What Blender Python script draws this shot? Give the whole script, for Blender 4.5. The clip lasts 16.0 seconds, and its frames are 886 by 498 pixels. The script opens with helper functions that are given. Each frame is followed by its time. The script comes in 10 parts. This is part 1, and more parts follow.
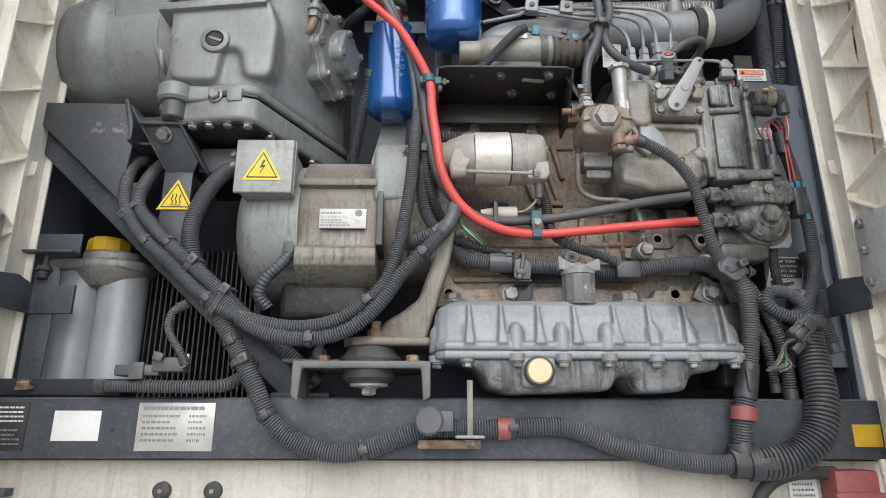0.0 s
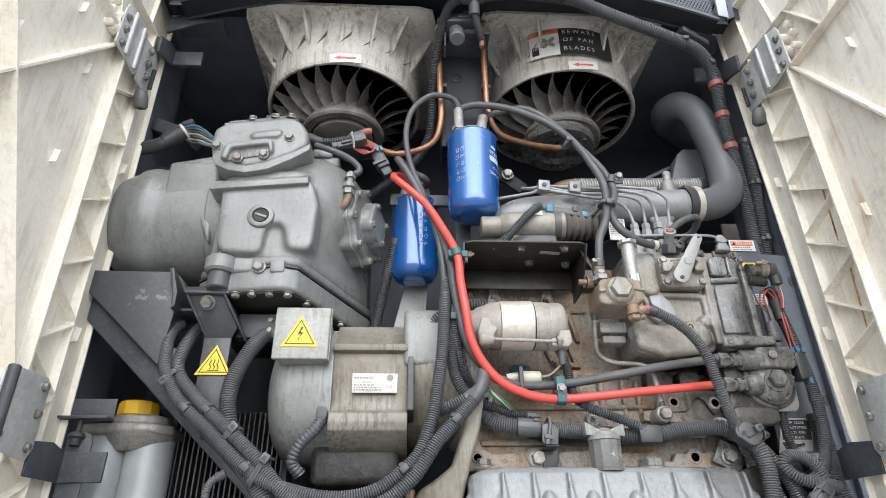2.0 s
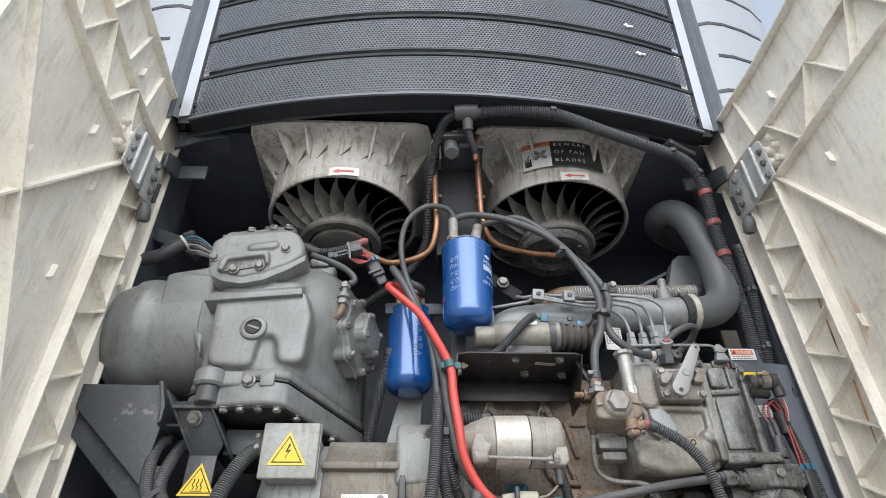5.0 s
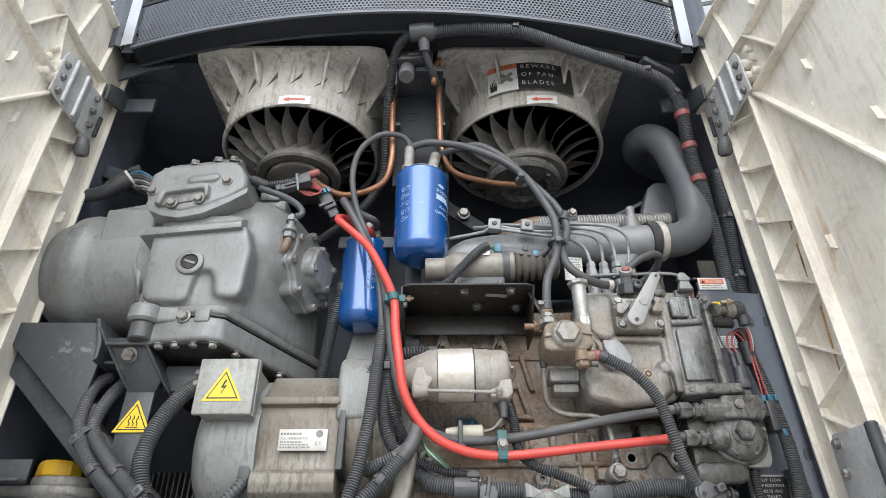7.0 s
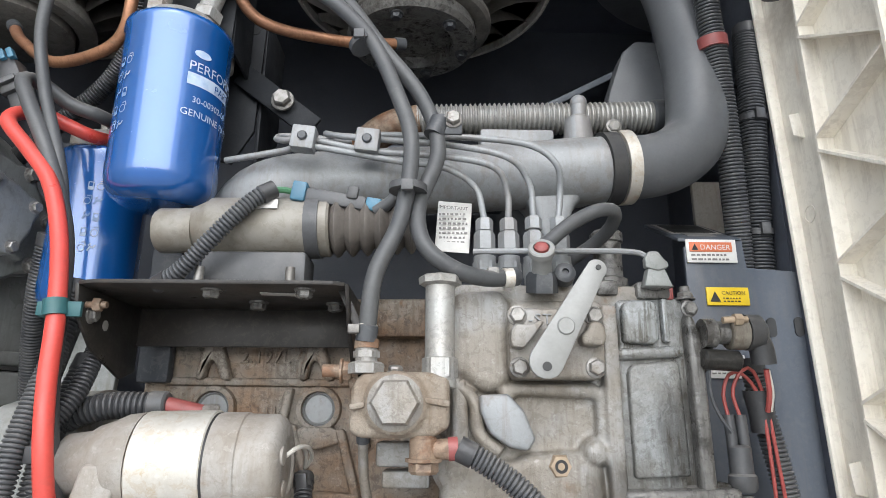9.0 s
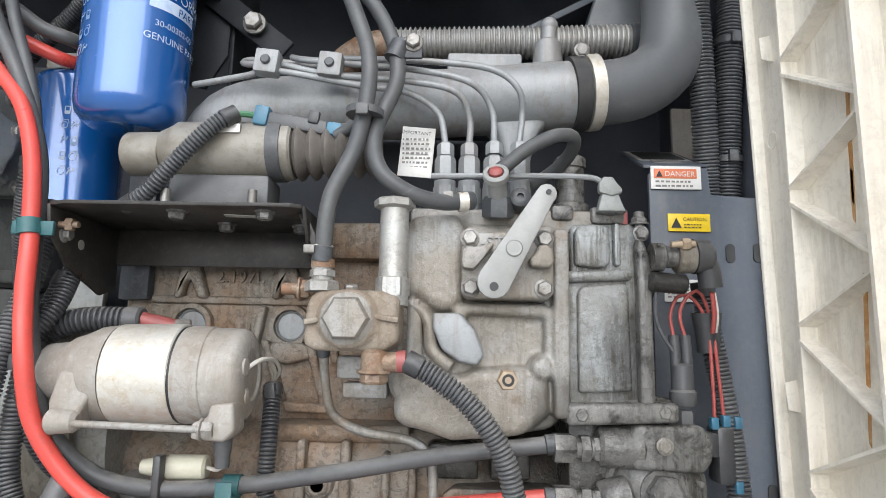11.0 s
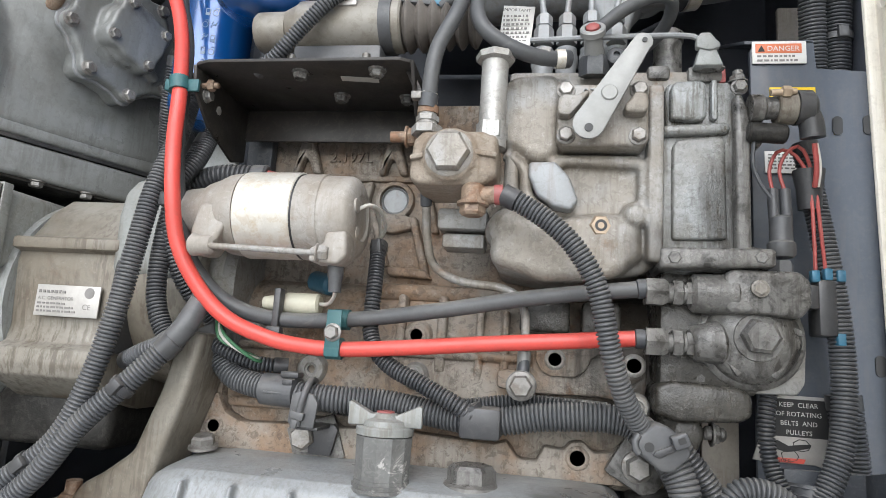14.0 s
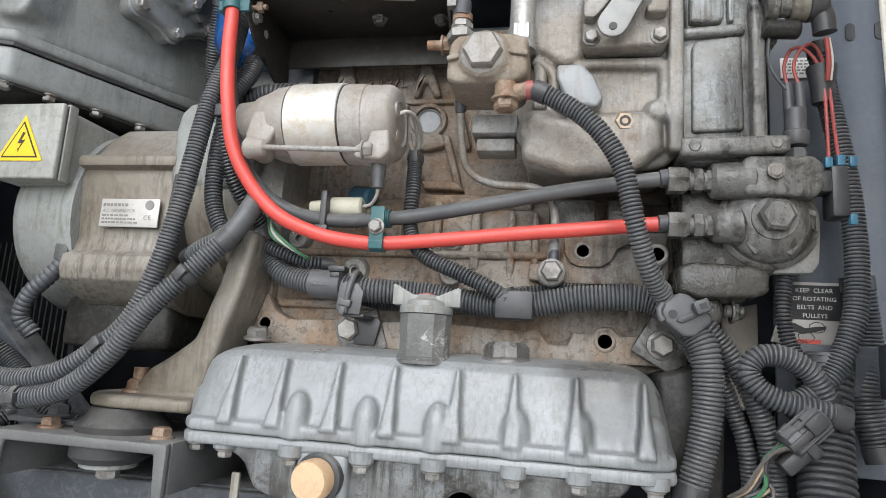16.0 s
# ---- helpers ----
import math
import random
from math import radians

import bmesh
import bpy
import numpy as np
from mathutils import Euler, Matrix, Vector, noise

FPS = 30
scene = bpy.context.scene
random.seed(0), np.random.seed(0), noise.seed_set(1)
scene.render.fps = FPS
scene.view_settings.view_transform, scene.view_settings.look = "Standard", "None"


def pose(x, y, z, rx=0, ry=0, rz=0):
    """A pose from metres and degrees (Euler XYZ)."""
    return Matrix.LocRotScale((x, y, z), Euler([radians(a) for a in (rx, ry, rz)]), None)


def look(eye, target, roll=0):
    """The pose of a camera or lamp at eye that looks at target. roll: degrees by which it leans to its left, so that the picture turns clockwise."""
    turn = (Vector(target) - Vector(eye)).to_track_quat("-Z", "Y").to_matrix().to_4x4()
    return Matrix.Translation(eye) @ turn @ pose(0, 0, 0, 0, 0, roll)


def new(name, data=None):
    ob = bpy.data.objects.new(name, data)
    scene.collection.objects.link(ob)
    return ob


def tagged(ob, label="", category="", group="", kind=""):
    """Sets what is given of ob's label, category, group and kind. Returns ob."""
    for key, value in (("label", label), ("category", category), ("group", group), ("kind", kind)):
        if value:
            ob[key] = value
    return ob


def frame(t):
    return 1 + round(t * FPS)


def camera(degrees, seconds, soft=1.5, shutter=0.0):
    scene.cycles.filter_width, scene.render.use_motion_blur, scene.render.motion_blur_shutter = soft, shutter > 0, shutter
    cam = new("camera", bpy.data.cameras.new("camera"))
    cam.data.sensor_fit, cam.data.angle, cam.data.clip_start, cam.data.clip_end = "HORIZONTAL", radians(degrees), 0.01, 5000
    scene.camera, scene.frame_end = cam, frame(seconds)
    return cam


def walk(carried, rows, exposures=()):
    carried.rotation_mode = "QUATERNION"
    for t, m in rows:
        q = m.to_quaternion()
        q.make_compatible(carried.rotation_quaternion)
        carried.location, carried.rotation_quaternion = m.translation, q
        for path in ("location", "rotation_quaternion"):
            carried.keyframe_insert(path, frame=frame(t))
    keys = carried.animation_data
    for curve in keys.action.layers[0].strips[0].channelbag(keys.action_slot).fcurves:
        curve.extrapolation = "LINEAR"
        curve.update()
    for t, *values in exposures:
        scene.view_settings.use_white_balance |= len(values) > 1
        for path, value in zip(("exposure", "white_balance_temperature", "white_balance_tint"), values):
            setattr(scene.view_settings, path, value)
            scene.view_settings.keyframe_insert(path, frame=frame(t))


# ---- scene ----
cam = camera(71.3, 16.0, soft=0.4)
PATH = [
    (0, (-0.0012, 0.0071, 1.6934), (0.0312, 1.9305, 2.2408), 0.13),
    (0.5, (-0.0421, -0.0391, 1.6976), (0.0577, 1.8549, 2.3324), -0.73),
    (1, (-0.0861, -0.0652, 1.7038), (0.0497, 1.8183, 2.3624), -1.31),
    (1.5, (-0.0862, -0.0696, 1.7173), (0.0541, 1.7565, 2.5209), -1.37),
    (2, (-0.0864, -0.0695, 1.7263), (0.0167, 1.6968, 2.6589), -0.64),
    (2.5, (-0.0908, -0.0762, 1.7352), (0.0128, 1.5853, 2.8436), -1.15),
    (3, (-0.0952, -0.0830, 1.7442), (0.0102, 1.5049, 2.9555), -1.29),
    (3.5, (-0.0974, -0.0853, 1.7486), (-0.0031, 1.5056, 2.9570), -0.59),
    (5.8, (-0.0482, -0.0813, 1.7473), (0.0226, 1.5432, 2.9118), -0.63),
    (6, (-0.0462, -0.0789, 1.7540), (0.0335, 1.5661, 2.8888), -1.05),
    (6.5, (0.0025, -0.0615, 1.7525), (0.0228, 1.6094, 2.8515), -1.09),
    (7, (0.0615, -0.0212, 1.7554), (0.0786, 1.6792, 2.8081), -0.42),
    (7.5, (0.1131, 0.0819, 1.7933), (0.1833, 1.7890, 2.8329), -0.10),
    (8, (0.1810, 0.2428, 1.9271), (0.2861, 2.0083, 2.8609), -0.94),
    (8.5, (0.2383, 0.3336, 2.0414), (0.3238, 2.2006, 2.7534), 0.09),
    (9, (0.2823, 0.3765, 2.1246), (0.3187, 2.3017, 2.6650), 0.33),
    (9.5, (0.3098, 0.3938, 2.1809), (0.4043, 2.3616, 2.5258), -0.28),
    (10, (0.3248, 0.3583, 2.1659), (0.2605, 2.3319, 2.4837), 0.07),
    (10.2, (0.3204, 0.3603, 2.1546), (0.3104, 2.3383, 2.4504), 1.09),
    (12.3, (0.3644, 0.3631, 2.0726), (0.1946, 2.3212, 2.4427), 1.54),
    (12.5, (0.3578, 0.3628, 2.0657), (0.1207, 2.3204, 2.3995), 2.01),
    (13, (0.3423, 0.3753, 2.0317), (0.1182, 2.3353, 2.3607), 3.21),
    (13.5, (0.3365, 0.3680, 1.9981), (0.1082, 2.3261, 2.3350), 4.11),
    (14, (0.3375, 0.3520, 1.9714), (0.0177, 2.2967, 2.3117), 3.87),
    (14.5, (0.3383, 0.3450, 1.9424), (-0.0602, 2.2746, 2.2855), 4.54),
    (15, (0.3347, 0.3333, 1.9178), (-0.0432, 2.2623, 2.2872), 3.95),
    (15.5, (0.3376, 0.3287, 1.8933), (-0.0422, 2.2598, 2.2487), 3.15),
    (16, (0.3315, 0.3237, 1.8686), (-0.0450, 2.2596, 2.2010), 3.55),
]
EXPOSURES = [(0, 0.78), (0.5, 0.90), (1, 0.97), (2, 1.18), (2.5, 1.14), (3, 0.91), (3.5, 0.85), (6, 0.86), (7, 0.99), (8.5, 1.14), (9, 1.12), (12.5, 1.12), (13.5, 1.18), (14.5, 1.12), (15.5, 1.10), (16, 1.04)]
walk(cam, [(t, look(eye, target, roll)) for t, eye, target, roll in PATH], [(t, e, 6220, 10) for t, e in EXPOSURES])

# ---- world, sun, exposure ----
world = bpy.data.worlds.new("overcast_sky")
scene.world = world
world.use_nodes = True
wn = world.node_tree
sky = wn.nodes.new("ShaderNodeTexSky")
sky.sky_type = "NISHITA"
sky.sun_disc = False
sky.sun_elevation = radians(48)
sky.sun_rotation = radians(180)
sky.air_density = 1.6
sky.dust_density = 2.0
hs = wn.nodes.new("ShaderNodeHueSaturation")
hs.inputs["Saturation"].default_value = 0.45
wn.links.new(sky.outputs[0], hs.inputs["Color"])
wn.links.new(hs.outputs[0], wn.nodes["Background"].inputs["Color"])
wn.nodes["Background"].inputs["Strength"].default_value = 0.14
sun_data = bpy.data.lights.new("sun", "SUN")
sun_data.energy = 1.5
sun_data.angle = radians(70)
sun_data.color = (1.0, 0.995, 0.99)
sun = new("sun", sun_data)
sun.matrix_world = look((0.0, -5.0, 3.3), (0, 0.9, 2.1))


# ---- building helpers ----
class Shape:
    """One mesh in the making."""

    def __init__(self):
        self.bm = bmesh.new()

    def _bevel(self, faces, bev, seg=2, sharp=25):
        if bev <= 0:
            return
        edges = {e for f in faces for e in f.edges}
        edges = [e for e in edges if len(e.link_faces) == 2 and e.calc_face_angle(0) > radians(sharp)]
        bmesh.ops.bevel(self.bm, geom=edges, offset=bev, segments=seg, profile=0.5, affect="EDGES", clamp_overlap=True)

    def box(self, c, s, bev=0.0, rot=(0, 0, 0), seg=2):
        m = pose(*c, *rot) @ Matrix.Diagonal((*s, 1))
        r = bmesh.ops.create_cube(self.bm, size=1, matrix=m)
        self._bevel({f for v in r["verts"] for f in v.link_faces}, bev, seg)
        return self

    def span(self, x0, x1, y0, y1, z0, z1, bev=0.0, seg=2):
        return self.box(((x0 + x1) / 2, (y0 + y1) / 2, (z0 + z1) / 2), (abs(x1 - x0), abs(y1 - y0), abs(z1 - z0)), bev, seg=seg)

    def prism(self, pts, a, b, plane="xz", bev=0.0, seg=2, taper=1.0):
        """A polygon drawn in one plane and drawn out from a to b along the third axis."""
        def at(p, d):
            return {"xz": (p[0], d, p[1]), "xy": (p[0], p[1], d), "yz": (d, p[0], p[1])}[plane]
        cx = sum(p[0] for p in pts) / len(pts)
        cy = sum(p[1] for p in pts) / len(pts)
        v0 = [self.bm.verts.new(at(p, a)) for p in pts]
        v1 = [self.bm.verts.new(at((cx + (p[0] - cx) * taper, cy + (p[1] - cy) * taper), b)) for p in pts]
        n = len(pts)
        faces = [self.bm.faces.new(v0), self.bm.faces.new(v1[::-1])]
        for i in range(n):
            faces.append(self.bm.faces.new((v0[i], v1[i], v1[(i + 1) % n], v0[(i + 1) % n])))
        bmesh.ops.recalc_face_normals(self.bm, faces=faces)
        self._bevel(faces, bev, seg)
        return self

    def lathe(self, o, axis, prof, seg=32, squash=None):
        """Turn (distance, radius) steps round an axis that starts at o."""
        axis = Vector(axis).normalized()
        q = axis.to_track_quat("Z", "Y").to_matrix()
        o = Vector(o)
        rings = []
        for d, r in prof:
            if r < 1e-6:
                rings.append([self.bm.verts.new(o + axis * d)])
            else:
                rings.append([self.bm.verts.new(o + axis * d + q @ Vector((r * math.cos(2 * math.pi * k / seg), r * math.sin(2 * math.pi * k / seg), 0))) for k in range(seg)])
        faces = []
        for r0, r1 in zip(rings, rings[1:]):
            for k in range(seg):
                k2 = (k + 1) % seg
                if len(r0) == 1 and len(r1) == 1:
                    continue
                if len(r0) == 1:
                    faces.append(self.bm.faces.new((r0[0], r1[k2], r1[k])))
                elif len(r1) == 1:
                    faces.append(self.bm.faces.new((r0[k], r0[k2], r1[0])))
                else:
                    faces.append(self.bm.faces.new((r0[k], r0[k2], r1[k2], r1[k])))
        for ring, flip in ((rings[0], True), (rings[-1], False)):
            if len(ring) > 2:
                faces.append(self.bm.faces.new(ring[::-1] if flip else ring))
        bmesh.ops.recalc_face_normals(self.bm, faces=faces)
        return self

    def cyl(self, p0, p1, r, r1=None, seg=24, bev=0.0):
        p0, p1 = Vector(p0), Vector(p1)
        L = (p1 - p0).length
        r1 = r if r1 is None else r1
        b = min(bev, L / 3, r * 0.6)
        prof = [(0, r - b), (b, r), (L - b, r1), (L, r1 - b)] if b > 0 else [(0, r), (L, r1)]
        return self.lathe(p0, p1 - p0, prof, seg)

    def tube(self, pts, r, seg=12, step=0.006, cap=True, ring=0.0, pitch=0.0047, closed=False):
        """A hose along a smooth path; ring > 0 makes it corrugated."""
        path = smooth_path(pts, step if ring <= 0 else pitch / 4)
        n = len(path)
        prev = None
        rings = []
        for i, p in enumerate(path):
            tan = (path[min(i + 1, n - 1)] - path[max(i - 1, 0)]).normalized()
            if prev is None:
                up = Vector((0, 0, 1)) if abs(tan.z) < 0.9 else Vector((1, 0, 0))
                nrm = (up - tan * up.dot(tan)).normalized()
            else:
                nrm = (prev - tan * prev.dot(tan)).normalized()
            prev = nrm
            b = tan.cross(nrm)
            rad = r
            if ring > 0:
                rad = r + ring * (0.34, 0.5, 0.34, -0.5)[i % 4]
            rings.append([self.bm.verts.new(p + (nrm * math.cos(2 * math.pi * k / seg) + b * math.sin(2 * math.pi * k / seg)) * rad) for k in range(seg)])
        for r0, r1 in zip(rings, rings[1:]):
            for k in range(seg):
                k2 = (k + 1) % seg
                self.bm.faces.new((r0[k], r0[k2], r1[k2], r1[k]))
        if cap:
            self.bm.faces.new(rings[0][::-1])
            self.bm.faces.new(rings[-1])
        return self

    def hexhead(self, p, d, af, h, flange=True):
        """A hexagon bolt head on p, standing out along d."""
        d = Vector(d).normalized()
        p = Vector(p)
        if flange:
            self.lathe(p, d, [(0, af * 0.72), (af * 0.12, af * 0.70), (af * 0.2, af * 0.5)], 20)
        self.lathe(p, d, [(0, af * 0.577), (h * 0.8, af * 0.577), (h, af * 0.47)], 6)
        return self

    def ball(self, p, r, seg=16):
        bmesh.ops.create_uvsphere(self.bm, u_segments=seg, v_segments=max(6, seg // 2), radius=r, matrix=Matrix.Translation(p))
        return self

    def turned(self, m):
        bmesh.ops.transform(self.bm, matrix=m, verts=self.bm.verts)
        return self


def smooth_path(pts, step):
    """Points at even steps along a Catmull-Rom line through pts."""
    P = [Vector(p) for p in pts]
    if len(P) == 2:
        P = [P[0], (P[0] + P[1]) / 2, P[1]]
    Q = [P[0] * 2 - P[1]] + P + [P[-1] * 2 - P[-2]]
    dense = []
    for i in range(1, len(Q) - 2):
        a, b, c, d = Q[i - 1:i + 3]
        for k in range(24):
            t = k / 24
            dense.append(0.5 * (2 * b + (c - a) * t + (2 * a - 5 * b + 4 * c - d) * t * t + (3 * b - a - 3 * c + d) * t ** 3))
    dense.append(P[-1])
    out, carry = [dense[0]], 0.0
    for a, b in zip(dense, dense[1:]):
        L = (b - a).length
        while carry + L >= step:
            t = (step - carry) / L
            a = a + (b - a) * t
            out.append(a.copy())
            L = (b - a).length
            carry = 0.0
        carry += L
    if (out[-1] - dense[-1]).length > step * 0.3:
        out.append(dense[-1])
    return out


def to_mesh(name, shape, material, smooth=38):
    me = bpy.data.meshes.new(name)
    bm = shape.bm
    bmesh.ops.remove_doubles(bm, verts=bm.verts, dist=1e-6)
    lim = radians(smooth)
    for f in bm.faces:
        f.smooth = True
    for e in bm.edges:
        e.smooth = not (len(e.link_faces) != 2 or e.calc_face_angle(0) > lim)
    bm.to_mesh(me)
    bm.free()
    me.materials.append(material)
    return me


def thing(name, at, label, category, group="", kind=""):
    """An Empty at a thing's base, to parent its parts."""
    ob = new(name)
    ob.location = at
    ob.empty_display_size = 0.02
    return tagged(ob, label, category, group, kind)


def part(name, shape, material, parent, label="", smooth=38):
    """Link a Shape as one mesh object under a thing or under a part, built at its place in the world."""
    ob = new(name, to_mesh(name, shape, material, smooth))
    hang(ob, parent)
    return tagged(ob, label)


def casting(name, shapes, material, parent, voxel=0.003, rounds=6, label=""):
    """Several closed forms melted into one casting with soft fillets."""
    me = to_mesh(name, shapes[0], material, 80)
    bm = bmesh.new()
    bm.from_mesh(me)
    for sh in shapes[1:]:
        other = to_mesh(name, sh, material, 80)
        bm.from_mesh(other)
        bpy.data.meshes.remove(other)
    bm.to_mesh(me)
    bm.free()
    ob = new(name, me)
    rm = ob.modifiers.new("melt", "REMESH")
    rm.mode, rm.voxel_size, rm.use_smooth_shade = "VOXEL", voxel, True
    sm = ob.modifiers.new("soften", "SMOOTH")
    sm.factor, sm.iterations = 0.5, rounds
    hang(ob, parent)
    return tagged(ob, label)


def hang(ob, parent):
    ob.parent = parent
    if parent.type == "EMPTY":
        ob.matrix_parent_inverse = Matrix.Translation(parent.location).inverted()


def solo(name, shape, material, label, category, group="", kind="", smooth=38):
    """A thing of one mesh, with its origin at its base."""
    me = to_mesh(name, shape, material, smooth)
    co = np.array([v.co for v in me.vertices])
    lo, hi = co.min(0), co.max(0)
    base = Vector(((lo[0] + hi[0]) / 2, (lo[1] + hi[1]) / 2, lo[2]))
    me.transform(Matrix.Translation(-base))
    ob = new(name, me)
    ob.location = base
    return tagged(ob, label, category, group, kind)


BOLTS = {}


def bolt(parent, p, d, af=0.013, h=None, material=None, name="bolt", flange=True):
    """A hexagon bolt as a part; alike bolts share one mesh."""
    material = material or M["bolt"]
    key = (round(af, 4), h, material.name, flange, name)
    if key not in BOLTS:
        BOLTS[key] = to_mesh(name, Shape().hexhead((0, 0, 0), (0, 0, 1), af, h or af * 0.62, flange), material, 30)
    ob = new(name, BOLTS[key])
    hang(ob, parent)
    turn = random.uniform(0, 60)
    ob.matrix_basis = Matrix.Translation(p) @ Vector(d).to_track_quat("Z", "Y").to_matrix().to_4x4() @ pose(0, 0, 0, 0, 0, turn)
    return ob


def letters(parent, text, p, size, material, rot=(90, 0, 0), name="lettering", depth=0.0, align="LEFT", wide=1.0, bend=None, spacing=1.0):
    """Words in the built-in font, as a mesh part. bend: (axis x, axis y, radius) wraps them round an upright cylinder."""
    cu = bpy.data.curves.new(name, "FONT")
    cu.body, cu.size, cu.extrude, cu.align_x, cu.space_character = text, size, depth, align, spacing
    cu.resolution_u = 3
    tmp = bpy.data.objects.new(name, cu)
    scene.collection.objects.link(tmp)
    me = bpy.data.meshes.new_from_object(tmp)
    bpy.data.objects.remove(tmp)
    me.transform(pose(*p, *rot) @ Matrix.Diagonal((wide, 1, 1, 1)))
    if bend:
        ax, ay, r = bend
        for v in me.vertices:
            a = (v.co.x - p[0]) / r + math.atan2(p[0] - ax, ay - p[1])
            rr = r + (p[1] - v.co.y) * 0
            v.co.x, v.co.y = ax + rr * math.sin(a), ay - rr * math.cos(a)
    me.materials.clear()
    me.materials.append(material)
    ob = new(name, me)
    hang(ob, parent)
    return ob


# ---- materials ----
def surface(name, col, rough=0.5, metal=0.0, col2=None, blotch=14.0, amount=0.6, dirt=None, dirt_at=(0.55, 0.75), dirt_scale=30.0,
            grain=260.0, bump=0.15, bump_dist=0.002, rough_var=0.12, coat=0.0, stretch=(1, 1, 1), jitter=0.0, fine=0.12,
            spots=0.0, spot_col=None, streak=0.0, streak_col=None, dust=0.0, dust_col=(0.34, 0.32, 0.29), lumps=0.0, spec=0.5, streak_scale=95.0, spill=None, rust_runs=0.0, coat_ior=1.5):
    """A worn procedural surface: two colours in large blotches, dirt in patches, specks, drip streaks, settled dust, grain and relief.
    spill: centre, radius and strength of an oil stain, ragged and wet, where a joint leaks."""
    m = bpy.data.materials.new(name)
    m.use_nodes = True
    nt = m.node_tree
    N, Lk = nt.nodes, nt.links
    bs = N["Principled BSDF"]
    mp = N.new("ShaderNodeMapping")
    mp.inputs["Scale"].default_value = stretch
    geo = N.new("ShaderNodeNewGeometry")
    Lk.new(geo.outputs["Position"], mp.inputs["Vector"])

    def noisy(scale, detail=5.0, rgh=0.6, vec=None, warp=0.0):
        n = N.new("ShaderNodeTexNoise")
        n.inputs["Scale"].default_value, n.inputs["Detail"].default_value, n.inputs["Roughness"].default_value = scale, detail, rgh
        n.inputs["Distortion"].default_value = warp
        Lk.new(vec or mp.outputs[0], n.inputs["Vector"])
        return n.outputs["Fac"]

    def ramp(fac, a, b, to=1.0):
        r = N.new("ShaderNodeMapRange")
        r.inputs["From Min"].default_value, r.inputs["From Max"].default_value, r.inputs["To Max"].default_value = a, b, to
        r.interpolation_type = "SMOOTHSTEP"
        Lk.new(fac, r.inputs["Value"])
        return r.outputs["Result"]

    def times(a, b):
        x = N.new("ShaderNodeMath")
        x.operation = "MULTIPLY"
        for sock, val in zip(x.inputs, (a, b)):
            if isinstance(val, (int, float)):
                sock.default_value = val
            else:
                Lk.new(val, sock)
        return x.outputs[0]

    def mix(fac, a, b, mode="MIX"):
        x = N.new("ShaderNodeMix")
        x.data_type, x.blend_type = "RGBA", mode
        for sock, val in ((x.inputs["Factor"], fac), (x.inputs["A"], a), (x.inputs["B"], b)):
            if isinstance(val, (int, float)):
                sock.default_value = val
            elif isinstance(val, tuple):
                sock.default_value = (*val, 1)
            else:
                Lk.new(val, sock)
        return x.outputs["Result"]

    col2 = col2 or tuple(c * 0.7 for c in col)
    c = mix(ramp(noisy(blotch), 0.40, 0.62, amount), col, col2)
    g = noisy(grain, 3.0)
    c = mix(fine, c, g, "OVERLAY")
    dfac = None
    if dirt:
        dfac = ramp(noisy(dirt_scale, 8.0, 0.68, warp=0.6), *dirt_at)
        c = mix(dfac, c, dirt)
    if streak:
        sm = N.new("ShaderNodeMapping")
        sm.inputs["Scale"].default_value = (1, 1, 0.09)
        Lk.new(geo.outputs["Position"], sm.inputs["Vector"])
        run = times(ramp(noisy(streak_scale, 6.0, 0.66, sm.outputs[0]), 0.46, 0.60), ramp(noisy(13.0, 3.0), 0.36, 0.58, streak))
        c = mix(run, c, streak_col or dirt or col2)
    if spots:
        sf = ramp(noisy(120.0, 9.0, 0.74, warp=0.8), 0.515, 0.575, spots)
        c = mix(sf, c, spot_col or tuple(k * 0.45 for k in col))
        lf = ramp(noisy(170.0, 8.0, 0.7, warp=0.5), 0.58, 0.64, spots * 0.6)
        c = mix(lf, c, tuple(min(0.8, k * 1.55 + 0.02) for k in col))
    if rust_runs:
        rm = N.new("ShaderNodeMapping")
        rm.inputs["Scale"].default_value = (1, 1, 0.13)
        Lk.new(geo.outputs["Position"], rm.inputs["Vector"])
        runs = times(ramp(noisy(42.0, 5.0, 0.62, rm.outputs[0], 0.3), 0.60, 0.69), ramp(noisy(9.0, 2.0), 0.54, 0.66, rust_runs))
        c = mix(runs, c, (0.56, 0.34, 0.16))
    wet = None
    if spill:
        vd = N.new("ShaderNodeVectorMath")
        vd.operation = "DISTANCE"
        vd.inputs[1].default_value = spill[0]
        Lk.new(geo.outputs["Position"], vd.inputs[0])
        far = ramp(vd.outputs["Value"], spill[1] * 0.35, spill[1] * 1.35)
        sm = N.new("ShaderNodeMapping")
        sm.inputs["Scale"].default_value = (1, 1, 0.22)
        Lk.new(geo.outputs["Position"], sm.inputs["Vector"])
        less = N.new("ShaderNodeMath")
        less.operation = "SUBTRACT"
        Lk.new(noisy(75.0, 8.0, 0.7, sm.outputs[0], 0.5), less.inputs[0])
        Lk.new(far, less.inputs[1])
        wet = ramp(less.outputs[0], -0.12, 0.34, spill[2])
        c = mix(wet, c, (0.026, 0.023, 0.019))
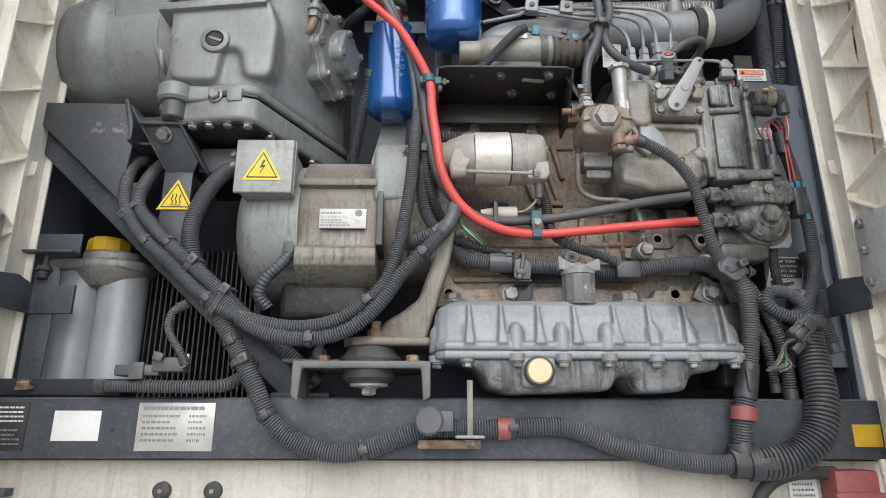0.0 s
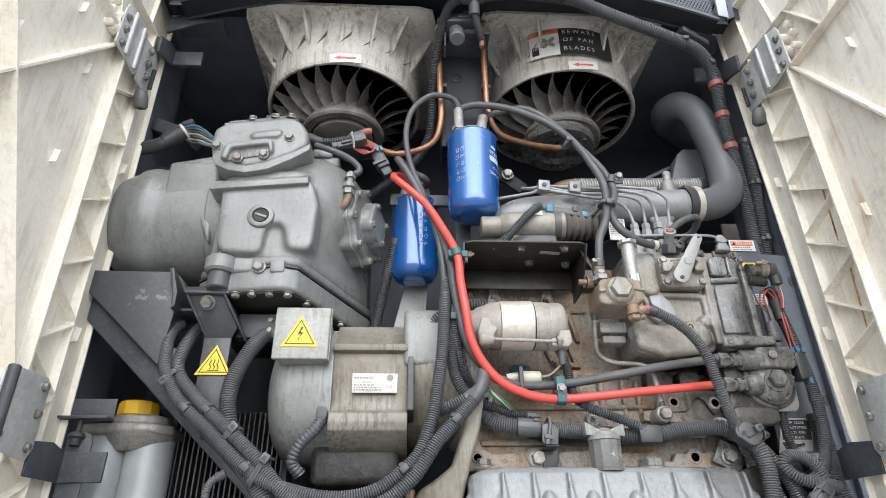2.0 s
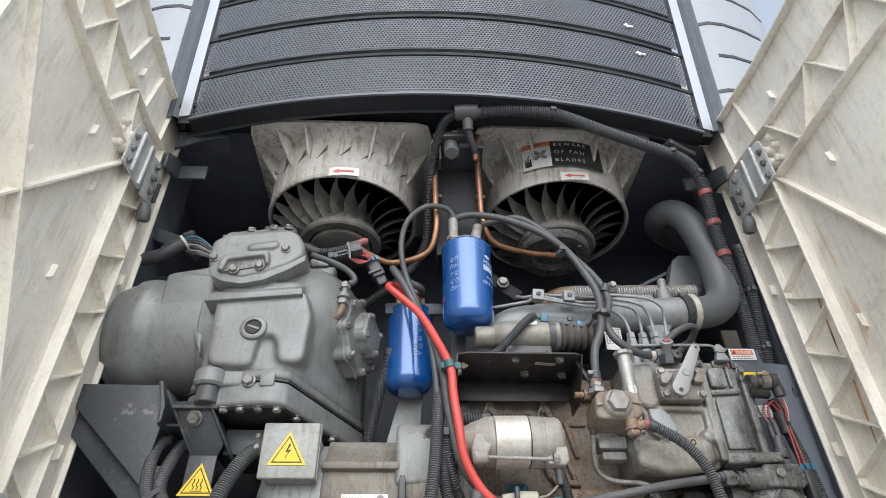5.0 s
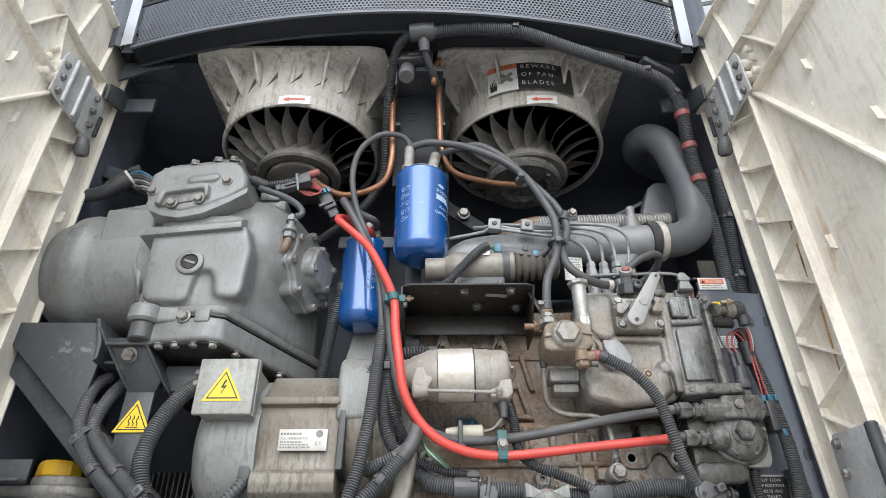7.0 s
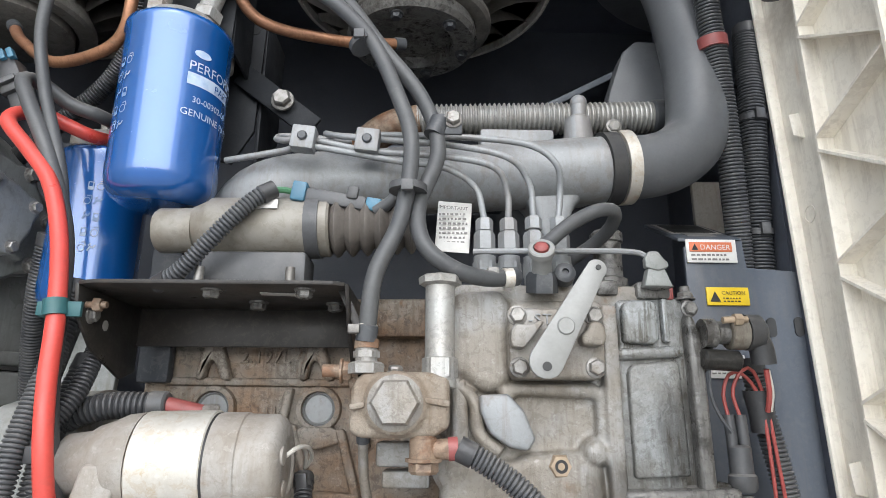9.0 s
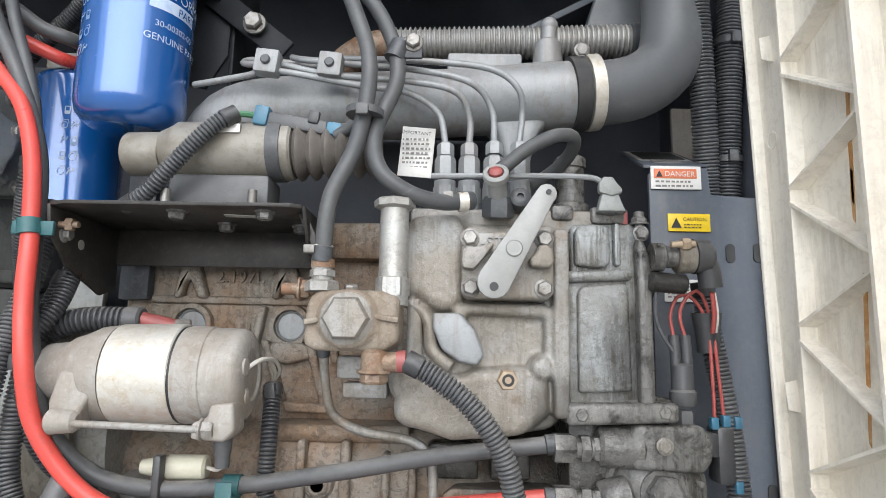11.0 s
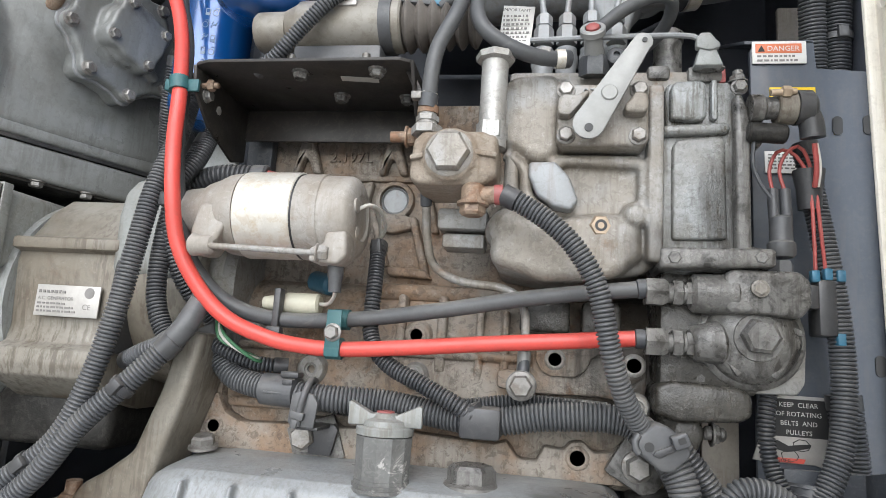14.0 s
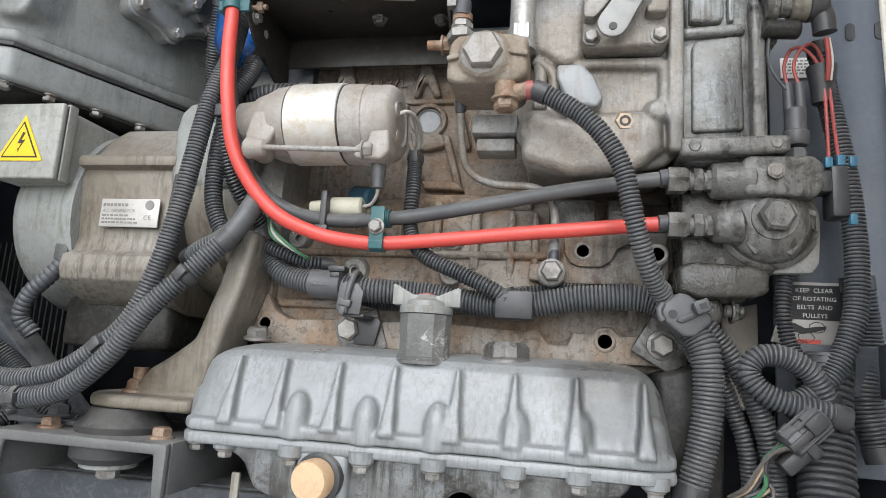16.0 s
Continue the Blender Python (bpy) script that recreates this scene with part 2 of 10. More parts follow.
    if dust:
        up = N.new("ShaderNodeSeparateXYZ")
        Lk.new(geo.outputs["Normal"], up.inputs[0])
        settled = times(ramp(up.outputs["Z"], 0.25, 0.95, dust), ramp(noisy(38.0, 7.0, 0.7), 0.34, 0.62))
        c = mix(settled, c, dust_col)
    if jitter:
        oi = N.new("ShaderNodeObjectInfo")
        hv = N.new("ShaderNodeHueSaturation")
        r = N.new("ShaderNodeMapRange")
        r.inputs["To Min"].default_value, r.inputs["To Max"].default_value = 1 - jitter, 1 + jitter
        Lk.new(oi.outputs["Random"], r.inputs["Value"])
        Lk.new(r.outputs[0], hv.inputs["Value"])
        Lk.new(c, hv.inputs["Color"])
        c = hv.outputs[0]
    Lk.new(c, bs.inputs["Base Color"])
    rr = N.new("ShaderNodeMapRange")
    rr.inputs["From Min"].default_value, rr.inputs["From Max"].default_value = 0.3, 0.7
    rr.inputs["To Min"].default_value, rr.inputs["To Max"].default_value = max(0.03, rough - rough_var), min(1.0, rough + rough_var)
    Lk.new(noisy(blotch * 3.1, 6.0), rr.inputs["Value"])
    rough_out = rr.outputs[0]
    if wet is not None:
        wr = N.new("ShaderNodeMix")
        wr.inputs["B"].default_value = 0.24
        Lk.new(wet, wr.inputs["Factor"])
        Lk.new(rough_out, wr.inputs["A"])
        rough_out = wr.outputs["Result"]
    Lk.new(rough_out, bs.inputs["Roughness"])
    if dfac is not None and metal > 0:
        mm = N.new("ShaderNodeMapRange")
        mm.inputs["To Min"].default_value, mm.inputs["To Max"].default_value = metal, 0.0
        Lk.new(dfac, mm.inputs["Value"])
        Lk.new(mm.outputs[0], bs.inputs["Metallic"])
    else:
        bs.inputs["Metallic"].default_value = metal
    bs.inputs["Specular IOR Level"].default_value = spec
    bs.inputs["Coat Weight"].default_value = coat
    bs.inputs["Coat Roughness"].default_value = 0.08
    bs.inputs["Coat IOR"].default_value = coat_ior
    nrm = None
    for strength, dist, scale in ((bump, bump_dist, grain), (lumps, 0.006, 48.0)):
        if strength:
            bp = N.new("ShaderNodeBump")
            bp.inputs["Strength"].default_value, bp.inputs["Distance"].default_value = strength, dist
            Lk.new(noisy(scale, 4.0, 0.7), bp.inputs["Height"])
            if nrm is not None:
                Lk.new(nrm, bp.inputs["Normal"])
            nrm = bp.outputs[0]
    if nrm is not None:
        Lk.new(nrm, bs.inputs["Normal"])
    return m

RUST = (0.17, 0.085, 0.045)
M = {
    "door": surface("door_plastic", (0.84, 0.79, 0.69), 0.5, 0, (0.77, 0.71, 0.605), 5, 0.8, (0.50, 0.435, 0.345), (0.52, 0.78), 7, 420, 0.07, 0.001, fine=0.10, spots=0.16, spot_col=(0.42, 0.37, 0.30), streak=0.36, streak_col=(0.50, 0.44, 0.36), lumps=0.03),
    "door_rusty": surface("door_plastic_rust_run", (0.84, 0.79, 0.69), 0.5, 0, (0.77, 0.71, 0.605), 5, 0.8, (0.50, 0.435, 0.345), (0.52, 0.78), 7, 420, 0.07, 0.001, fine=0.10, spots=0.16, spot_col=(0.42, 0.37, 0.30), streak=0.36, streak_col=(0.50, 0.44, 0.36), lumps=0.03, rust_runs=0.6),
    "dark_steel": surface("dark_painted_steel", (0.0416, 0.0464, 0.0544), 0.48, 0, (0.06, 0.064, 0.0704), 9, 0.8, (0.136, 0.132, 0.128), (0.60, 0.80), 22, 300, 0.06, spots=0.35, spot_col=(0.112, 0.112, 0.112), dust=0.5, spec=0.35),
    "black_bay": surface("black_bay_sheet", (0.020, 0.022, 0.026), 0.6, 0, (0.030, 0.031, 0.034), 8, 0.8, (0.055, 0.053, 0.05), (0.62, 0.85), 16, spots=0.10, spot_col=(0.06, 0.058, 0.055), dust=0.12, spec=0.25),
    "worn_steel": surface("worn_dark_steel", (0.052, 0.055, 0.060), 0.48, 0, (0.040, 0.043, 0.047), 9, 0.8, (0.105, 0.105, 0.103), (0.58, 0.74), 24, 300, 0.08, spots=0.22, spot_col=(0.11, 0.11, 0.108), dust=0.3),
    "panel_blue": surface("slate_panel", (0.066, 0.076, 0.094), 0.5, 0, (0.080, 0.089, 0.105), 7, 0.6, (0.12, 0.12, 0.12), (0.62, 0.86), 20, 300, 0.05, spots=0.2, spot_col=(0.112, 0.112, 0.112), streak=0.3, streak_col=(0.104, 0.104, 0.104)),
    "white_panel": surface("trailer_white", (0.46, 0.425, 0.372), 0.5, 0, (0.375, 0.335, 0.280), 4, 0.8, (0.25, 0.205, 0.155), (0.58, 0.80), 9, 300, 0.04, spots=0.2, spot_col=(0.22, 0.19, 0.15), streak=0.4, streak_col=(0.28, 0.23, 0.175)),
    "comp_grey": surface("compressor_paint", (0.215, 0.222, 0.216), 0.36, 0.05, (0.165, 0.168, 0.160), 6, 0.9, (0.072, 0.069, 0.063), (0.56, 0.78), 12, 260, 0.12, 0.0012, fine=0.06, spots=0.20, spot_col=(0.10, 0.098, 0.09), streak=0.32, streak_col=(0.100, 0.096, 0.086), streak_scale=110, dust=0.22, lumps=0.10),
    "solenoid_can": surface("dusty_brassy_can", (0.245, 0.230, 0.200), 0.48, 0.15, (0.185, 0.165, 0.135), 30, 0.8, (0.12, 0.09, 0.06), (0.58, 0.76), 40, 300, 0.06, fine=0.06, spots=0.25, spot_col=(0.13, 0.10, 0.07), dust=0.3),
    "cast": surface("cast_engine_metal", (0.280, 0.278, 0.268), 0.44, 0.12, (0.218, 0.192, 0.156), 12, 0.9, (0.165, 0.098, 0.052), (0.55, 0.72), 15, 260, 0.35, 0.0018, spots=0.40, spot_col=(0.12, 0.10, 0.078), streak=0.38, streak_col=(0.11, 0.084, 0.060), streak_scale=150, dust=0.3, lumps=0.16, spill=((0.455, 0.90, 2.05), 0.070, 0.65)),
    "rusty_cast": surface("rusty_block_casting", (0.268, 0.240, 0.205), 0.58, 0.05, (0.235, 0.155, 0.098), 12, 0.95, (0.190, 0.100, 0.048), (0.56, 0.72), 26, 230, 0.45, 0.002, spots=0.5, spot_col=(0.07, 0.055, 0.042), streak=0.40, streak_col=(0.10, 0.072, 0.05), streak_scale=150, dust=0.3, dust_col=(0.26, 0.24, 0.21), lumps=0.26, spec=0.35, spill=((0.49, 0.92, 2.00), 0.165, 0.84)),
    "oily_cast": surface("oily_dark_casting", (0.128, 0.124, 0.116), 0.34, 0.10, (0.185, 0.178, 0.165), 26, 0.7, (0.022, 0.020, 0.017), (0.51, 0.66), 42, 190, 0.50, 0.002, spots=0.30, spot_col=(0.030, 0.027, 0.023), streak=0.75, streak_col=(0.030, 0.026, 0.021), streak_scale=130, lumps=0.10, rough_var=0.16, spec=0.5),
    "pan": surface("pan_silver_paint", (0.245, 0.258, 0.264), 0.36, 0.04, (0.200, 0.207, 0.209), 9, 0.8, (0.135, 0.125, 0.112), (0.60, 0.78), 20, 320, 0.12, 0.001, fine=0.06, spots=0.20, spot_col=(0.13, 0.12, 0.105), streak=0.42, streak_col=(0.120, 0.112, 0.100), streak_scale=300, dust=0.12, lumps=0.08, spill=((0.40, 0.855, 1.865), 0.090, 0.55)),
    "alu": surface("bare_aluminium", (0.357, 0.3527, 0.3357), 0.44, 0.4, (0.323, 0.306, 0.2805), 20, 0.8, (0.204, 0.1615, 0.119), (0.58, 0.8), 40, 260, 0.15, spots=0.35, dust=0.3),
    "gen": surface("generator_aluminium", (0.222, 0.206, 0.174), 0.50, 0.10, (0.160, 0.138, 0.106), 9, 0.9, (0.105, 0.073, 0.046), (0.53, 0.74), 14, 260, 0.16, 0.001, fine=0.08, spots=0.25, streak=0.7, streak_col=(0.078, 0.060, 0.042), streak_scale=150, dust=0.3, lumps=0.04),
    "gen_bell": surface("generator_bell_grey", (0.255, 0.265, 0.255), 0.48, 0.05, (0.205, 0.210, 0.198), 8, 0.8, (0.115, 0.100, 0.080), (0.60, 0.80), 18, 260, 0.10, fine=0.08, spots=0.25, streak=0.6, streak_col=(0.13, 0.115, 0.092), streak_scale=150, dust=0.3),
    "hv_box": surface("switch_box_zinc", (0.30, 0.305, 0.285), 0.5, 0.1, (0.255, 0.255, 0.232), 12, 0.8, (0.15, 0.138, 0.118), (0.56, 0.76), 26, 240, 0.12, spots=0.3, spot_col=(0.15, 0.14, 0.12), streak=0.5, streak_col=(0.17, 0.155, 0.13), lumps=0.08),
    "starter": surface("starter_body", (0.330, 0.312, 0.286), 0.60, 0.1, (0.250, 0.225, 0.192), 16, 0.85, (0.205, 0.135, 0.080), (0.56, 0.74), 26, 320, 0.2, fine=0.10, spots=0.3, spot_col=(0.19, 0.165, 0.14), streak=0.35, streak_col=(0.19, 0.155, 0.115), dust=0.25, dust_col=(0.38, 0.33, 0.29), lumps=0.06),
    "starter_band": surface("starter_band_steel", (0.561, 0.5355, 0.4845), 0.46, 0.40, (0.493, 0.459, 0.3995), 30, 0.7, (0.391, 0.272, 0.1275), (0.60, 0.74), 42, 260, 0.06, spots=0.25, spot_col=(0.3825, 0.255, 0.1105)),
    "bolt": surface("zinc_bolt", (0.27, 0.26, 0.245), 0.46, 0.45, (0.19, 0.178, 0.16), 60, 0.8, (0.11, 0.085, 0.06), (0.52, 0.72), 90, 500, 0.1, jitter=0.25, spots=0.4),
    "rust_bolt": surface("rusty_bolt", (0.2465, 0.1827, 0.1318), 0.6, 0.3, RUST, 60, 0.9, (0.085, 0.051, 0.034), (0.5, 0.7), 80, 400, 0.3, jitter=0.2, spots=0.5),
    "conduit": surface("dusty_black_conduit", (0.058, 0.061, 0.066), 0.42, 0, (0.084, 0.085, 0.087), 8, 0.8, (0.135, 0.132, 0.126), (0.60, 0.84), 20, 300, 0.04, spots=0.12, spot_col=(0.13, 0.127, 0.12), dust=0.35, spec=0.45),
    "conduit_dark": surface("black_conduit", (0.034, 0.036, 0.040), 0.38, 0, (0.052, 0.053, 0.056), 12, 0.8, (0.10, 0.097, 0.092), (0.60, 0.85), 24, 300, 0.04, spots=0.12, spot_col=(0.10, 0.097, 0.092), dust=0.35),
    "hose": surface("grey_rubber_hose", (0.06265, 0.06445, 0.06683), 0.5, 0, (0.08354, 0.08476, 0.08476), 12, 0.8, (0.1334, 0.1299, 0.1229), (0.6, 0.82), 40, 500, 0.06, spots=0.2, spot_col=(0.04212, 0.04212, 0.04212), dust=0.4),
    "red_hose": surface("red_hose_rubber", (0.594, 0.0675, 0.0522), 0.38, 0, (0.495, 0.0585, 0.045), 12, 0.8, (0.306, 0.0675, 0.0495), (0.60, 0.80), 40, 400, 0.04, spots=0.16, spot_col=(0.27, 0.072, 0.054), dust=0.12),
    "blue_paint": surface("blue_filter_enamel", (0.006, 0.090, 0.335), 0.24, 0.22, (0.006, 0.085, 0.31), 7, 0.6, (0.030, 0.10, 0.26), (0.66, 0.88), 30, 300, 0.01, coat=1.0, coat_ior=1.6, rough_var=0.05, fine=0.03, spots=0.05, spec=0.6),
    "white_ink": surface("white_print", (0.46, 0.55, 0.68), 0.4, 0, (0.32, 0.42, 0.6), 90, 0.8, bump=0),
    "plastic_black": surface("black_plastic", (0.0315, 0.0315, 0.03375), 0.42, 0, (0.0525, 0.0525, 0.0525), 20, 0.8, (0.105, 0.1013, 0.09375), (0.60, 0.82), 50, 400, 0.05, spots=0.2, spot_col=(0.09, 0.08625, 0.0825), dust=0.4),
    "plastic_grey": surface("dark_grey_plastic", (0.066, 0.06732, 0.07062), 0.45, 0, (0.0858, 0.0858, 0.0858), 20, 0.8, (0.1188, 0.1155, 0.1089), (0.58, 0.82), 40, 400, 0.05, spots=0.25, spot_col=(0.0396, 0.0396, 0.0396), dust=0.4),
    "blue_clip": surface("blue_plastic_clip", (0.04, 0.15, 0.23), 0.4, 0, (0.05, 0.11, 0.16), 40, 0.6, (0.1, 0.12, 0.13), (0.6, 0.85), 60),
    "teal_clamp": surface("teal_rubber_clamp", (0.0234, 0.0897, 0.0975), 0.5, 0, (0.039, 0.1092, 0.1092), 40, 0.7, (0.12, 0.12, 0.11), (0.62, 0.85), 70),
    "manifold": surface("intake_manifold_grey", (0.262, 0.272, 0.278), 0.46, 0.15, (0.212, 0.217, 0.218), 8, 0.8, (0.15, 0.105, 0.078), (0.62, 0.80), 22, 300, 0.12, fine=0.07, spots=0.2, spot_col=(0.15, 0.135, 0.12), streak=0.3, dust=0.3, lumps=0.06),
    "rubber_elbow": surface("intake_rubber", (0.092, 0.096, 0.1016), 0.5, 0, (0.116, 0.12, 0.1248), 10, 0.7, (0.16, 0.16, 0.156), (0.60, 0.85), 24, 400, 0.05, spots=0.12, spot_col=(0.056, 0.056, 0.056), dust=0.3),
    "fan_cast": surface("fan_shroud_casting", (0.50, 0.478, 0.438), 0.62, 0.05, (0.385, 0.362, 0.325), 9, 0.9, (0.235, 0.200, 0.160), (0.56, 0.74), 30, 320, 0.22, 0.0015, fine=0.22, spots=0.22, spot_col=(0.25, 0.22, 0.185), streak=0.85, streak_col=(0.24, 0.205, 0.16), lumps=0.06),
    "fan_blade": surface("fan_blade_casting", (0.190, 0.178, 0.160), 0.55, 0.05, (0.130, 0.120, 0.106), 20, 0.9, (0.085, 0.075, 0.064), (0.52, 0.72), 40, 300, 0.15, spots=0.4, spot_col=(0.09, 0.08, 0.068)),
    "copper": surface("copper_pipe", (0.38, 0.19, 0.105), 0.42, 0.6, (0.27, 0.135, 0.08), 20, 0.9, (0.13, 0.085, 0.055), (0.55, 0.75), 40, 300, 0.05, spots=0.4),
    "grille": surface("grille_dark_grey", (0.118, 0.128, 0.147), 0.5, 0.05, (0.11, 0.116, 0.128), 5, 0.6, bump=0.02),
    "cowl": surface("cowl_silver_grey", (0.33, 0.348, 0.375), 0.55, 0.05, (0.324, 0.342, 0.369), 4, 0.6, (0.27, 0.27, 0.27), (0.66, 0.9), 14, bump=0.02),
    "trim": surface("trim_light_silver", (0.44, 0.46, 0.49), 0.5, 0.15, (0.432, 0.45, 0.477), 6, 0.6, bump=0.02),
    "tank": surface("tank_pale_grey", (0.315, 0.332, 0.335), 0.42, 0.05, (0.265, 0.278, 0.278), 9, 0.8, (0.150, 0.142, 0.130), (0.62, 0.84), 26, 300, 0.06),
    "yellow": surface("yellow_plastic", (0.496, 0.296, 0.012), 0.42, 0, (0.4, 0.232, 0.0096), 20, 0.7, (0.208, 0.144, 0.04), (0.62, 0.85), 50),
    "label_yellow": surface("yellow_sticker", (0.675, 0.468, 0.009), 0.45, 0, (0.612, 0.414, 0.009), 30, 0.5, (0.36, 0.27, 0.072), (0.7, 0.9), 60, bump=0),
    "ink": surface("black_ink", (0.02, 0.02, 0.02), 0.5, 0, bump=0),
    "label_white": surface("white_sticker", (0.648, 0.639, 0.612), 0.45, 0, (0.558, 0.54, 0.504), 25, 0.7, (0.378, 0.342, 0.288), (0.66, 0.86), 70, bump=0),
    "label_silver": surface("silver_sticker", (0.425, 0.408, 0.3825), 0.4, 0.3, (0.357, 0.34, 0.3145), 25, 0.8, (0.255, 0.221, 0.1785), (0.62, 0.82), 60, bump=0),
    "label_red": surface("red_print", (0.52, 0.085, 0.06), 0.45, 0, (0.46, 0.10, 0.075), 40, 0.8, (0.5, 0.22, 0.18), (0.58, 0.78), 70, bump=0),
    "print_grey": surface("grey_print", (0.2, 0.19, 0.18), 0.5, 0, bump=0),
    "brass": surface("gold_cap", (0.60, 0.41, 0.25), 0.45, 0.35, (0.55, 0.37, 0.22), 20, 0.5, (0.42, 0.28, 0.17), (0.62, 0.86), 60, 300, 0.04, spots=0.15),
    "plug_brass": surface("brass_fitting", (0.40, 0.31, 0.22), 0.45, 0.35, (0.27, 0.21, 0.15), 50, 0.8, (0.15, 0.11, 0.07), (0.58, 0.8), 80),
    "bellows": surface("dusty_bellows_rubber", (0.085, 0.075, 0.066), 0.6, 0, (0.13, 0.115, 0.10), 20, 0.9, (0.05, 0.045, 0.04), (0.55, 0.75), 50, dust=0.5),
    "rubber": surface("black_rubber", (0.026, 0.026, 0.027), 0.65, 0, (0.045, 0.043, 0.04), 20, 0.8, (0.085, 0.078, 0.07), (0.58, 0.82), 40, dust=0.2),
    "fins": surface("radiator_fins", (0.035, 0.036, 0.04), 0.5, 0.3, (0.055, 0.055, 0.058), 12, 0.8),
    "wire_red": surface("red_wire", (0.36, 0.075, 0.065), 0.45, 0, (0.28, 0.06, 0.05), 60, 0.7, bump=0),
    "wire_white": surface("pale_wire", (0.55, 0.53, 0.48), 0.45, 0, bump=0),
    "wire_green": surface("green_wire", (0.05, 0.16, 0.075), 0.45, 0, bump=0),
    "ground": surface("yard_concrete", (0.45, 0.44, 0.42), 0.8, 0, (0.38, 0.37, 0.355), 0.6, 0.8, (0.25, 0.245, 0.235), (0.6, 0.85), 2.5, 60, 0.3),
    "rust_stain": surface("rust_streak_stain", (0.42, 0.20, 0.06), 0.7, 0, (0.50, 0.30, 0.14), 60, 0.9, (0.55, 0.42, 0.27), (0.52, 0.62), 90, bump=0),
    "sender_cream": surface("cream_sender_plastic", (0.50, 0.48, 0.38), 0.5, 0, (0.42, 0.40, 0.32), 30, 0.7, (0.25, 0.22, 0.17), (0.6, 0.8), 60),
    "label_orange": surface("faded_orange_print", (0.62, 0.17, 0.07), 0.45, 0, (0.52, 0.15, 0.07), 30, 0.6, bump=0),
    "faded_red": surface("faded_red_plastic", (0.27, 0.072, 0.066), 0.5, 0, (0.20, 0.062, 0.058), 60, 0.7, (0.12, 0.09, 0.08), (0.58, 0.8), 60),
    "zinc_plate": surface("zinc_hinge_plate", (0.56, 0.56, 0.545), 0.4, 0.25, (0.46, 0.455, 0.44), 22, 0.8, (0.28, 0.25, 0.21), (0.58, 0.76), 40, 300, 0.05, spots=0.3),
    "flaked_neck": surface("flaked_neck_paint", (0.125, 0.125, 0.120), 0.5, 0.0, (0.085, 0.084, 0.080), 30, 0.9, (0.34, 0.33, 0.31), (0.56, 0.62), 40, 300, 0.12, spots=0.15, spot_col=(0.30, 0.29, 0.27)),
    "oily_block": surface("oil_soaked_block", (0.030, 0.028, 0.024), 0.30, 0.0, (0.060, 0.056, 0.048), 26, 0.8, (0.016, 0.014, 0.011), (0.52, 0.74), 30, 170, 0.5, 0.002, spots=0.25, spot_col=(0.12, 0.112, 0.098), lumps=0.16, rough_var=0.14, spec=0.5),
    # Grime on castings, and shade for the underside sheet and port plug.
    "grime_shade": surface("grime_shade_casting", (0.0187, 0.01785, 0.01615), 0.4, 0.0, (0.03825, 0.03655, 0.03315), 24, 0.9, (0.016, 0.015, 0.014), (0.5, 0.66), 34, 150, 0.3, 0.002, spots=0.4, spot_col=(0.06, 0.056, 0.05), streak=0.6, streak_col=(0.014, 0.013, 0.012), lumps=0.14, spec=0.22),
    "faded_print": surface("faded_white_print", (0.3024, 0.36, 0.4464), 0.45, 0, (0.1152, 0.2016, 0.36), 60, 0.9, bump=0.0),
    "shelf_grease": surface("greasy_black_sheet", (0.034, 0.031, 0.029), 0.38, 0, (0.022, 0.020, 0.018), 9, 0.9, (0.070, 0.050, 0.038), (0.58, 0.75), 16, 240, 0.05, fine=0.06, spots=0.18, spot_col=(0.09, 0.075, 0.06), dust=0.4, spec=0.3),
    "pan_grimy": surface("oil_streaked_pan_paint", (0.19, 0.197, 0.2), 0.38, 0.03, (0.13, 0.13, 0.125), 14, 0.9, (0.035, 0.031, 0.026), (0.50, 0.66), 26, 220, 0.16, 0.0015, spots=0.45, spot_col=(0.05, 0.045, 0.038), streak=0.9, streak_col=(0.04, 0.036, 0.03), lumps=0.12),
    "cover_grey": surface("oil_streaked_cover", (0.250, 0.262, 0.262), 0.30, 0.05, (0.165, 0.162, 0.150), 16, 0.9, (0.050, 0.042, 0.028), (0.57, 0.70), 22, 260, 0.35, 0.0020, spots=0.35, spot_col=(0.05, 0.045, 0.035), streak=0.95, streak_col=(0.052, 0.044, 0.026), streak_scale=260, lumps=0.16, rough_var=0.14, spill=((0.528, 0.90, 2.11), 0.080, 0.75)),
    # Darker copy of bay_navy: shade deep in the bay, put into the colour.
    "bay_back": surface("shaded_navy_bay_paint", (0.095, 0.103, 0.125), 0.55, 0, (0.07, 0.076, 0.090), 5, 0.8, (0.10, 0.097, 0.092), (0.60, 0.85), 12, spots=0.15, spot_col=(0.11, 0.107, 0.10), dust=0.2, spec=0.3),
    "bay_navy": surface("dark_navy_bay_paint", (0.11, 0.12, 0.1475), 0.5, 0, (0.085, 0.0925, 0.11), 7, 0.8, (0.10, 0.098, 0.095), (0.60, 0.85), 14, spots=0.15, spot_col=(0.12, 0.118, 0.115), dust=0.3),
    "sandy_cast": surface("sandy_tan_casting", (0.262, 0.226, 0.182), 0.66, 0.05, (0.195, 0.153, 0.112), 16, 0.9, (0.135, 0.085, 0.048), (0.57, 0.74), 30, 420, 0.55, 0.0015, fine=0.25, spots=0.4, spot_col=(0.14, 0.105, 0.07), streak=0.4, streak_col=(0.15, 0.10, 0.062)),
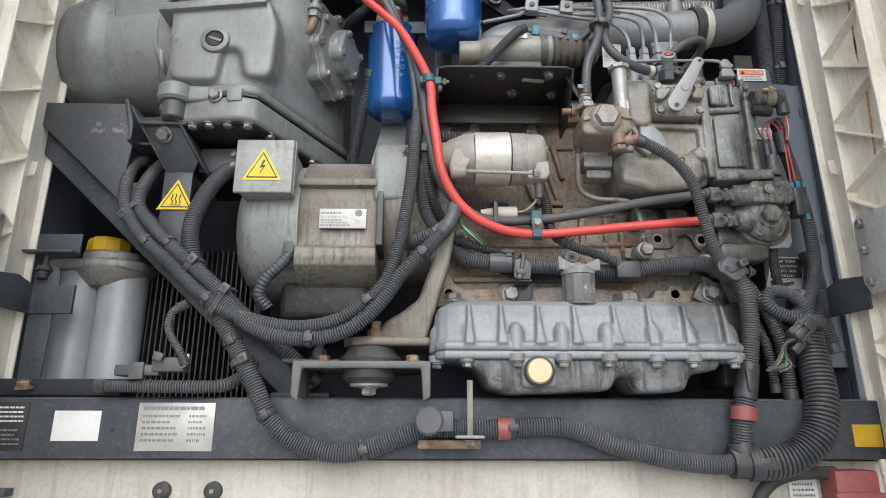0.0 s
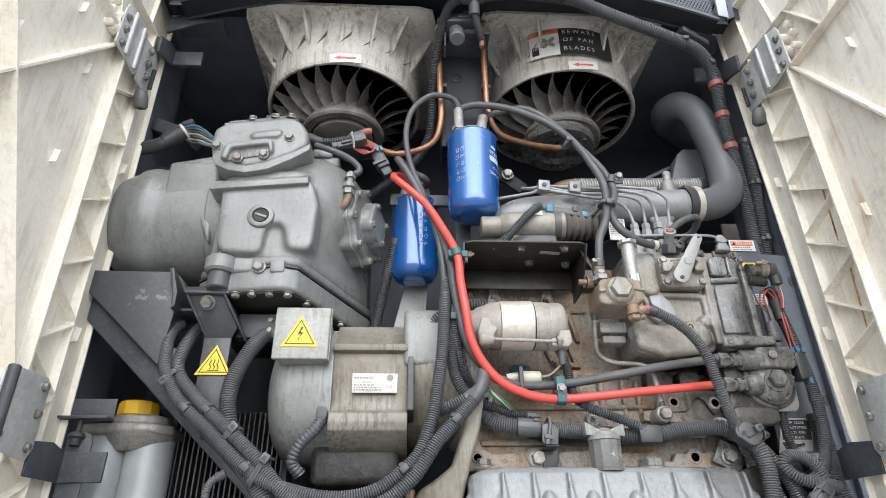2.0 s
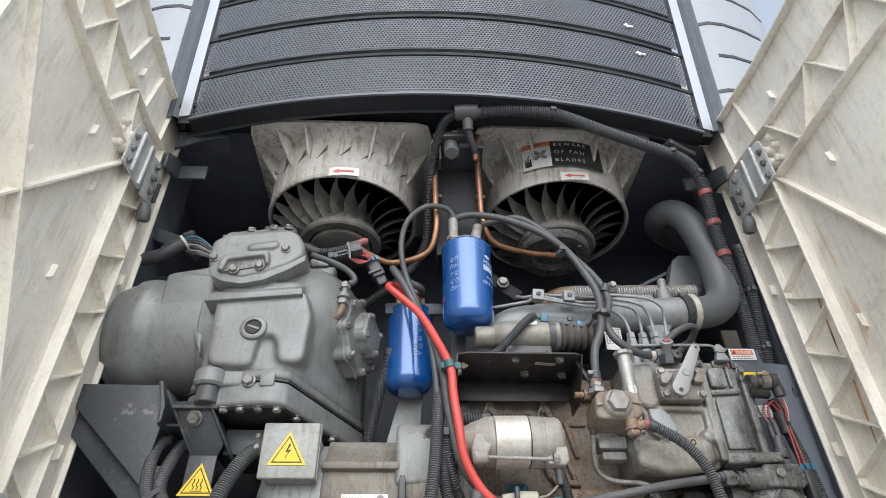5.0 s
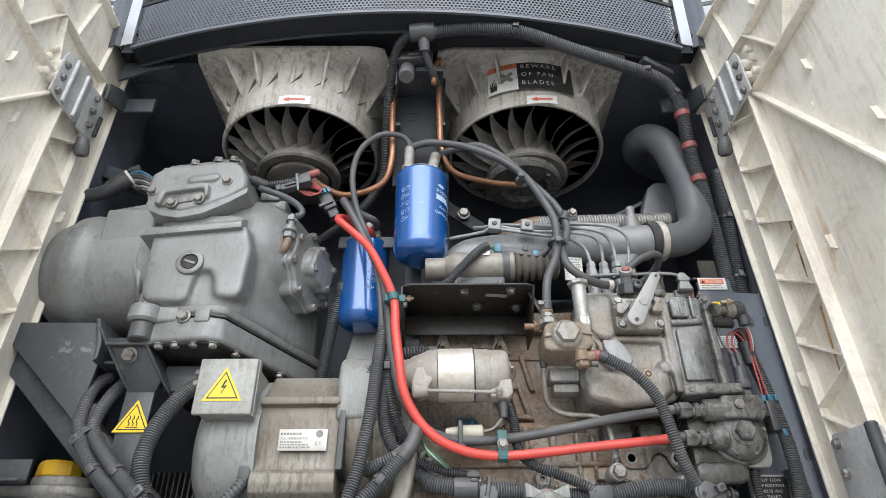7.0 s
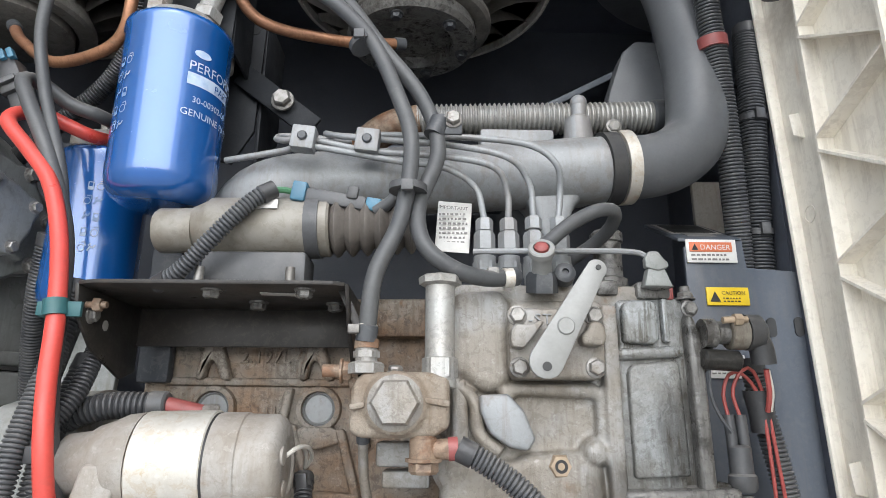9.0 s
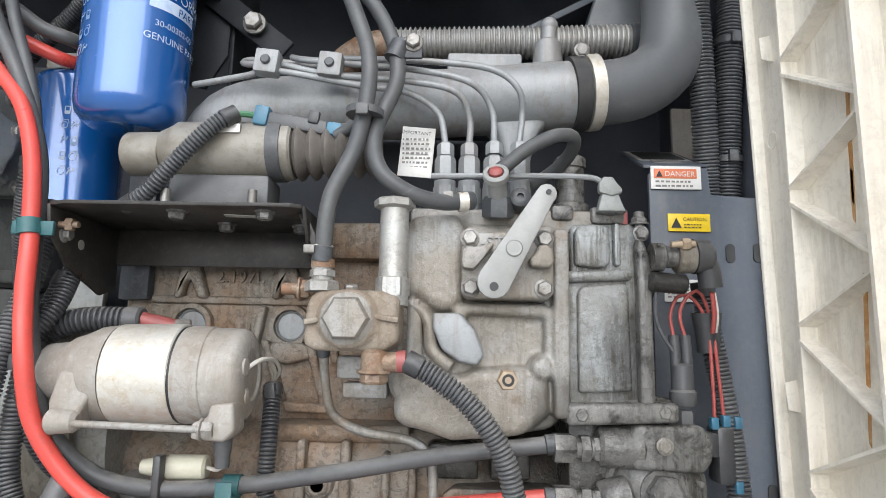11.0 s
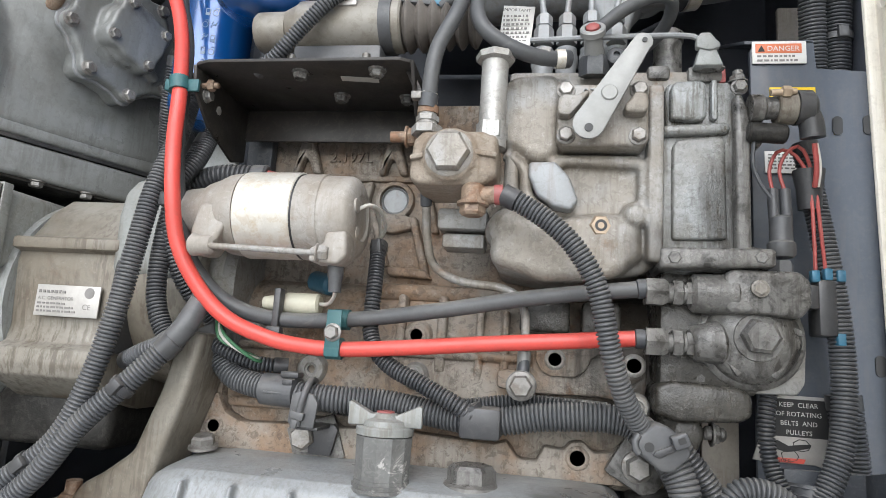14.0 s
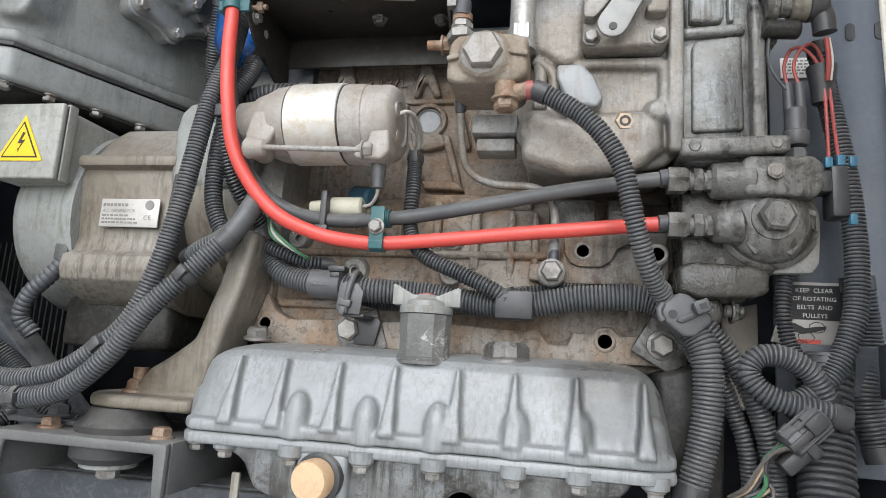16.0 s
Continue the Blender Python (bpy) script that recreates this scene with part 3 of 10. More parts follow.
    "flaked_steel": surface("flaked_dark_steel_paint", (0.058, 0.061, 0.066), 0.48, 0, (0.050, 0.053, 0.057), 8, 0.7, (0.150, 0.150, 0.146), (0.60, 0.63), 13, 300, 0.08, spots=0.15, spot_col=(0.15, 0.15, 0.147), dust=0.4),
    "mount_grey": surface("scuffed_grey_mount_paint", (0.105, 0.106, 0.104), 0.5, 0, (0.078, 0.078, 0.076), 9, 0.8, (0.05, 0.044, 0.038), (0.57, 0.76), 18, 260, 0.1, spots=0.3, spot_col=(0.15, 0.145, 0.135), dust=0.3),
    "lever": surface("lever_zinc", (0.27, 0.27, 0.26), 0.5, 0.2, (0.245, 0.245, 0.233), 30, 0.7, (0.2125, 0.187, 0.153), (0.64, 0.85), 60, 300, 0.06),
}

# ---- setting: ground, trailer front, machine bay ----
solo("ground", Shape().span(-400, 400, -400, 400, -0.3, 0.0), M["ground"], "grey concrete yard under the trailer", "ground", kind="structure")
solo("wall_trailer", Shape().span(-1.25, 1.25, 1.52, 1.62, 1.1, 4.05, 0.02), M["white_panel"], "white front wall of the trailer behind the unit", "wall", kind="structure")
solo("wall_bay_back", Shape().span(-0.98, 0.98, 1.40, 1.42, 1.60, 2.86), M["bay_back"], "dark navy sheet back wall of the machine bay", "wall", kind="structure")
for sx, nm in ((-1, "wall_bay_left"), (1, "wall_bay_right")):
    solo(nm, Shape().span(sx * 0.70, sx * 0.715, 0.97, 1.40, 1.60, 2.86), M["bay_navy"], "dark navy side sheet of the machine bay", "wall", kind="structure")
solo("ceiling_bay", Shape().span(-0.70, 0.70, 0.90, 1.40, 2.845, 2.86).span(-0.60, 0.60, 0.87, 0.90, 2.838, 2.86), M["bay_navy"], "dark navy top sheet over the fans", "ceiling", kind="structure")
solo("floor_bay", Shape().span(-0.70, 0.70, 0.975, 1.40, 1.60, 1.625), M["bay_back"], "dark navy bottom tray of the machine bay", "floor", kind="structure")
solo("wall_lower_panel", Shape().span(-1.0, 1.0, 0.925, 0.945, 1.15, 1.646, 0.004), M["white_panel"], "stained off-white panel below the sill", "wall", kind="structure")

# left and right door pillars behind the hinge edges
for sx, nm in ((-1, "trim_pillar"), (1, "trim_pillar")):
    solo(nm, Shape().span(sx * 0.645, sx * 0.70, 0.955, 0.975, 1.64, 2.86, 0.003).span(sx * 0.645, sx * 0.65, 0.975, 1.10, 1.64, 2.86), M["bay_navy"],
         "dark navy folded steel door pillar", "pillar", kind="structure")

# sill beam with its stickers
sill = thing("sill_beam", (0, 0.93, 1.648), "dark blue-grey painted steel sill beam with worn edges", "beam", kind="structure")
part("beam", Shape().span(-0.66, 0.66, 0.895, 0.905, 1.648, 1.728, 0.003).span(-0.66, 0.66, 0.905, 0.985, 1.722, 1.730, 0.003).span(-0.66, 0.66, 0.905, 0.985, 1.648, 1.656, 0.003), M["dark_steel"], sill)


def bars(parent, x0, x1, z0, z1, y, rows, material, fill=0.75, h=0.5, seed=1):
    """Rows of unreadable print."""
    rnd = random.Random(seed)
    sh = Shape()
    step = (z1 - z0) / rows
    for i in range(rows):
        zc = z1 - (i + 0.5) * step
        x = x0
        while x < x0 + (x1 - x0) * rnd.uniform(fill, 1.0):
            w = rnd.uniform(0.004, 0.013) * (x1 - x0) / 0.1
            e = min(x + w, x1)
            if e - x > 0.0008:
                sh.span(x, e, y - 0.0003, y + 0.0005, zc - step * h / 2, zc + step * h / 2)
            x += w + 0.0016
    return part("print", sh, material, parent)


def sticker(name, x0, x1, z0, z1, y, material, label, rot=0.0):
    ob = thing(name, ((x0 + x1) / 2, y, z0), label, "sticker")
    part("sheet", Shape().span(x0, x1, y - 0.0012, y + 0.0004, z0, z1, 0.0004), M[material], ob)
    return ob


s = sticker("data_plate", -0.405, -0.300, 1.658, 1.722, 0.8945, "label_silver", "scuffed silver data sticker with faint print on the sill")
bars(s, -0.398, -0.315, 1.711, 1.718, 0.893, 1, M["print_grey"], 0.85, 0.7, 3)
bars(s, -0.398, -0.345, 1.668, 1.708, 0.893, 5, M["print_grey"], 0.7, 0.4, 4)
bars(s, -0.335, -0.308, 1.668, 1.708, 0.893, 5, M["print_grey"], 0.6, 0.4, 5)
s = sticker("blank_sticker", -0.519, -0.455, 1.671, 1.711, 0.8945, "label_white", "plain white blank sticker on the sill")
s = sticker("warning_plate", -0.62, -0.555, 1.658, 1.722, 0.8945, "ink", "black and silver warning plate on the sill")
part("lower_field", Shape().span(-0.618, -0.557, 1.660, 1.690, 0.8925, 0.894), M["label_silver"], s)
bars(s, -0.616, -0.56, 1.694, 1.718, 0.8925, 4, M["label_white"], 0.85, 0.4, 6)
bars(s, -0.616, -0.56, 1.664, 1.688, 0.892, 4, M["print_grey"], 0.85, 0.4, 7)
s = sticker("yellow_tag", 0.585, 0.625, 1.665, 1.695, 0.8945, "yellow", "dirty yellow tag on the sill end")
sh = Shape()
solo("sill_hole", Shape().cyl((-0.437, 0.8938, 1.686), (-0.437, 0.8955, 1.686), 0.003, seg=12), M["ink"], "small drilled hole in the sill", "hole")

# grommets and cable end on the lower panel
for x in (-0.372, -0.302):
    g = thing("grommet", (x, 0.92, 1.59), "round black rubber grommet with a steel screw on the panel", "grommet", "panel grommets")
    part("rubber_ring", Shape().lathe((x, 0.925, 1.605), (0, -1, 0), [(0, 0.0125), (0.006, 0.012), (0.009, 0.008), (0.009, 0.005)], 20), M["rubber"], g)
    bolt(g, (x, 0.918, 1.605), (0, -1, 0), 0.006)
cb = thing("cable_connector", (-0.6, 0.92, 1.60), "small black cable connector on the off-white panel", "connector")
part("plug", Shape().span(-0.605, -0.575, 0.905, 0.925, 1.598, 1.609, 0.002), M["plastic_black"], cb)
part("cable", Shape().tube([(-0.60, 0.915, 1.603), (-0.612, 0.912, 1.62), (-0.62, 0.912, 1.645), (-0.64, 0.915, 1.66)], 0.002, 8), M["rubber"], cb)
bat = thing("red_terminal_box", (0.57, 0.92, 1.56), "red plastic terminal box below the sill", "electrical box")
part("body", Shape().span(0.545, 0.605, 0.885, 0.925, 1.54, 1.635, 0.004), M["faded_red"], bat)
part("ridge", Shape().span(0.54, 0.61, 0.88, 0.886, 1.60, 1.607, 0.001).span(0.54, 0.61, 0.88, 0.886, 1.575, 1.582, 0.001), M["faded_red"], bat)
solo("battery_cable", Shape().tube([(0.44, 0.90, 1.50), (0.44, 0.90, 1.58), (0.46, 0.90, 1.615), (0.50, 0.90, 1.63), (0.56, 0.91, 1.63)], 0.009, 12), M["rubber"], "thick black battery cable below the sill", "cable")
s = sticker("panel_notice", 0.50, 0.54, 1.55, 1.63, 0.9235, "label_white", "white printed notice on the lower panel")
bars(s, 0.504, 0.536, 1.56, 1.625, 0.921, 9, M["print_grey"], 0.8, 0.4, 8)

# ---- doors, swung wide open ----
DOOR_Y0, DOOR_Y1, DOOR_Z0 = 0.335, 0.945, 1.60


def rib(sh, sx, a, b, h=0.016, w=0.004, x0=0.628):
    """An upright rib on the door's inner face, from a to b (y, z)."""
    a, b = Vector((0, *a)), Vector((0, *b))
    d = (b - a).normalized()
    n = Vector((0, -d.z, d.y)) * w / 2
    top = n * 0.6
    xo, xi = sx * (x0 + 0.002), sx * (x0 - h)
    vs = [sh.bm.verts.new((xo, *(p + q)[1:])) for p, q in ((a, n), (b, n), (b, -n), (a, -n))]
    ws = [sh.bm.verts.new((xi, *(p + q)[1:])) for p, q in ((a, top), (b, top), (b, -top), (a, -top))]
    fs = [sh.bm.faces.new(ws)]
    for k in range(4):
        fs.append(sh.bm.faces.new((vs[k], vs[(k + 1) % 4], ws[(k + 1) % 4], ws[k])))
    bmesh.ops.recalc_face_normals(sh.bm, faces=fs)
    if fs[0].normal.x * sx > 0:
        bmesh.ops.reverse_faces(sh.bm, faces=fs)


for sx in (-1, 1):
    skin_mat = M["door"] if sx < 0 else M["door_rusty"]
    side = "door_left" if sx < 0 else "door_right"
    d = thing(side, (sx * 0.63, 0.63, DOOR_Z0), "cream plastic bay door standing open, ribbed and stained inside", "door", kind="structure")
    top = [(0.945, 2.848), (0.81, 2.860), (0.70, 2.877), (0.62, 2.889), (0.48, 2.91), (DOOR_Y0, 2.935)]
    if sx > 0:
        top = [(0.945, 2.846), (0.81, 2.826), (0.70, 2.812), (0.62, 2.809), (0.48, 2.808), (DOOR_Y0, 2.806)]
    edge_low = DOOR_Y1 if sx < 0 else DOOR_Y1 - 0.045
    skin = Shape().prism([(DOOR_Y0, DOOR_Z0), (edge_low, DOOR_Z0)] + top, sx * 0.628, sx * 0.634, "yz", 0.002)
    part("skin", skin, skin_mat, d)
    sh = Shape()
    # rounded lip round the hinge edge and the top
    sh.prism([(edge_low - 0.006, DOOR_Z0), (edge_low, DOOR_Z0), (DOOR_Y1, 2.845), (DOOR_Y1 - 0.006, 2.845)], sx * 0.618, sx * 0.634, "yz", 0.0025)
    for a, b in zip(top, top[1:]):
        rib(sh, sx, (a[0], a[1] - 0.003), (b[0], b[1] - 0.003), 0.016, 0.006)
    part("edge_lip", sh, skin_mat, d)
    sh = Shape()
    if sx < 0:
        A, B, TOP_A, TOP_B = 0.876, 0.788, 2.715, 2.60
        LA = [(0.945, 2.716), (0.897, 2.714), (0.794, 2.711), (0.70, 2.720), (0.59, 2.748), (0.48, 2.775), (DOOR_Y0, 2.81)]
        LB = [(0.788, 2.596), (0.641, 2.613), (0.553, 2.629), (0.481, 2.650), (0.40, 2.675), (DOOR_Y0, 2.70)]
        zig = (2.545, 0.054, 0.060, 0.110, 0.1165)
        rungs = (((0.751, 2.605), (0.721, 2.713)), ((0.656, 2.613), (0.715, 2.717)), ((0.635, 2.616), (0.588, 2.745)), ((0.531, 2.638), (0.583, 2.748)), ((0.515, 2.642), (0.468, 2.775)), ((0.41, 2.672), (0.46, 2.778)))
        upper = (((0.766, 2.715), (0.789, 2.845)), ((0.857, 2.715), (0.868, 2.845)), ((0.665, 2.732), (0.70, 2.862)), ((0.57, 2.755), (0.615, 2.875)))
        long_ribs = (((B, 2.60), (0.40, 2.11), 0.018), ((0.433, 2.573), (B, 1.92), 0.020), ((0.433, 2.573), (0.40, 2.66), 0.020), ((0.40, 2.11), (B, 1.70), 0.016), ((0.40, 1.62), (0.40, 2.66), 0.018))
        tabs = ((0.451, 2.551), (0.558, 2.391), (0.664, 2.549), (0.715, 2.29), (0.719, 2.469), (0.70, 2.09), (0.60, 2.19), (0.905, 2.40), (0.905, 2.075), (0.72, 2.778))
    else:
        A, B, TOP_A, TOP_B = 0.859, 0.760, 2.68, 2.56
        LA = [(0.945, 2.692), (0.80, 2.680), (0.70, 2.672), (0.57, 2.666), (0.447, 2.666), (DOOR_Y0, 2.666)]
        LB = [(0.754, 2.560), (0.642, 2.562), (0.50, 2.561), (0.439, 2.557), (DOOR_Y0, 2.552)]
        zig = (2.576, 0.060, 0.064, 0.100, 0.112)
        rungs = (((0.726, 2.674), (0.659, 2.564)), ((0.636, 2.564), (0.575, 2.666)), ((0.570, 2.666), (0.511, 2.560)), ((0.501, 2.560), (0.447, 2.664)), ((0.440, 2.664), (0.39, 2.557)))
        upper = (((0.766, 2.680), (0.789, 2.818)), ((0.857, 2.686), (0.868, 2.830)))
        long_ribs = (((B - 0.006, 2.558), (0.40, 1.966), 0.016),)
        tabs = ((0.626, 2.488), (0.718, 2.226), (0.552, 2.315), (0.890, 2.083), (0.682, 2.716), (0.895, 2.395))
    rib(sh, sx, (A, DOOR_Z0), (A, TOP_A), 0.014)
    rib(sh, sx, (B, DOOR_Z0), (B, TOP_B), 0.020, 0.006)
    for a, b in zip(LA, LA[1:]):
        rib(sh, sx, a, b, 0.015, 0.006)
    for a, b in zip(LB, LB[1:]):
        rib(sh, sx, a, b, 0.016, 0.006)
    z, d1, d2, d3, period = zig
    while z > 1.66:
        rib(sh, sx, (A, z), (B, z - d1), 0.015)
        rib(sh, sx, (B, z - d2), (A, z - d3), 0.015)
        z -= period
    for a, b in rungs:
        rib(sh, sx, a, b, 0.015)
    for a, b in upper:
        rib(sh, sx, a, b, 0.009)
    for a, b, h in long_ribs:
        rib(sh, sx, a, b, h, 0.006)
    part("rib_lattice", sh, skin_mat, d)
    for (ty, tz) in tabs:
        part("tab", Shape().prism([(ty - 0.0012, tz - 0.014), (ty + 0.0014, tz - 0.014), (ty + 0.0050, tz + 0.014), (ty + 0.0024, tz + 0.014)], sx * 0.63, sx * 0.618, "yz", 0.0006, taper=0.8), skin_mat, d)
    for (ty, tz) in ((0.905, 2.31), (0.70, 2.25), (0.66, 2.43), (0.90, 1.99)):
        part("moulding_mark", Shape().lathe((sx * 0.6285, ty, tz), (-sx, 0, 0), [(0, 0.0085), (0.0012, 0.0085), (0.0012, 0.007), (0.0002, 0.007)], 20), skin_mat, d)

    # stains that ran down from the ribs
    if sx > 0:
        for y0, z0, y1, z1 in ((0.797, 2.312, 0.801, 2.228), (0.796, 2.172, 0.806, 2.058), (0.80, 2.25, 0.802, 2.215)):
            w = 0.0017
            part("rust_streak", Shape().prism([(y0 - w, z0), (y0 + w, z0 + 0.003), ((y0 + y1) / 2 + w * 1.3, (z0 + z1) / 2), (y1 + w * 0.6, z1), (y1 - w * 0.6, z1 - 0.003), ((y0 + y1) / 2 - w, (z0 + z1) / 2)], 0.6285, 0.6272, "yz"), M["rust_stain"], d)
    # hinges: a plate on the door, a plate at the edge, spring, pin and bracket
    for zc, low in ((1.925, True), (2.605, False)):
        h = thing("door_hinge", (sx * 0.61, 0.80, zc - 0.06), "zinc-plated steel door hinge with bolts and a dark bracket", "hinge", "door hinges")
        X = 0.605
        if low:
            y0, y1, zb, zt = 0.735, 0.845, zc - 0.052, zc + 0.058
            part("plate", Shape().prism([(y0 + 0.012, zb), (y1 - 0.012, zb - 0.006), (y1, zb + 0.012), (y1, zt - 0.012), (y1 - 0.01, zt), (y0 + 0.01, zt - 0.006), (y0, zt - 0.018), (y0, zb + 0.02)], sx * X, sx * (X + 0.004), "yz", 0.0012), M["zinc_plate"], h)
            spots = ((y0 + 0.016, zt - 0.022), (y1 - 0.016, zt - 0.014), (y0 + 0.02, zb + 0.016), (y1 - 0.018, zb + 0.012), (y1 - 0.016, zc + 0.005))
            part("edge_bracket", Shape().prism([(0.845, zc - 0.075), (0.845, zc - 0.028), (0.90, zc - 0.02), (0.945, zc - 0.03), (0.945, zc - 0.072)], sx * 0.612, sx * 0.608, "yz", 0.001).span(sx * 0.545, sx * 0.612, 0.935, 0.941, zc - 0.072, zc - 0.028, 0.001), M["dark_steel"], h)
            part("pin", Shape().cyl((sx * (X - 0.004), y0 + 0.01, zc - 0.05), (sx * (X - 0.004), y0 + 0.01, zc + 0.05), 0.008, bev=0.002), M["worn_steel"], h)
        else:
            part("plate", Shape().prism([(0.744, 2.642), (0.741, 2.553), (0.822, 2.553), (0.828, 2.560), (0.831, 2.665), (0.80, 2.668), (0.75, 2.655)], sx * X, sx * (X + 0.004), "yz", 0.001), M["zinc_plate"], h)
            for yy in (0.775, 0.812):
                part("pressed_rib", Shape().cyl((sx * (X - 0.0005), yy, 2.557), (sx * (X - 0.0005), yy + 0.002, 2.660), 0.0045, seg=12), M["zinc_plate"], h)
            part("edge_plate", Shape().prism([(0.838, 2.556), (0.832, 2.66), (0.885, 2.672), (0.895, 2.66), (0.892, 2.565)], sx * (X + 0.004), sx * (X + 0.008), "yz", 0.001), M["zinc_plate"], h)
            part("spring", Shape().lathe((sx * X, 0.886, 2.575), (0, 0.02, 1), [(0.0014 * k, 0.0042 if k % 2 else 0.003) for k in range(36)], 12), M["worn_steel"], h)
            spots = ((0.754, 2.626), (0.755, 2.597), (0.756, 2.565), (0.857, 2.645), (0.857, 2.613), (0.861, 2.583))
            part("pin_cap", Shape().lathe((sx * (X - 0.002), 0.858, 2.545), (0, 0.35, -1), [(0, 0.010), (0.012, 0.013), (0.030, 0.013), (0.034, 0.010), (0.034, 0.006), (0.026, 0.005)], 20), M["mount_grey"], h)
            part("edge_bracket", Shape().prism([(0.872, 2.705), (0.875, 2.665), (0.915, 2.680), (0.945, 2.69), (0.945, 2.735), (0.91, 2.728)], sx * 0.600, sx * 0.607, "yz", 0.002).span(sx * 0.54, sx * 0.60, 0.936, 0.945, 2.69, 2.728, 0.002), M["dark_steel"], h)
            for yy, zz in ((0.733, 2.645), (0.728, 2.62), (0.732, 2.59)):
                part("spigot", Shape().cyl((sx * 0.63, yy, zz), (sx * 0.614, yy, zz), 0.0075, 0.0065, 14, 0.002), M["door"], h)
        for by, bz in spots:
            bolt(h, (sx * X, by, bz), (-sx, 0, 0), 0.0105)
        for by, bz in spots[:2]:
            part("boss", Shape().cyl((sx * 0.630, by, bz), (sx * (X + 0.004), by, bz), 0.012, 0.010, 16), M["door"], h)

# ---- upper cowl: perforated grille, trims, rounded corners ----
def cowl_y(x, z):
    return 0.76 + 0.09 * (x / 0.575) ** 2 - 0.12 * (z - 2.80)


grille = thing("upper_grille", (0, 0.85, 2.80), "dark grey perforated steel condenser grille bowed forward", "grille", kind="structure")
BANDS = [(2.788, 2.902), (2.911, 3.024), (3.033, 3.146), (3.155, 3.268), (3.277, 3.390), (3.399, 3.50)]
for z0, z1 in BANDS:
    P = 0.0078
    verts, faces = [], []
    rows = int((z1 - z0 - 0.012) / (P * 0.866))
    cols = int(1.13 / P)
    zb = z0 + 0.006 + ((z1 - z0 - 0.012) - rows * P * 0.866) / 2
    for i in range(rows):
        for j in range(cols):
            cx = -0.565 + (j + 0.5 + 0.5 * (i % 2)) * P
            cz = zb + (i + 0.5) * P * 0.866
            b = len(verts)
            for k in range(6):
                a = math.radians(60 * k + 30)
                x, z = cx + P * 0.5774 * math.cos(a), cz + P * 0.5774 * math.sin(a)
                verts.append((x, cowl_y(x, z), z))
            for dy in (0.0, 0.0022):
                for k in range(6):
                    a = math.radians(60 * k + 30)
                    x, z = cx + P * 0.36 * math.cos(a), cz + P * 0.36 * math.sin(a)
                    verts.append((x, cowl_y(x, z) + dy, z))
            for k in range(6):
                k2 = (k + 1) % 6
                faces.append((b + k, b + k2, b + 6 + k2, b + 6 + k))
                faces.append((b + 6 + k, b + 6 + k2, b + 12 + k2, b + 12 + k))
    me = bpy.data.meshes.new("perforated_band")
    me.from_pydata(verts, [], faces)
    me.materials.append(M["grille"])
    ob = new("perforated_band", me)
    hang(ob, grille)
    ob["kind"] = "stuff"


def bowed_strip(z0, z1, dy, thick, n=40, x0=-0.575, x1=0.575):
    sh = Shape()
    prev = None
    for i in range(n + 1):
        x = x0 + (x1 - x0) * i / n
        ring = [sh.bm.verts.new((x, cowl_y(x, z) + q, z)) for z, q in ((z0, dy), (z1, dy), (z1, dy + thick), (z0, dy + thick))]
        if prev:
            for k in range(4):
                sh.bm.faces.new((prev[k], prev[(k + 1) % 4], ring[(k + 1) % 4], ring[k]))
        prev = ring
    bmesh.ops.recalc_face_normals(sh.bm, faces=sh.bm.faces)
    return sh


part("lower_edge", bowed_strip(2.786, 2.792, -0.001, 0.005), M["grille"], grille)
for (a0, a1), (b0, b1) in zip(BANDS, BANDS[1:]):
    part("seam", bowed_strip((a1 + b0) / 2 - 0.004, (a1 + b0) / 2 + 0.004, 0.001, 0.004), M["black_bay"], grille)
# Black sheet added behind the holes in place of the shaded open space.
part("backing", bowed_strip(2.80, 3.50, 0.045, 0.004), M["black_bay"], grille)
for sx in (-1, 1):
    sh = Shape()
    prev = None
    for i in range(13):
        z = 2.795 + i * 0.06
        y = cowl_y(0.575, z)
        ring = [sh.bm.verts.new(p) for p in ((sx * 0.572, y - 0.004, z), (sx * 0.598, y + 0.002, z), (sx * 0.604, y + 0.02, z), (sx * 0.575, y + 0.02, z))]
        if prev:
            for k in range(4):
                sh.bm.faces.new((prev[k], prev[(k + 1) % 4], ring[(k + 1) % 4], ring[k]))
        prev = ring
    bmesh.ops.recalc_face_normals(sh.bm, faces=sh.bm.faces)
    part("side_trim", sh, M["trim"], grille)
# header under the grille
hdr = thing("trim_header", (0, 0.85, 2.788), "black painted header strip under the grille with a pale lip", "trim", kind="structure")
part("strip", bowed_strip(2.789, 2.798, 0.0, 0.050), M["black_bay"], hdr)
part("lip", bowed_strip(2.784, 2.789, 0.047, 0.003), M["dark_steel"], hdr)
for x, z in ((0.433, 3.074), (0.449, 2.985)):
    c = thing("wire_clip", (x, cowl_y(x, z), z - 0.01), "small white plastic clip caught in the grille", "clip")
    part("body", Shape().box((x, cowl_y(x, z) - 0.003, z), (0.024, 0.004, 0.006), 0.001, (0, 18, 0)).box((x - 0.004, cowl_y(x, z) - 0.004, z), (0.005, 0.004, 0.016), 0.001, (0, -10, 0)), M["label_white"], c)
part("shelf", Shape().prism([(-0.64, 0.86), (-0.3, 0.81), (0, 0.795), (0.3, 0.81), (0.64, 0.86), (0.64, 0.93), (-0.64, 0.93)], 2.83, 2.84, "xy"), M["black_bay"], hdr)


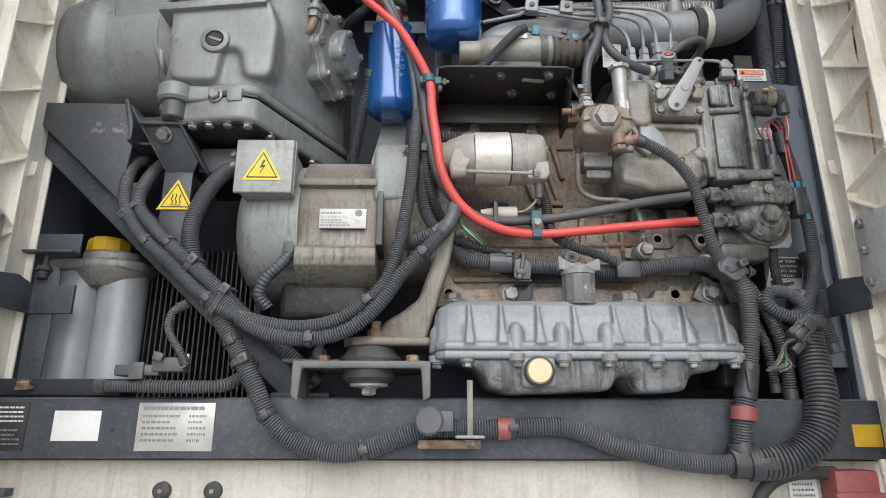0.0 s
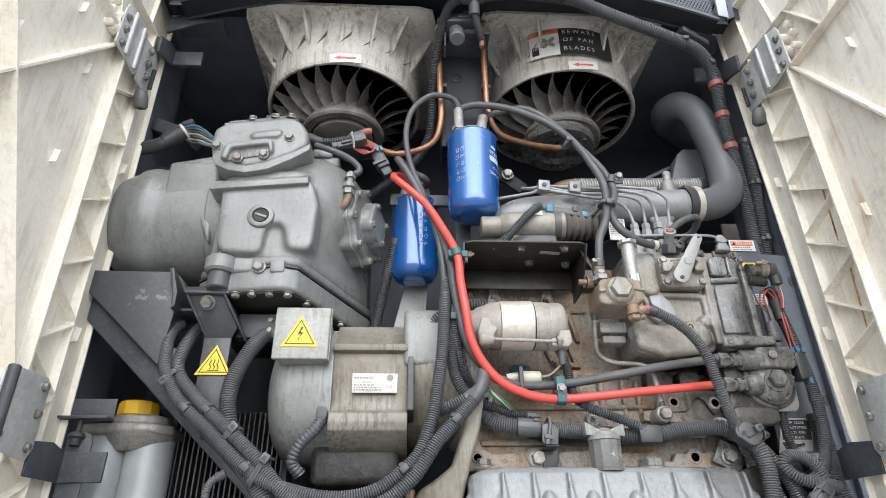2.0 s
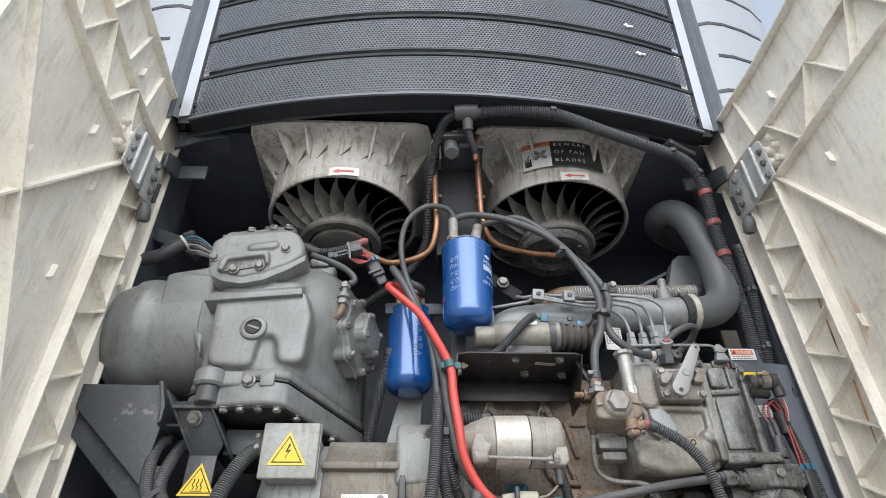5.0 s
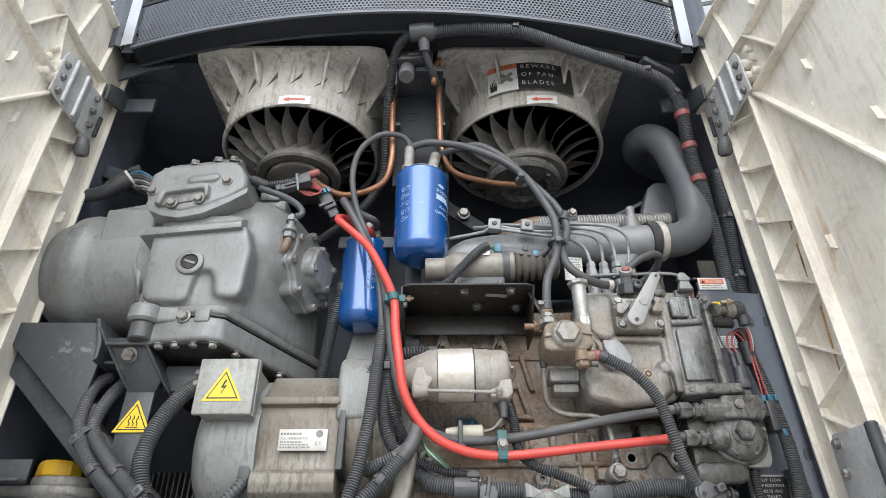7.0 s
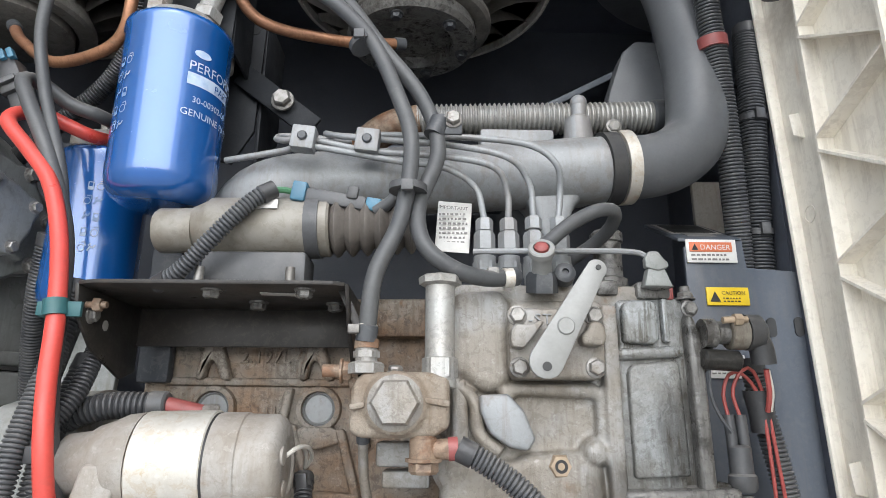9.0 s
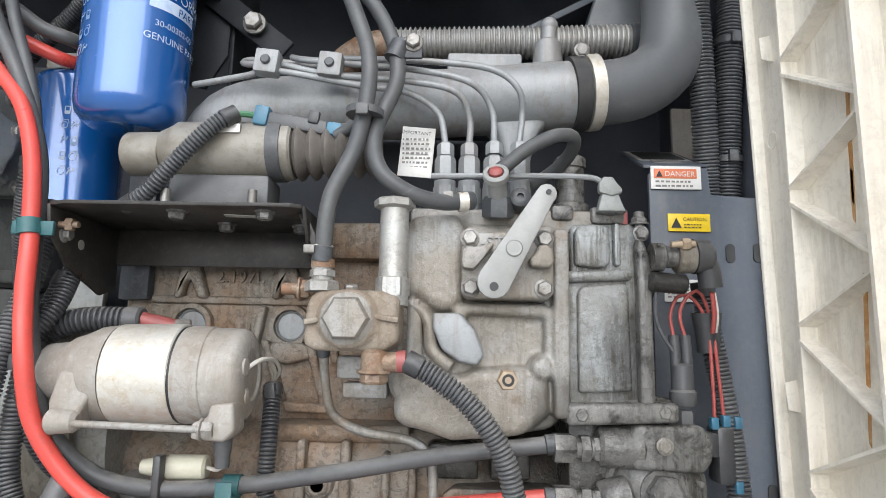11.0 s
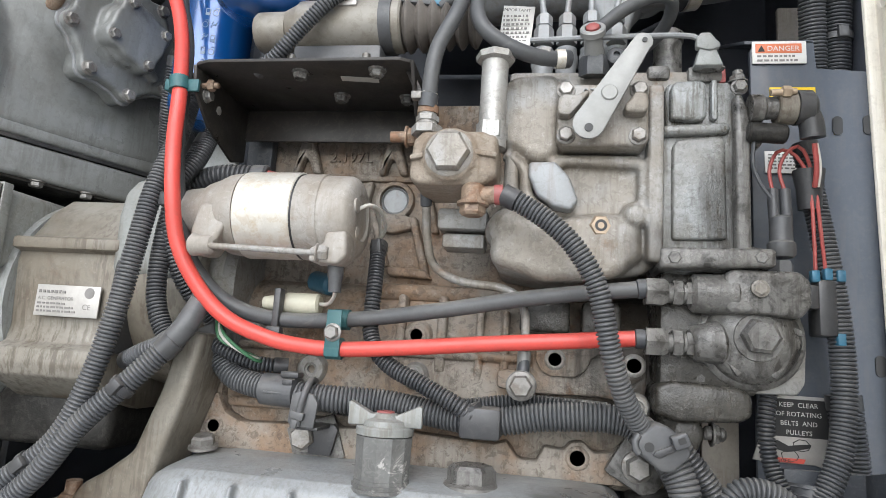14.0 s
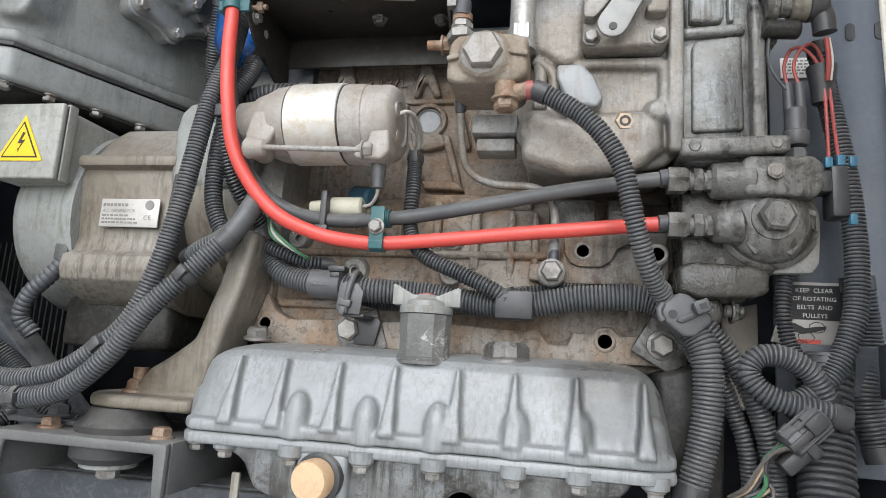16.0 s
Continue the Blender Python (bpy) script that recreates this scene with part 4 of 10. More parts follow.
def cowl_corner(sx):
    line = [(0.644, 0.905), (0.655, 0.880), (0.68, 0.874), (0.72, 0.878), (0.78, 0.895), (0.84, 0.92), (0.89, 0.955), (0.925, 1.0), (0.945, 1.06), (0.955, 1.14), (0.96, 1.3), (0.96, 1.52)]
    ob = thing("cowl_left" if sx < 0 else "cowl_right", (sx * 0.8, 1.0, 2.80), "silver-grey rounded cowl corner with dark louvre slots", "cowl", kind="structure")
    sh = Shape()
    cols = []
    for i in range(13):
        z = 2.80 + i * 0.1
        lean = -0.12 * (z - 2.8)
        cols.append([sh.bm.verts.new((sx * x, y + lean, z)) for x, y in line])
    for c0, c1 in zip(cols, cols[1:]):
        for k in range(len(line) - 1):
            sh.bm.faces.new((c0[k], c0[k + 1], c1[k + 1], c1[k]))
    bmesh.ops.recalc_face_normals(sh.bm, faces=sh.bm.faces)
    part("shell", sh, M["cowl"], ob)
    post = Shape()
    prev = None
    for i in range(13):
        z = 2.80 + i * 0.1
        lean = -0.12 * (z - 2.8)
        ring = [post.bm.verts.new((sx * x, y + lean, z)) for x, y in ((0.600, 0.90), (0.602, 0.862), (0.612, 0.854), (0.632, 0.862), (0.644, 0.885), (0.644, 0.92))]
        if prev:
            for k in range(len(ring) - 1):
                post.bm.faces.new((prev[k], prev[k + 1], ring[k + 1], ring[k]))
        prev = ring
    bmesh.ops.recalc_face_normals(post.bm, faces=post.bm.faces)
    part("inner_post", post, M["panel_blue"], ob)
    for i in range(8):
        z = 2.94 + i * 0.118
        lean = -0.12 * (z - 2.8) - 0.0015
        s2 = Shape()
        prev = None
        for x, y in line[1 + i % 2:6 + (i // 3)]:
            ring = [s2.bm.verts.new(p) for p in ((sx * x, y + lean, z), (sx * x, y + lean, z + 0.012), (sx * x, y + lean + 0.006, z + 0.012), (sx * x, y + lean + 0.006, z))]
            if prev:
                for k in range(4):
                    s2.bm.faces.new((prev[k], prev[(k + 1) % 4], ring[(k + 1) % 4], ring[k]))
            prev = ring
        bmesh.ops.recalc_face_normals(s2.bm, faces=s2.bm.faces)
        part("louvre_slot", s2, M["ink"], ob)
    return ob


cowl_corner(-1)
cowl_corner(1)
solo("cowl_roof", Shape().span(-0.96, 0.96, 0.86, 1.52, 3.98, 4.0, 0.004).span(-0.62, 0.62, 0.80, 0.82, 3.5, 4.0), M["cowl"], "silver-grey top of the refrigeration unit", "roof", kind="structure")
ml = thing("marker_lamp_arm", (1.0, 1.1, 3.55), "thin grey arm with a small lamp on the cowl corner", "lamp")
part("arm", Shape().tube([(0.94, 1.12, 3.62), (1.0, 1.12, 3.64), (1.09, 1.12, 3.64)], 0.004, 8), M["plastic_grey"], ml)
part("head", Shape().box((1.0, 1.12, 3.62), (0.04, 0.03, 0.025), 0.006), M["plastic_grey"], ml)
# fixed side skins of the unit below the cowl
for sx in (-1, 1):
    solo("side_skin", Shape().span(sx * 0.95, sx * 0.965, 0.96, 1.52, 1.16, 2.80, 0.004).span(sx * 0.70, sx * 0.965, 0.975, 0.985, 1.16, 2.80), M["cowl"], "silver-grey side skin of the unit", "side panel", kind="structure")

# ---- compressor ----
comp = thing("compressor", (-0.33, 1.0, 2.135), "grey painted cast refrigeration compressor with bolted covers", "compressor")
base = [(-0.412, 0.885), (-0.40, 0.868), (-0.298, 0.852), (-0.272, 0.862), (-0.165, 1.09), (-0.165, 1.22), (-0.45, 1.22), (-0.45, 0.92)]
inner = [(-0.436, 0.915), (-0.425, 0.876), (-0.405, 0.865), (-0.285, 0.862), (-0.264, 0.874), (-0.19, 1.03), (-0.172, 1.08), (-0.172, 1.20), (-0.44, 1.20)]
part("bottom_cover", Shape().prism(base, 2.137, 2.176, "xy", 0.006, 3), M["comp_grey"], comp)
# Dark sheet under the cover: its shade and grime, put into colour.
part("cover_underside", Shape().prism([(-0.32 + (x + 0.32) * 0.94, 1.03 + (y - 1.03) * 0.94) for x, y in base], 2.1335, 2.1385, "xy", 0.001), M["grime_shade"], comp, "dark sheet for the shade and oil grime underneath")
part("gasket", Shape().prism([(x * 1.0, y) for x, y in base], 2.1765, 2.1805, "xy"), M["rubber"], comp)
part("body_flange", Shape().prism(base, 2.181, 2.198, "xy", 0.006, 3), M["comp_grey"], comp)
fp = Shape().prism([(-0.418, 2.325), (-0.411, 2.214), (-0.402, 2.202), (-0.345, 2.199), (-0.335, 2.206), (-0.332, 2.250), (-0.324, 2.258), (-0.309, 2.256), (-0.302, 2.246), (-0.297, 2.216), (-0.288, 2.208), (-0.262, 2.207), (-0.252, 2.217), (-0.248, 2.30), (-0.262, 2.345), (-0.30, 2.35), (-0.40, 2.335)],
                   0.851, 0.915, "xz", 0.013, 5)
part("port_ring", Shape().lathe((-0.343, 0.853, 2.270), (0, -1, 0), [(0, 0.0235), (0.006, 0.022), (0.007, 0.0205), (0.007, 0.0145), (-0.004, 0.0135), (-0.004, 0)], 32), M["comp_grey"], comp)
# Near-black disc: the shade in the port's hole is its colour.
part("port_plug", Shape().lathe((-0.343, 0.8515, 2.270), (0, -1, 0), [(0, 0.0146), (0.0020, 0.0146), (0.0020, 0.0122), (0.0035, 0.0118), (0.0035, 0)], 24), M["grime_shade"], comp)
part("plug_slot", Shape().box((-0.343, 0.8475, 2.270), (0.021, 0.0025, 0.0045), 0.0008, rot=(0, 18, 0)), M["comp_grey"], comp)
# rounded barrel that carries the end cover
em = Matrix.Translation((-0.190, 0.986, 2.326)) @ Vector((1, -0.32, 0.0)).to_track_quat("Z", "Y").to_matrix().to_4x4()
# motor bell
bell = Shape().lathe((-0.655, 1.005, 2.322), (1, 0, 0), [(0, 0.0), (0.002, 0.055), (0.010, 0.082), (0.028, 0.100), (0.046, 0.108), (0.058, 0.112), (0.066, 0.1185), (0.082, 0.121), (0.096, 0.1195), (0.104, 0.1145), (0.125, 0.1135), (0.20, 0.1155), (0.204, 0.119), (0.25, 0.120)], 64)
part("motor_bell", bell, M["comp_grey"], comp)
part("bell_shoulder", Shape().prism([(-0.545, 2.405), (-0.55, 2.432), (-0.45, 2.455), (-0.435, 2.40)], 0.925, 1.10, "xz", 0.01, 3).prism([(-0.535, 2.33), (-0.535, 2.41), (-0.44, 2.41), (-0.44, 2.24), (-0.47, 2.30), (-0.47, 2.33)], 0.893, 1.0, "xz", 0.008, 3), M["comp_grey"], comp)
# head: arched casting over a sharp ledge, with a bolt pocket and a lid that leans back
part("ledge", Shape().prism([(0.842, 2.326), (0.842, 2.338), (0.866, 2.358), (0.90, 2.372), (1.06, 2.375), (1.06, 2.326)], -0.436, -0.268, "yz", 0.002).turned(pose(-0.35, 0, 2.336, 0, -6, 0) @ pose(0.35, 0, -2.336)), M["comp_grey"], comp)
dome_m = Matrix.Translation((-0.287, 0.992, 2.352)) @ Matrix.Diagonal((1.0, 1.0, 1.0, 1))
dome_sh = Shape().lathe((0, 0, -0.116), (0, 0, 1), [(0.116 * (1 - math.cos(math.pi * k / 16)), 0.116 * math.sin(math.pi * k / 16)) for k in range(17)], 40).turned(dome_m)
barrel_sh = Shape().lathe((0, 0, -0.17), (0, 0, 1), [(0, 0), (0, 0.118), (0.04, 0.128), (0.08, 0.130), (0.115, 0.125), (0.138, 0.115), (0.150, 0.100), (0.155, 0.09), (0.155, 0)], 48).turned(em)
casting("crankcase", [Shape().prism(inner, 2.19, 2.380, "xy", 0.016, 4, 0.97), fp, Shape().span(-0.332, -0.300, 0.868, 0.90, 2.205, 2.25, 0.004),
                      Shape().cyl((-0.243, 0.925, 2.352), (-0.226, 0.902, 2.352), 0.027, 0.024, 28, 0.004), barrel_sh, dome_sh], M["comp_grey"], comp, 0.003, 18)
rim = [(-0.446, 2.392), (-0.438, 2.377), (-0.415, 2.366), (-0.383, 2.361), (-0.345, 2.370), (-0.305, 2.392), (-0.274, 2.414), (-0.274, 2.428), (-0.30, 2.41), (-0.345, 2.388), (-0.383, 2.376), (-0.42, 2.384), (-0.442, 2.402)]
part("head_gasket_rim", Shape().prism(rim, 0.853, 1.06, "xz", 0.002), M["comp_grey"], comp)
dome = [(-0.447, 2.396), (-0.435, 2.382), (-0.385, 2.374), (-0.345, 2.384), (-0.305, 2.404), (-0.277, 2.425), (-0.279, 2.452), (-0.292, 2.478), (-0.314, 2.490), (-0.43, 2.474), (-0.452, 2.458), (-0.453, 2.42)]
part("pocket_floor", Shape().prism([(-0.417, 2.384), (-0.413, 2.407), (-0.349, 2.418), (-0.344, 2.400)], 0.850, 0.857, "xz", 0.002), M["oily_cast"], comp)
casting("cylinder_head", [Shape().prism(dome, 0.853, 1.06, "xz", 0.016, 4), Shape().prism([(-0.428, 2.386), (-0.424, 2.414), (-0.416, 2.420), (-0.350, 2.431), (-0.340, 2.426), (-0.337, 2.402), (-0.343, 2.398), (-0.348, 2.418), (-0.412, 2.407), (-0.417, 2.382)], 0.842, 0.862, "xz", 0.003, 3), Shape().prism([(-0.383, 2.441), (-0.379, 2.447), (-0.335, 2.456), (-0.326, 2.452), (-0.327, 2.443), (-0.335, 2.438), (-0.378, 2.433)], 0.848, 0.862, "xz", 0.005, 3)], M["comp_grey"], comp, 0.0022, 5)
part("head_lid", Shape().prism([(0.868, 2.470), (0.885, 2.508), (0.905, 2.526), (1.04, 2.53), (1.05, 2.46)], -0.442, -0.306, "yz", 0.010, 3).turned(pose(-0.38, 0.9, 2.48, 0, -8, 0) @ pose(0.38, -0.9, -2.48)), M["comp_grey"], comp)
part("lid_pad", Shape().span(-0.385, -0.335, 0.93, 0.99, 2.535, 2.556, 0.003), M["worn_steel"], comp)
for bx, by, bz, d in ((-0.440, 0.853, 2.417, (0, -1, 0)), (-0.313, 0.853, 2.440, (0, -1, 0)), (-0.399, 0.850, 2.389, (0, -1, 0)), (-0.354, 0.850, 2.398, (0, -1, 0)),
                      (-0.434, 0.872, 2.474, (0, -0.6, 1)), (-0.395, 0.888, 2.507, (0, -0.6, 1)), (-0.352, 0.888, 2.514, (0, -0.6, 1)), (-0.322, 0.884, 2.512, (0.1, -0.6, 1))):
    bolt(comp, (bx, by, bz), d, 0.0135)
part("red_cap", Shape().cyl((-0.440, 0.93, 2.50), (-0.445, 0.93, 2.528), 0.011, 0.009, bev=0.003), M["label_red"], comp, "faded red plastic cap")
part("rear_terminal_box", Shape().span(-0.30, -0.235, 0.97, 1.05, 2.43, 2.485, 0.006, 3).span(-0.29, -0.25, 0.965, 0.98, 2.48, 2.50, 0.004), M["comp_grey"], comp)
# bottom cover bolts on the flange
for bx, by in ((-0.372, 0.872), (-0.345, 0.868), (-0.316, 0.866), (-0.287, 0.868), (-0.262, 0.905), (-0.238, 0.952), (-0.214, 1.002), (-0.192, 1.055), (-0.395, 0.89)):
    bolt(comp, (bx, by + 0.004, 2.1375), (0, 0, -1), 0.0125)
bolt(comp, (-0.335, 0.8565, 2.176), (-0.1, -1, 0), 0.016)
part("cast_pad", Shape().box((-0.305, 0.856, 2.177), (0.024, 0.012, 0.024), 0.004), M["comp_grey"], comp)
# mounting foot
part("mount_foot", Shape().cyl((-0.400, 0.868, 2.168), (-0.400, 0.868, 2.196), 0.026, bev=0.004).span(-0.40, -0.345, 0.858, 0.91, 2.168, 2.196, 0.006, 3), M["comp_grey"], comp)
part("mount_stud", Shape().cyl((-0.400, 0.868, 2.19), (-0.400, 0.868, 2.222), 0.006).hexhead((-0.400, 0.868, 2.196), (0, 0, 1), 0.018, 0.011), M["bolt"], comp)
part("mount_bush", Shape().cyl((-0.400, 0.868, 2.140), (-0.400, 0.868, 2.168), 0.018, bev=0.002), M["plastic_grey"], comp)
# round end cover on the engine side
def lobed(r, d, n, turn, steps=72):
    """A round outline with n bolt lobes."""
    pts = []
    for k in range(steps):
        a = 2 * math.pi * k / steps
        q = r + d * max(0.0, math.cos(n * (a - math.radians(turn)))) ** 0.7
        pts.append((q * math.cos(a), q * math.sin(a)))
    return pts


part("cover_gasket", Shape().prism(lobed(0.0715, 0.010, 8, 10), 0.006, 0.010, "xy", 0.001).turned(em), M["manifold"], comp, "pale torn gasket edge")
casting("end_cover", [Shape().prism(lobed(0.0685, 0.010, 8, 10), -0.03, 0.020, "xy", 0.003).turned(em), Shape().prism(lobed(0.036, 0.008, 4, 25), 0.0, 0.044, "xy", 0.004).turned(em),
                      Shape().cyl((0, 0, 0), (0, 0, 0.034), 0.043, 0.039, 32, 0.004).turned(em), Shape().box((0, 0.025, 0.022), (0.012, 0.05, 0.018), 0.003, (0, 0, 20)).turned(em), Shape().box((0.02, -0.025, 0.022), (0.012, 0.05, 0.018), 0.003, (0, 0, 60)).turned(em)], M["comp_grey"], comp, 0.0018, 3)
for k in range(8):
    a = math.radians(45 * k + 10)
    bolt(comp, em @ Vector((0.070 * math.cos(a), 0.070 * math.sin(a), 0.019)), em.to_3x3() @ Vector((0, 0, 1)), 0.0125)
for k in range(4):
    a = math.radians(90 * k + 25)
    bolt(comp, em @ Vector((0.036 * math.cos(a), 0.036 * math.sin(a), 0.043)), em.to_3x3() @ Vector((0, 0, 1)), 0.0105)
# oil line fitting
part("oil_fitting", Shape().cyl((-0.204, 0.906, 2.345), (-0.203, 0.906, 2.402), 0.0062).hexhead((-0.2035, 0.906, 2.388), (0, 0, 1), 0.018, 0.010, False).hexhead((-0.2045, 0.906, 2.352), (0, 0, 1), 0.020, 0.012, False).lathe((-0.2042, 0.906, 2.364), (0, 0, 1), [(0, 0.008), (0.002, 0.0125), (0.010, 0.0125), (0.013, 0.008)], 22), M["comp_grey"], comp)
part("oil_elbow", Shape().tube([(-0.2048, 0.906, 2.350), (-0.207, 0.907, 2.338), (-0.215, 0.910, 2.329), (-0.228, 0.915, 2.326)], 0.0078, 14), M["rust_bolt"], comp, "rusty brown elbow")

# ---- support frame: gusset, diagonal strut, bracket ----
gus = thing("gusset_plate", (-0.55, 0.92, 2.03), "worn dark grey triangular steel gusset plate", "bracket")
part("plate", Shape().prism([(-0.640, 2.195), (-0.492, 2.194), (-0.478, 2.15), (-0.490, 2.028), (-0.640, 2.165)], 0.916, 0.922, "xz", 0.0015), M["flaked_steel"], gus)
part("flange", Shape().prism([(-0.497, 2.194), (-0.49, 2.194), (-0.476, 2.15), (-0.476, 2.125), (-0.482, 2.12), (-0.484, 2.15)], 0.90, 0.99, "xz", 0.001).span(-0.478, -0.445, 0.925, 0.99, 2.125, 2.13, 0.001), M["worn_steel"], gus)
strut = thing("diagonal_strut", (-0.4, 0.94, 1.73), "dark painted square steel strut running down to the sill", "strut")
a, b = Vector((-0.66, 0.955, 2.175)), Vector((-0.185, 0.955, 1.735))
mid, L = (a + b) / 2, (b - a).length
part("tube", Shape().box((0, 0, 0), (L, 0.045, 0.052), 0.004).turned(Matrix.Translation(mid) @ pose(0, 0, 0, 0, math.degrees(math.atan2(a.z - b.z, b.x - a.x)), 0)), M["dark_steel"], strut)
part("foot_plate", Shape().span(-0.235, -0.15, 0.93, 0.98, 1.730, 1.738, 0.002), M["dark_steel"], strut)
brk = thing("compressor_bracket", (-0.41, 0.92, 1.98), "dark grey folded steel bracket under the compressor", "bracket")
lean_back = Matrix(((1, 0, 0, 0), (0, 1, -0.62, 0.62 * 2.075), (0, 0, 1, 0), (0, 0, 0, 1)))
lean_side = Matrix(((1, 0, -0.50, 0.50 * 2.096), (0, 1, 0, 0), (0, 0, 1, 0), (0, 0, 0, 1)))
part("web", Shape().prism([(-0.460, 2.146), (-0.398, 2.148), (-0.370, 2.090), (-0.380, 2.074), (-0.422, 2.074), (-0.429, 2.096)], 0.916, 0.921, "xz", 0.001).turned(lean_back), M["worn_steel"], brk)
part("hanger", Shape().span(-0.424, -0.380, 0.9165, 0.9215, 1.95, 2.078, 0.001), M["worn_steel"], brk)
for x0, zt in ((-0.433, 2.160), (-0.372, 2.150)):
    part("cheek", Shape().prism([(0.858, zt), (0.945, zt), (0.945, 2.085), (0.925, 2.070), (0.905, 2.085)], x0, x0 + 0.005, "yz", 0.0015).turned(lean_side), M["worn_steel"], brk)
part("seat", Shape().span(-0.452, -0.380, 0.868, 0.945, 2.134, 2.1395, 0.001), M["worn_steel"], brk)
part("rear_arm", Shape().span(-0.376, -0.295, 0.928, 0.955, 2.080, 2.122, 0.002), M["worn_steel"], brk)
for bz in (2.092, 2.110):
    bolt(brk, (-0.322, 0.928, bz), (0, -1, 0), 0.009, None, M["bolt"])
bolt(brk, (-0.417, 0.884, 2.124), (0, -1, -0.5), 0.018, None, M["bolt"])

# ---- generator with switch box ----
gen = thing("generator", (-0.17, 1.03, 1.89), "stained ribbed aluminium generator with a grey end bell", "generator")
prof = [(0.928, 1.975), (0.922, 2.040), (0.924, 2.052), (0.912, 2.054), (0.912, 2.066), (0.936, 2.070), (0.958, 2.100), (0.985, 2.122), (1.09, 2.122), (1.14, 2.06), (1.14, 1.95), (1.08, 1.893),
        (0.985, 1.893), (0.950, 1.902), (0.912, 1.925), (0.908, 1.938), (0.910, 1.952), (0.924, 1.958)]
part("stator", Shape().prism(prof, -0.212, -0.088, "yz", 0.0025, 2), M["gen"], gen)
part("end_bell", Shape().lathe((-0.325, 1.03, 2.005), (1, 0, 0), [(0, 0.0), (0.004, 0.06), (0.012, 0.085), (0.028, 0.107), (0.045, 0.116), (0.115, 0.118)], 48), M["gen_bell"], gen)
part("drive_flange", Shape().lathe((-0.093, 1.035, 2.035), (1, 0, 0), [(0, 0.108), (0.006, 0.116), (0.05, 0.120), (0.056, 0.114), (0.09, 0.112), (0.094, 0.108)], 48), M["gen"], gen)
part("flange_lobe", Shape().prism([(0.914, 2.030), (0.912, 2.092), (0.918, 2.118), (0.934, 2.136), (0.96, 2.142), (1.06, 2.142), (1.06, 2.03)], -0.096, -0.014, "yz", 0.009, 4), M["gen_bell"], gen)
part("dark_band", Shape().prism([(0.905, 1.955), (0.914, 2.050), (0.93, 2.06), (1.0, 2.06), (1.0, 1.94)], -0.089, -0.078, "yz", 0.002), M["plastic_black"], gen, "black plastic vent band")
part("lower_casing", Shape().span(-0.24, -0.10, 0.955, 1.10, 1.85, 1.91, 0.012, 3), M["grime_shade"], gen)
part("side_clamp", Shape().span(-0.232, -0.214, 0.92, 0.95, 1.945, 1.985, 0.003).span(-0.238, -0.21, 0.925, 0.935, 1.958, 1.965, 0.001), M["plastic_grey"], gen)
part("earth_strap", Shape().tube([(-0.222, 0.928, 1.945), (-0.234, 0.92, 1.925), (-0.252, 0.918, 1.905), (-0.262, 0.922, 1.88), (-0.25, 0.93, 1.862)], 0.009, 10, ring=0.0012, pitch=0.006), M["worn_steel"], gen, "braided flat earth strap")
# rating plate
pl = thing("rating_plate", (-0.14, 0.918, 1.985), "white printed rating plate on the generator", "label")
part("sheet", Shape().span(-0.178, -0.105, 0.9185, 0.9205, 1.985, 2.017, 0.0005), M["label_silver"], pl)
bars(pl, -0.175, -0.142, 2.007, 2.013, 0.9182, 1, M["print_grey"], 0.9, 0.5, 11)
letters(pl, "A.C. GENERATOR", (-0.175, 0.9180, 2.0015), 0.0052, M["print_grey"])
bars(pl, -0.175, -0.13, 1.988, 2.000, 0.9182, 3, M["print_grey"], 0.7, 0.5, 12)
letters(pl, "CE", (-0.123, 0.9180, 1.993), 0.008, M["print_grey"])
part("logo_oval", Shape().lathe((-0.117, 0.9188, 2.010), (0, -1, 0), [(0, 0.0058), (0.0008, 0.0055), (0.0008, 0)], 20), M["print_grey"], pl)

hv = thing("switch_box", (-0.262, 0.93, 2.03), "galvanised switch box with a yellow high-voltage sticker", "electrical box")
part("body", Shape().prism([(-0.300, 2.036), (-0.302, 2.112), (-0.297, 2.117), (-0.225, 2.116), (-0.220, 2.110), (-0.219, 2.036), (-0.225, 2.030), (-0.294, 2.030)], 0.889, 1.0, "xz", 0.003, 3), M["hv_box"], hv)
part("lid", Shape().span(-0.305, -0.216, 0.885, 0.893, 2.030, 2.118, 0.003, 3), M["hv_box"], hv)
part("lid_lip", Shape().span(-0.306, -0.215, 0.893, 0.905, 2.116, 2.119, 0.001).span(-0.217, -0.2145, 0.893, 0.905, 2.03, 2.118, 0.001), M["hv_box"], hv)


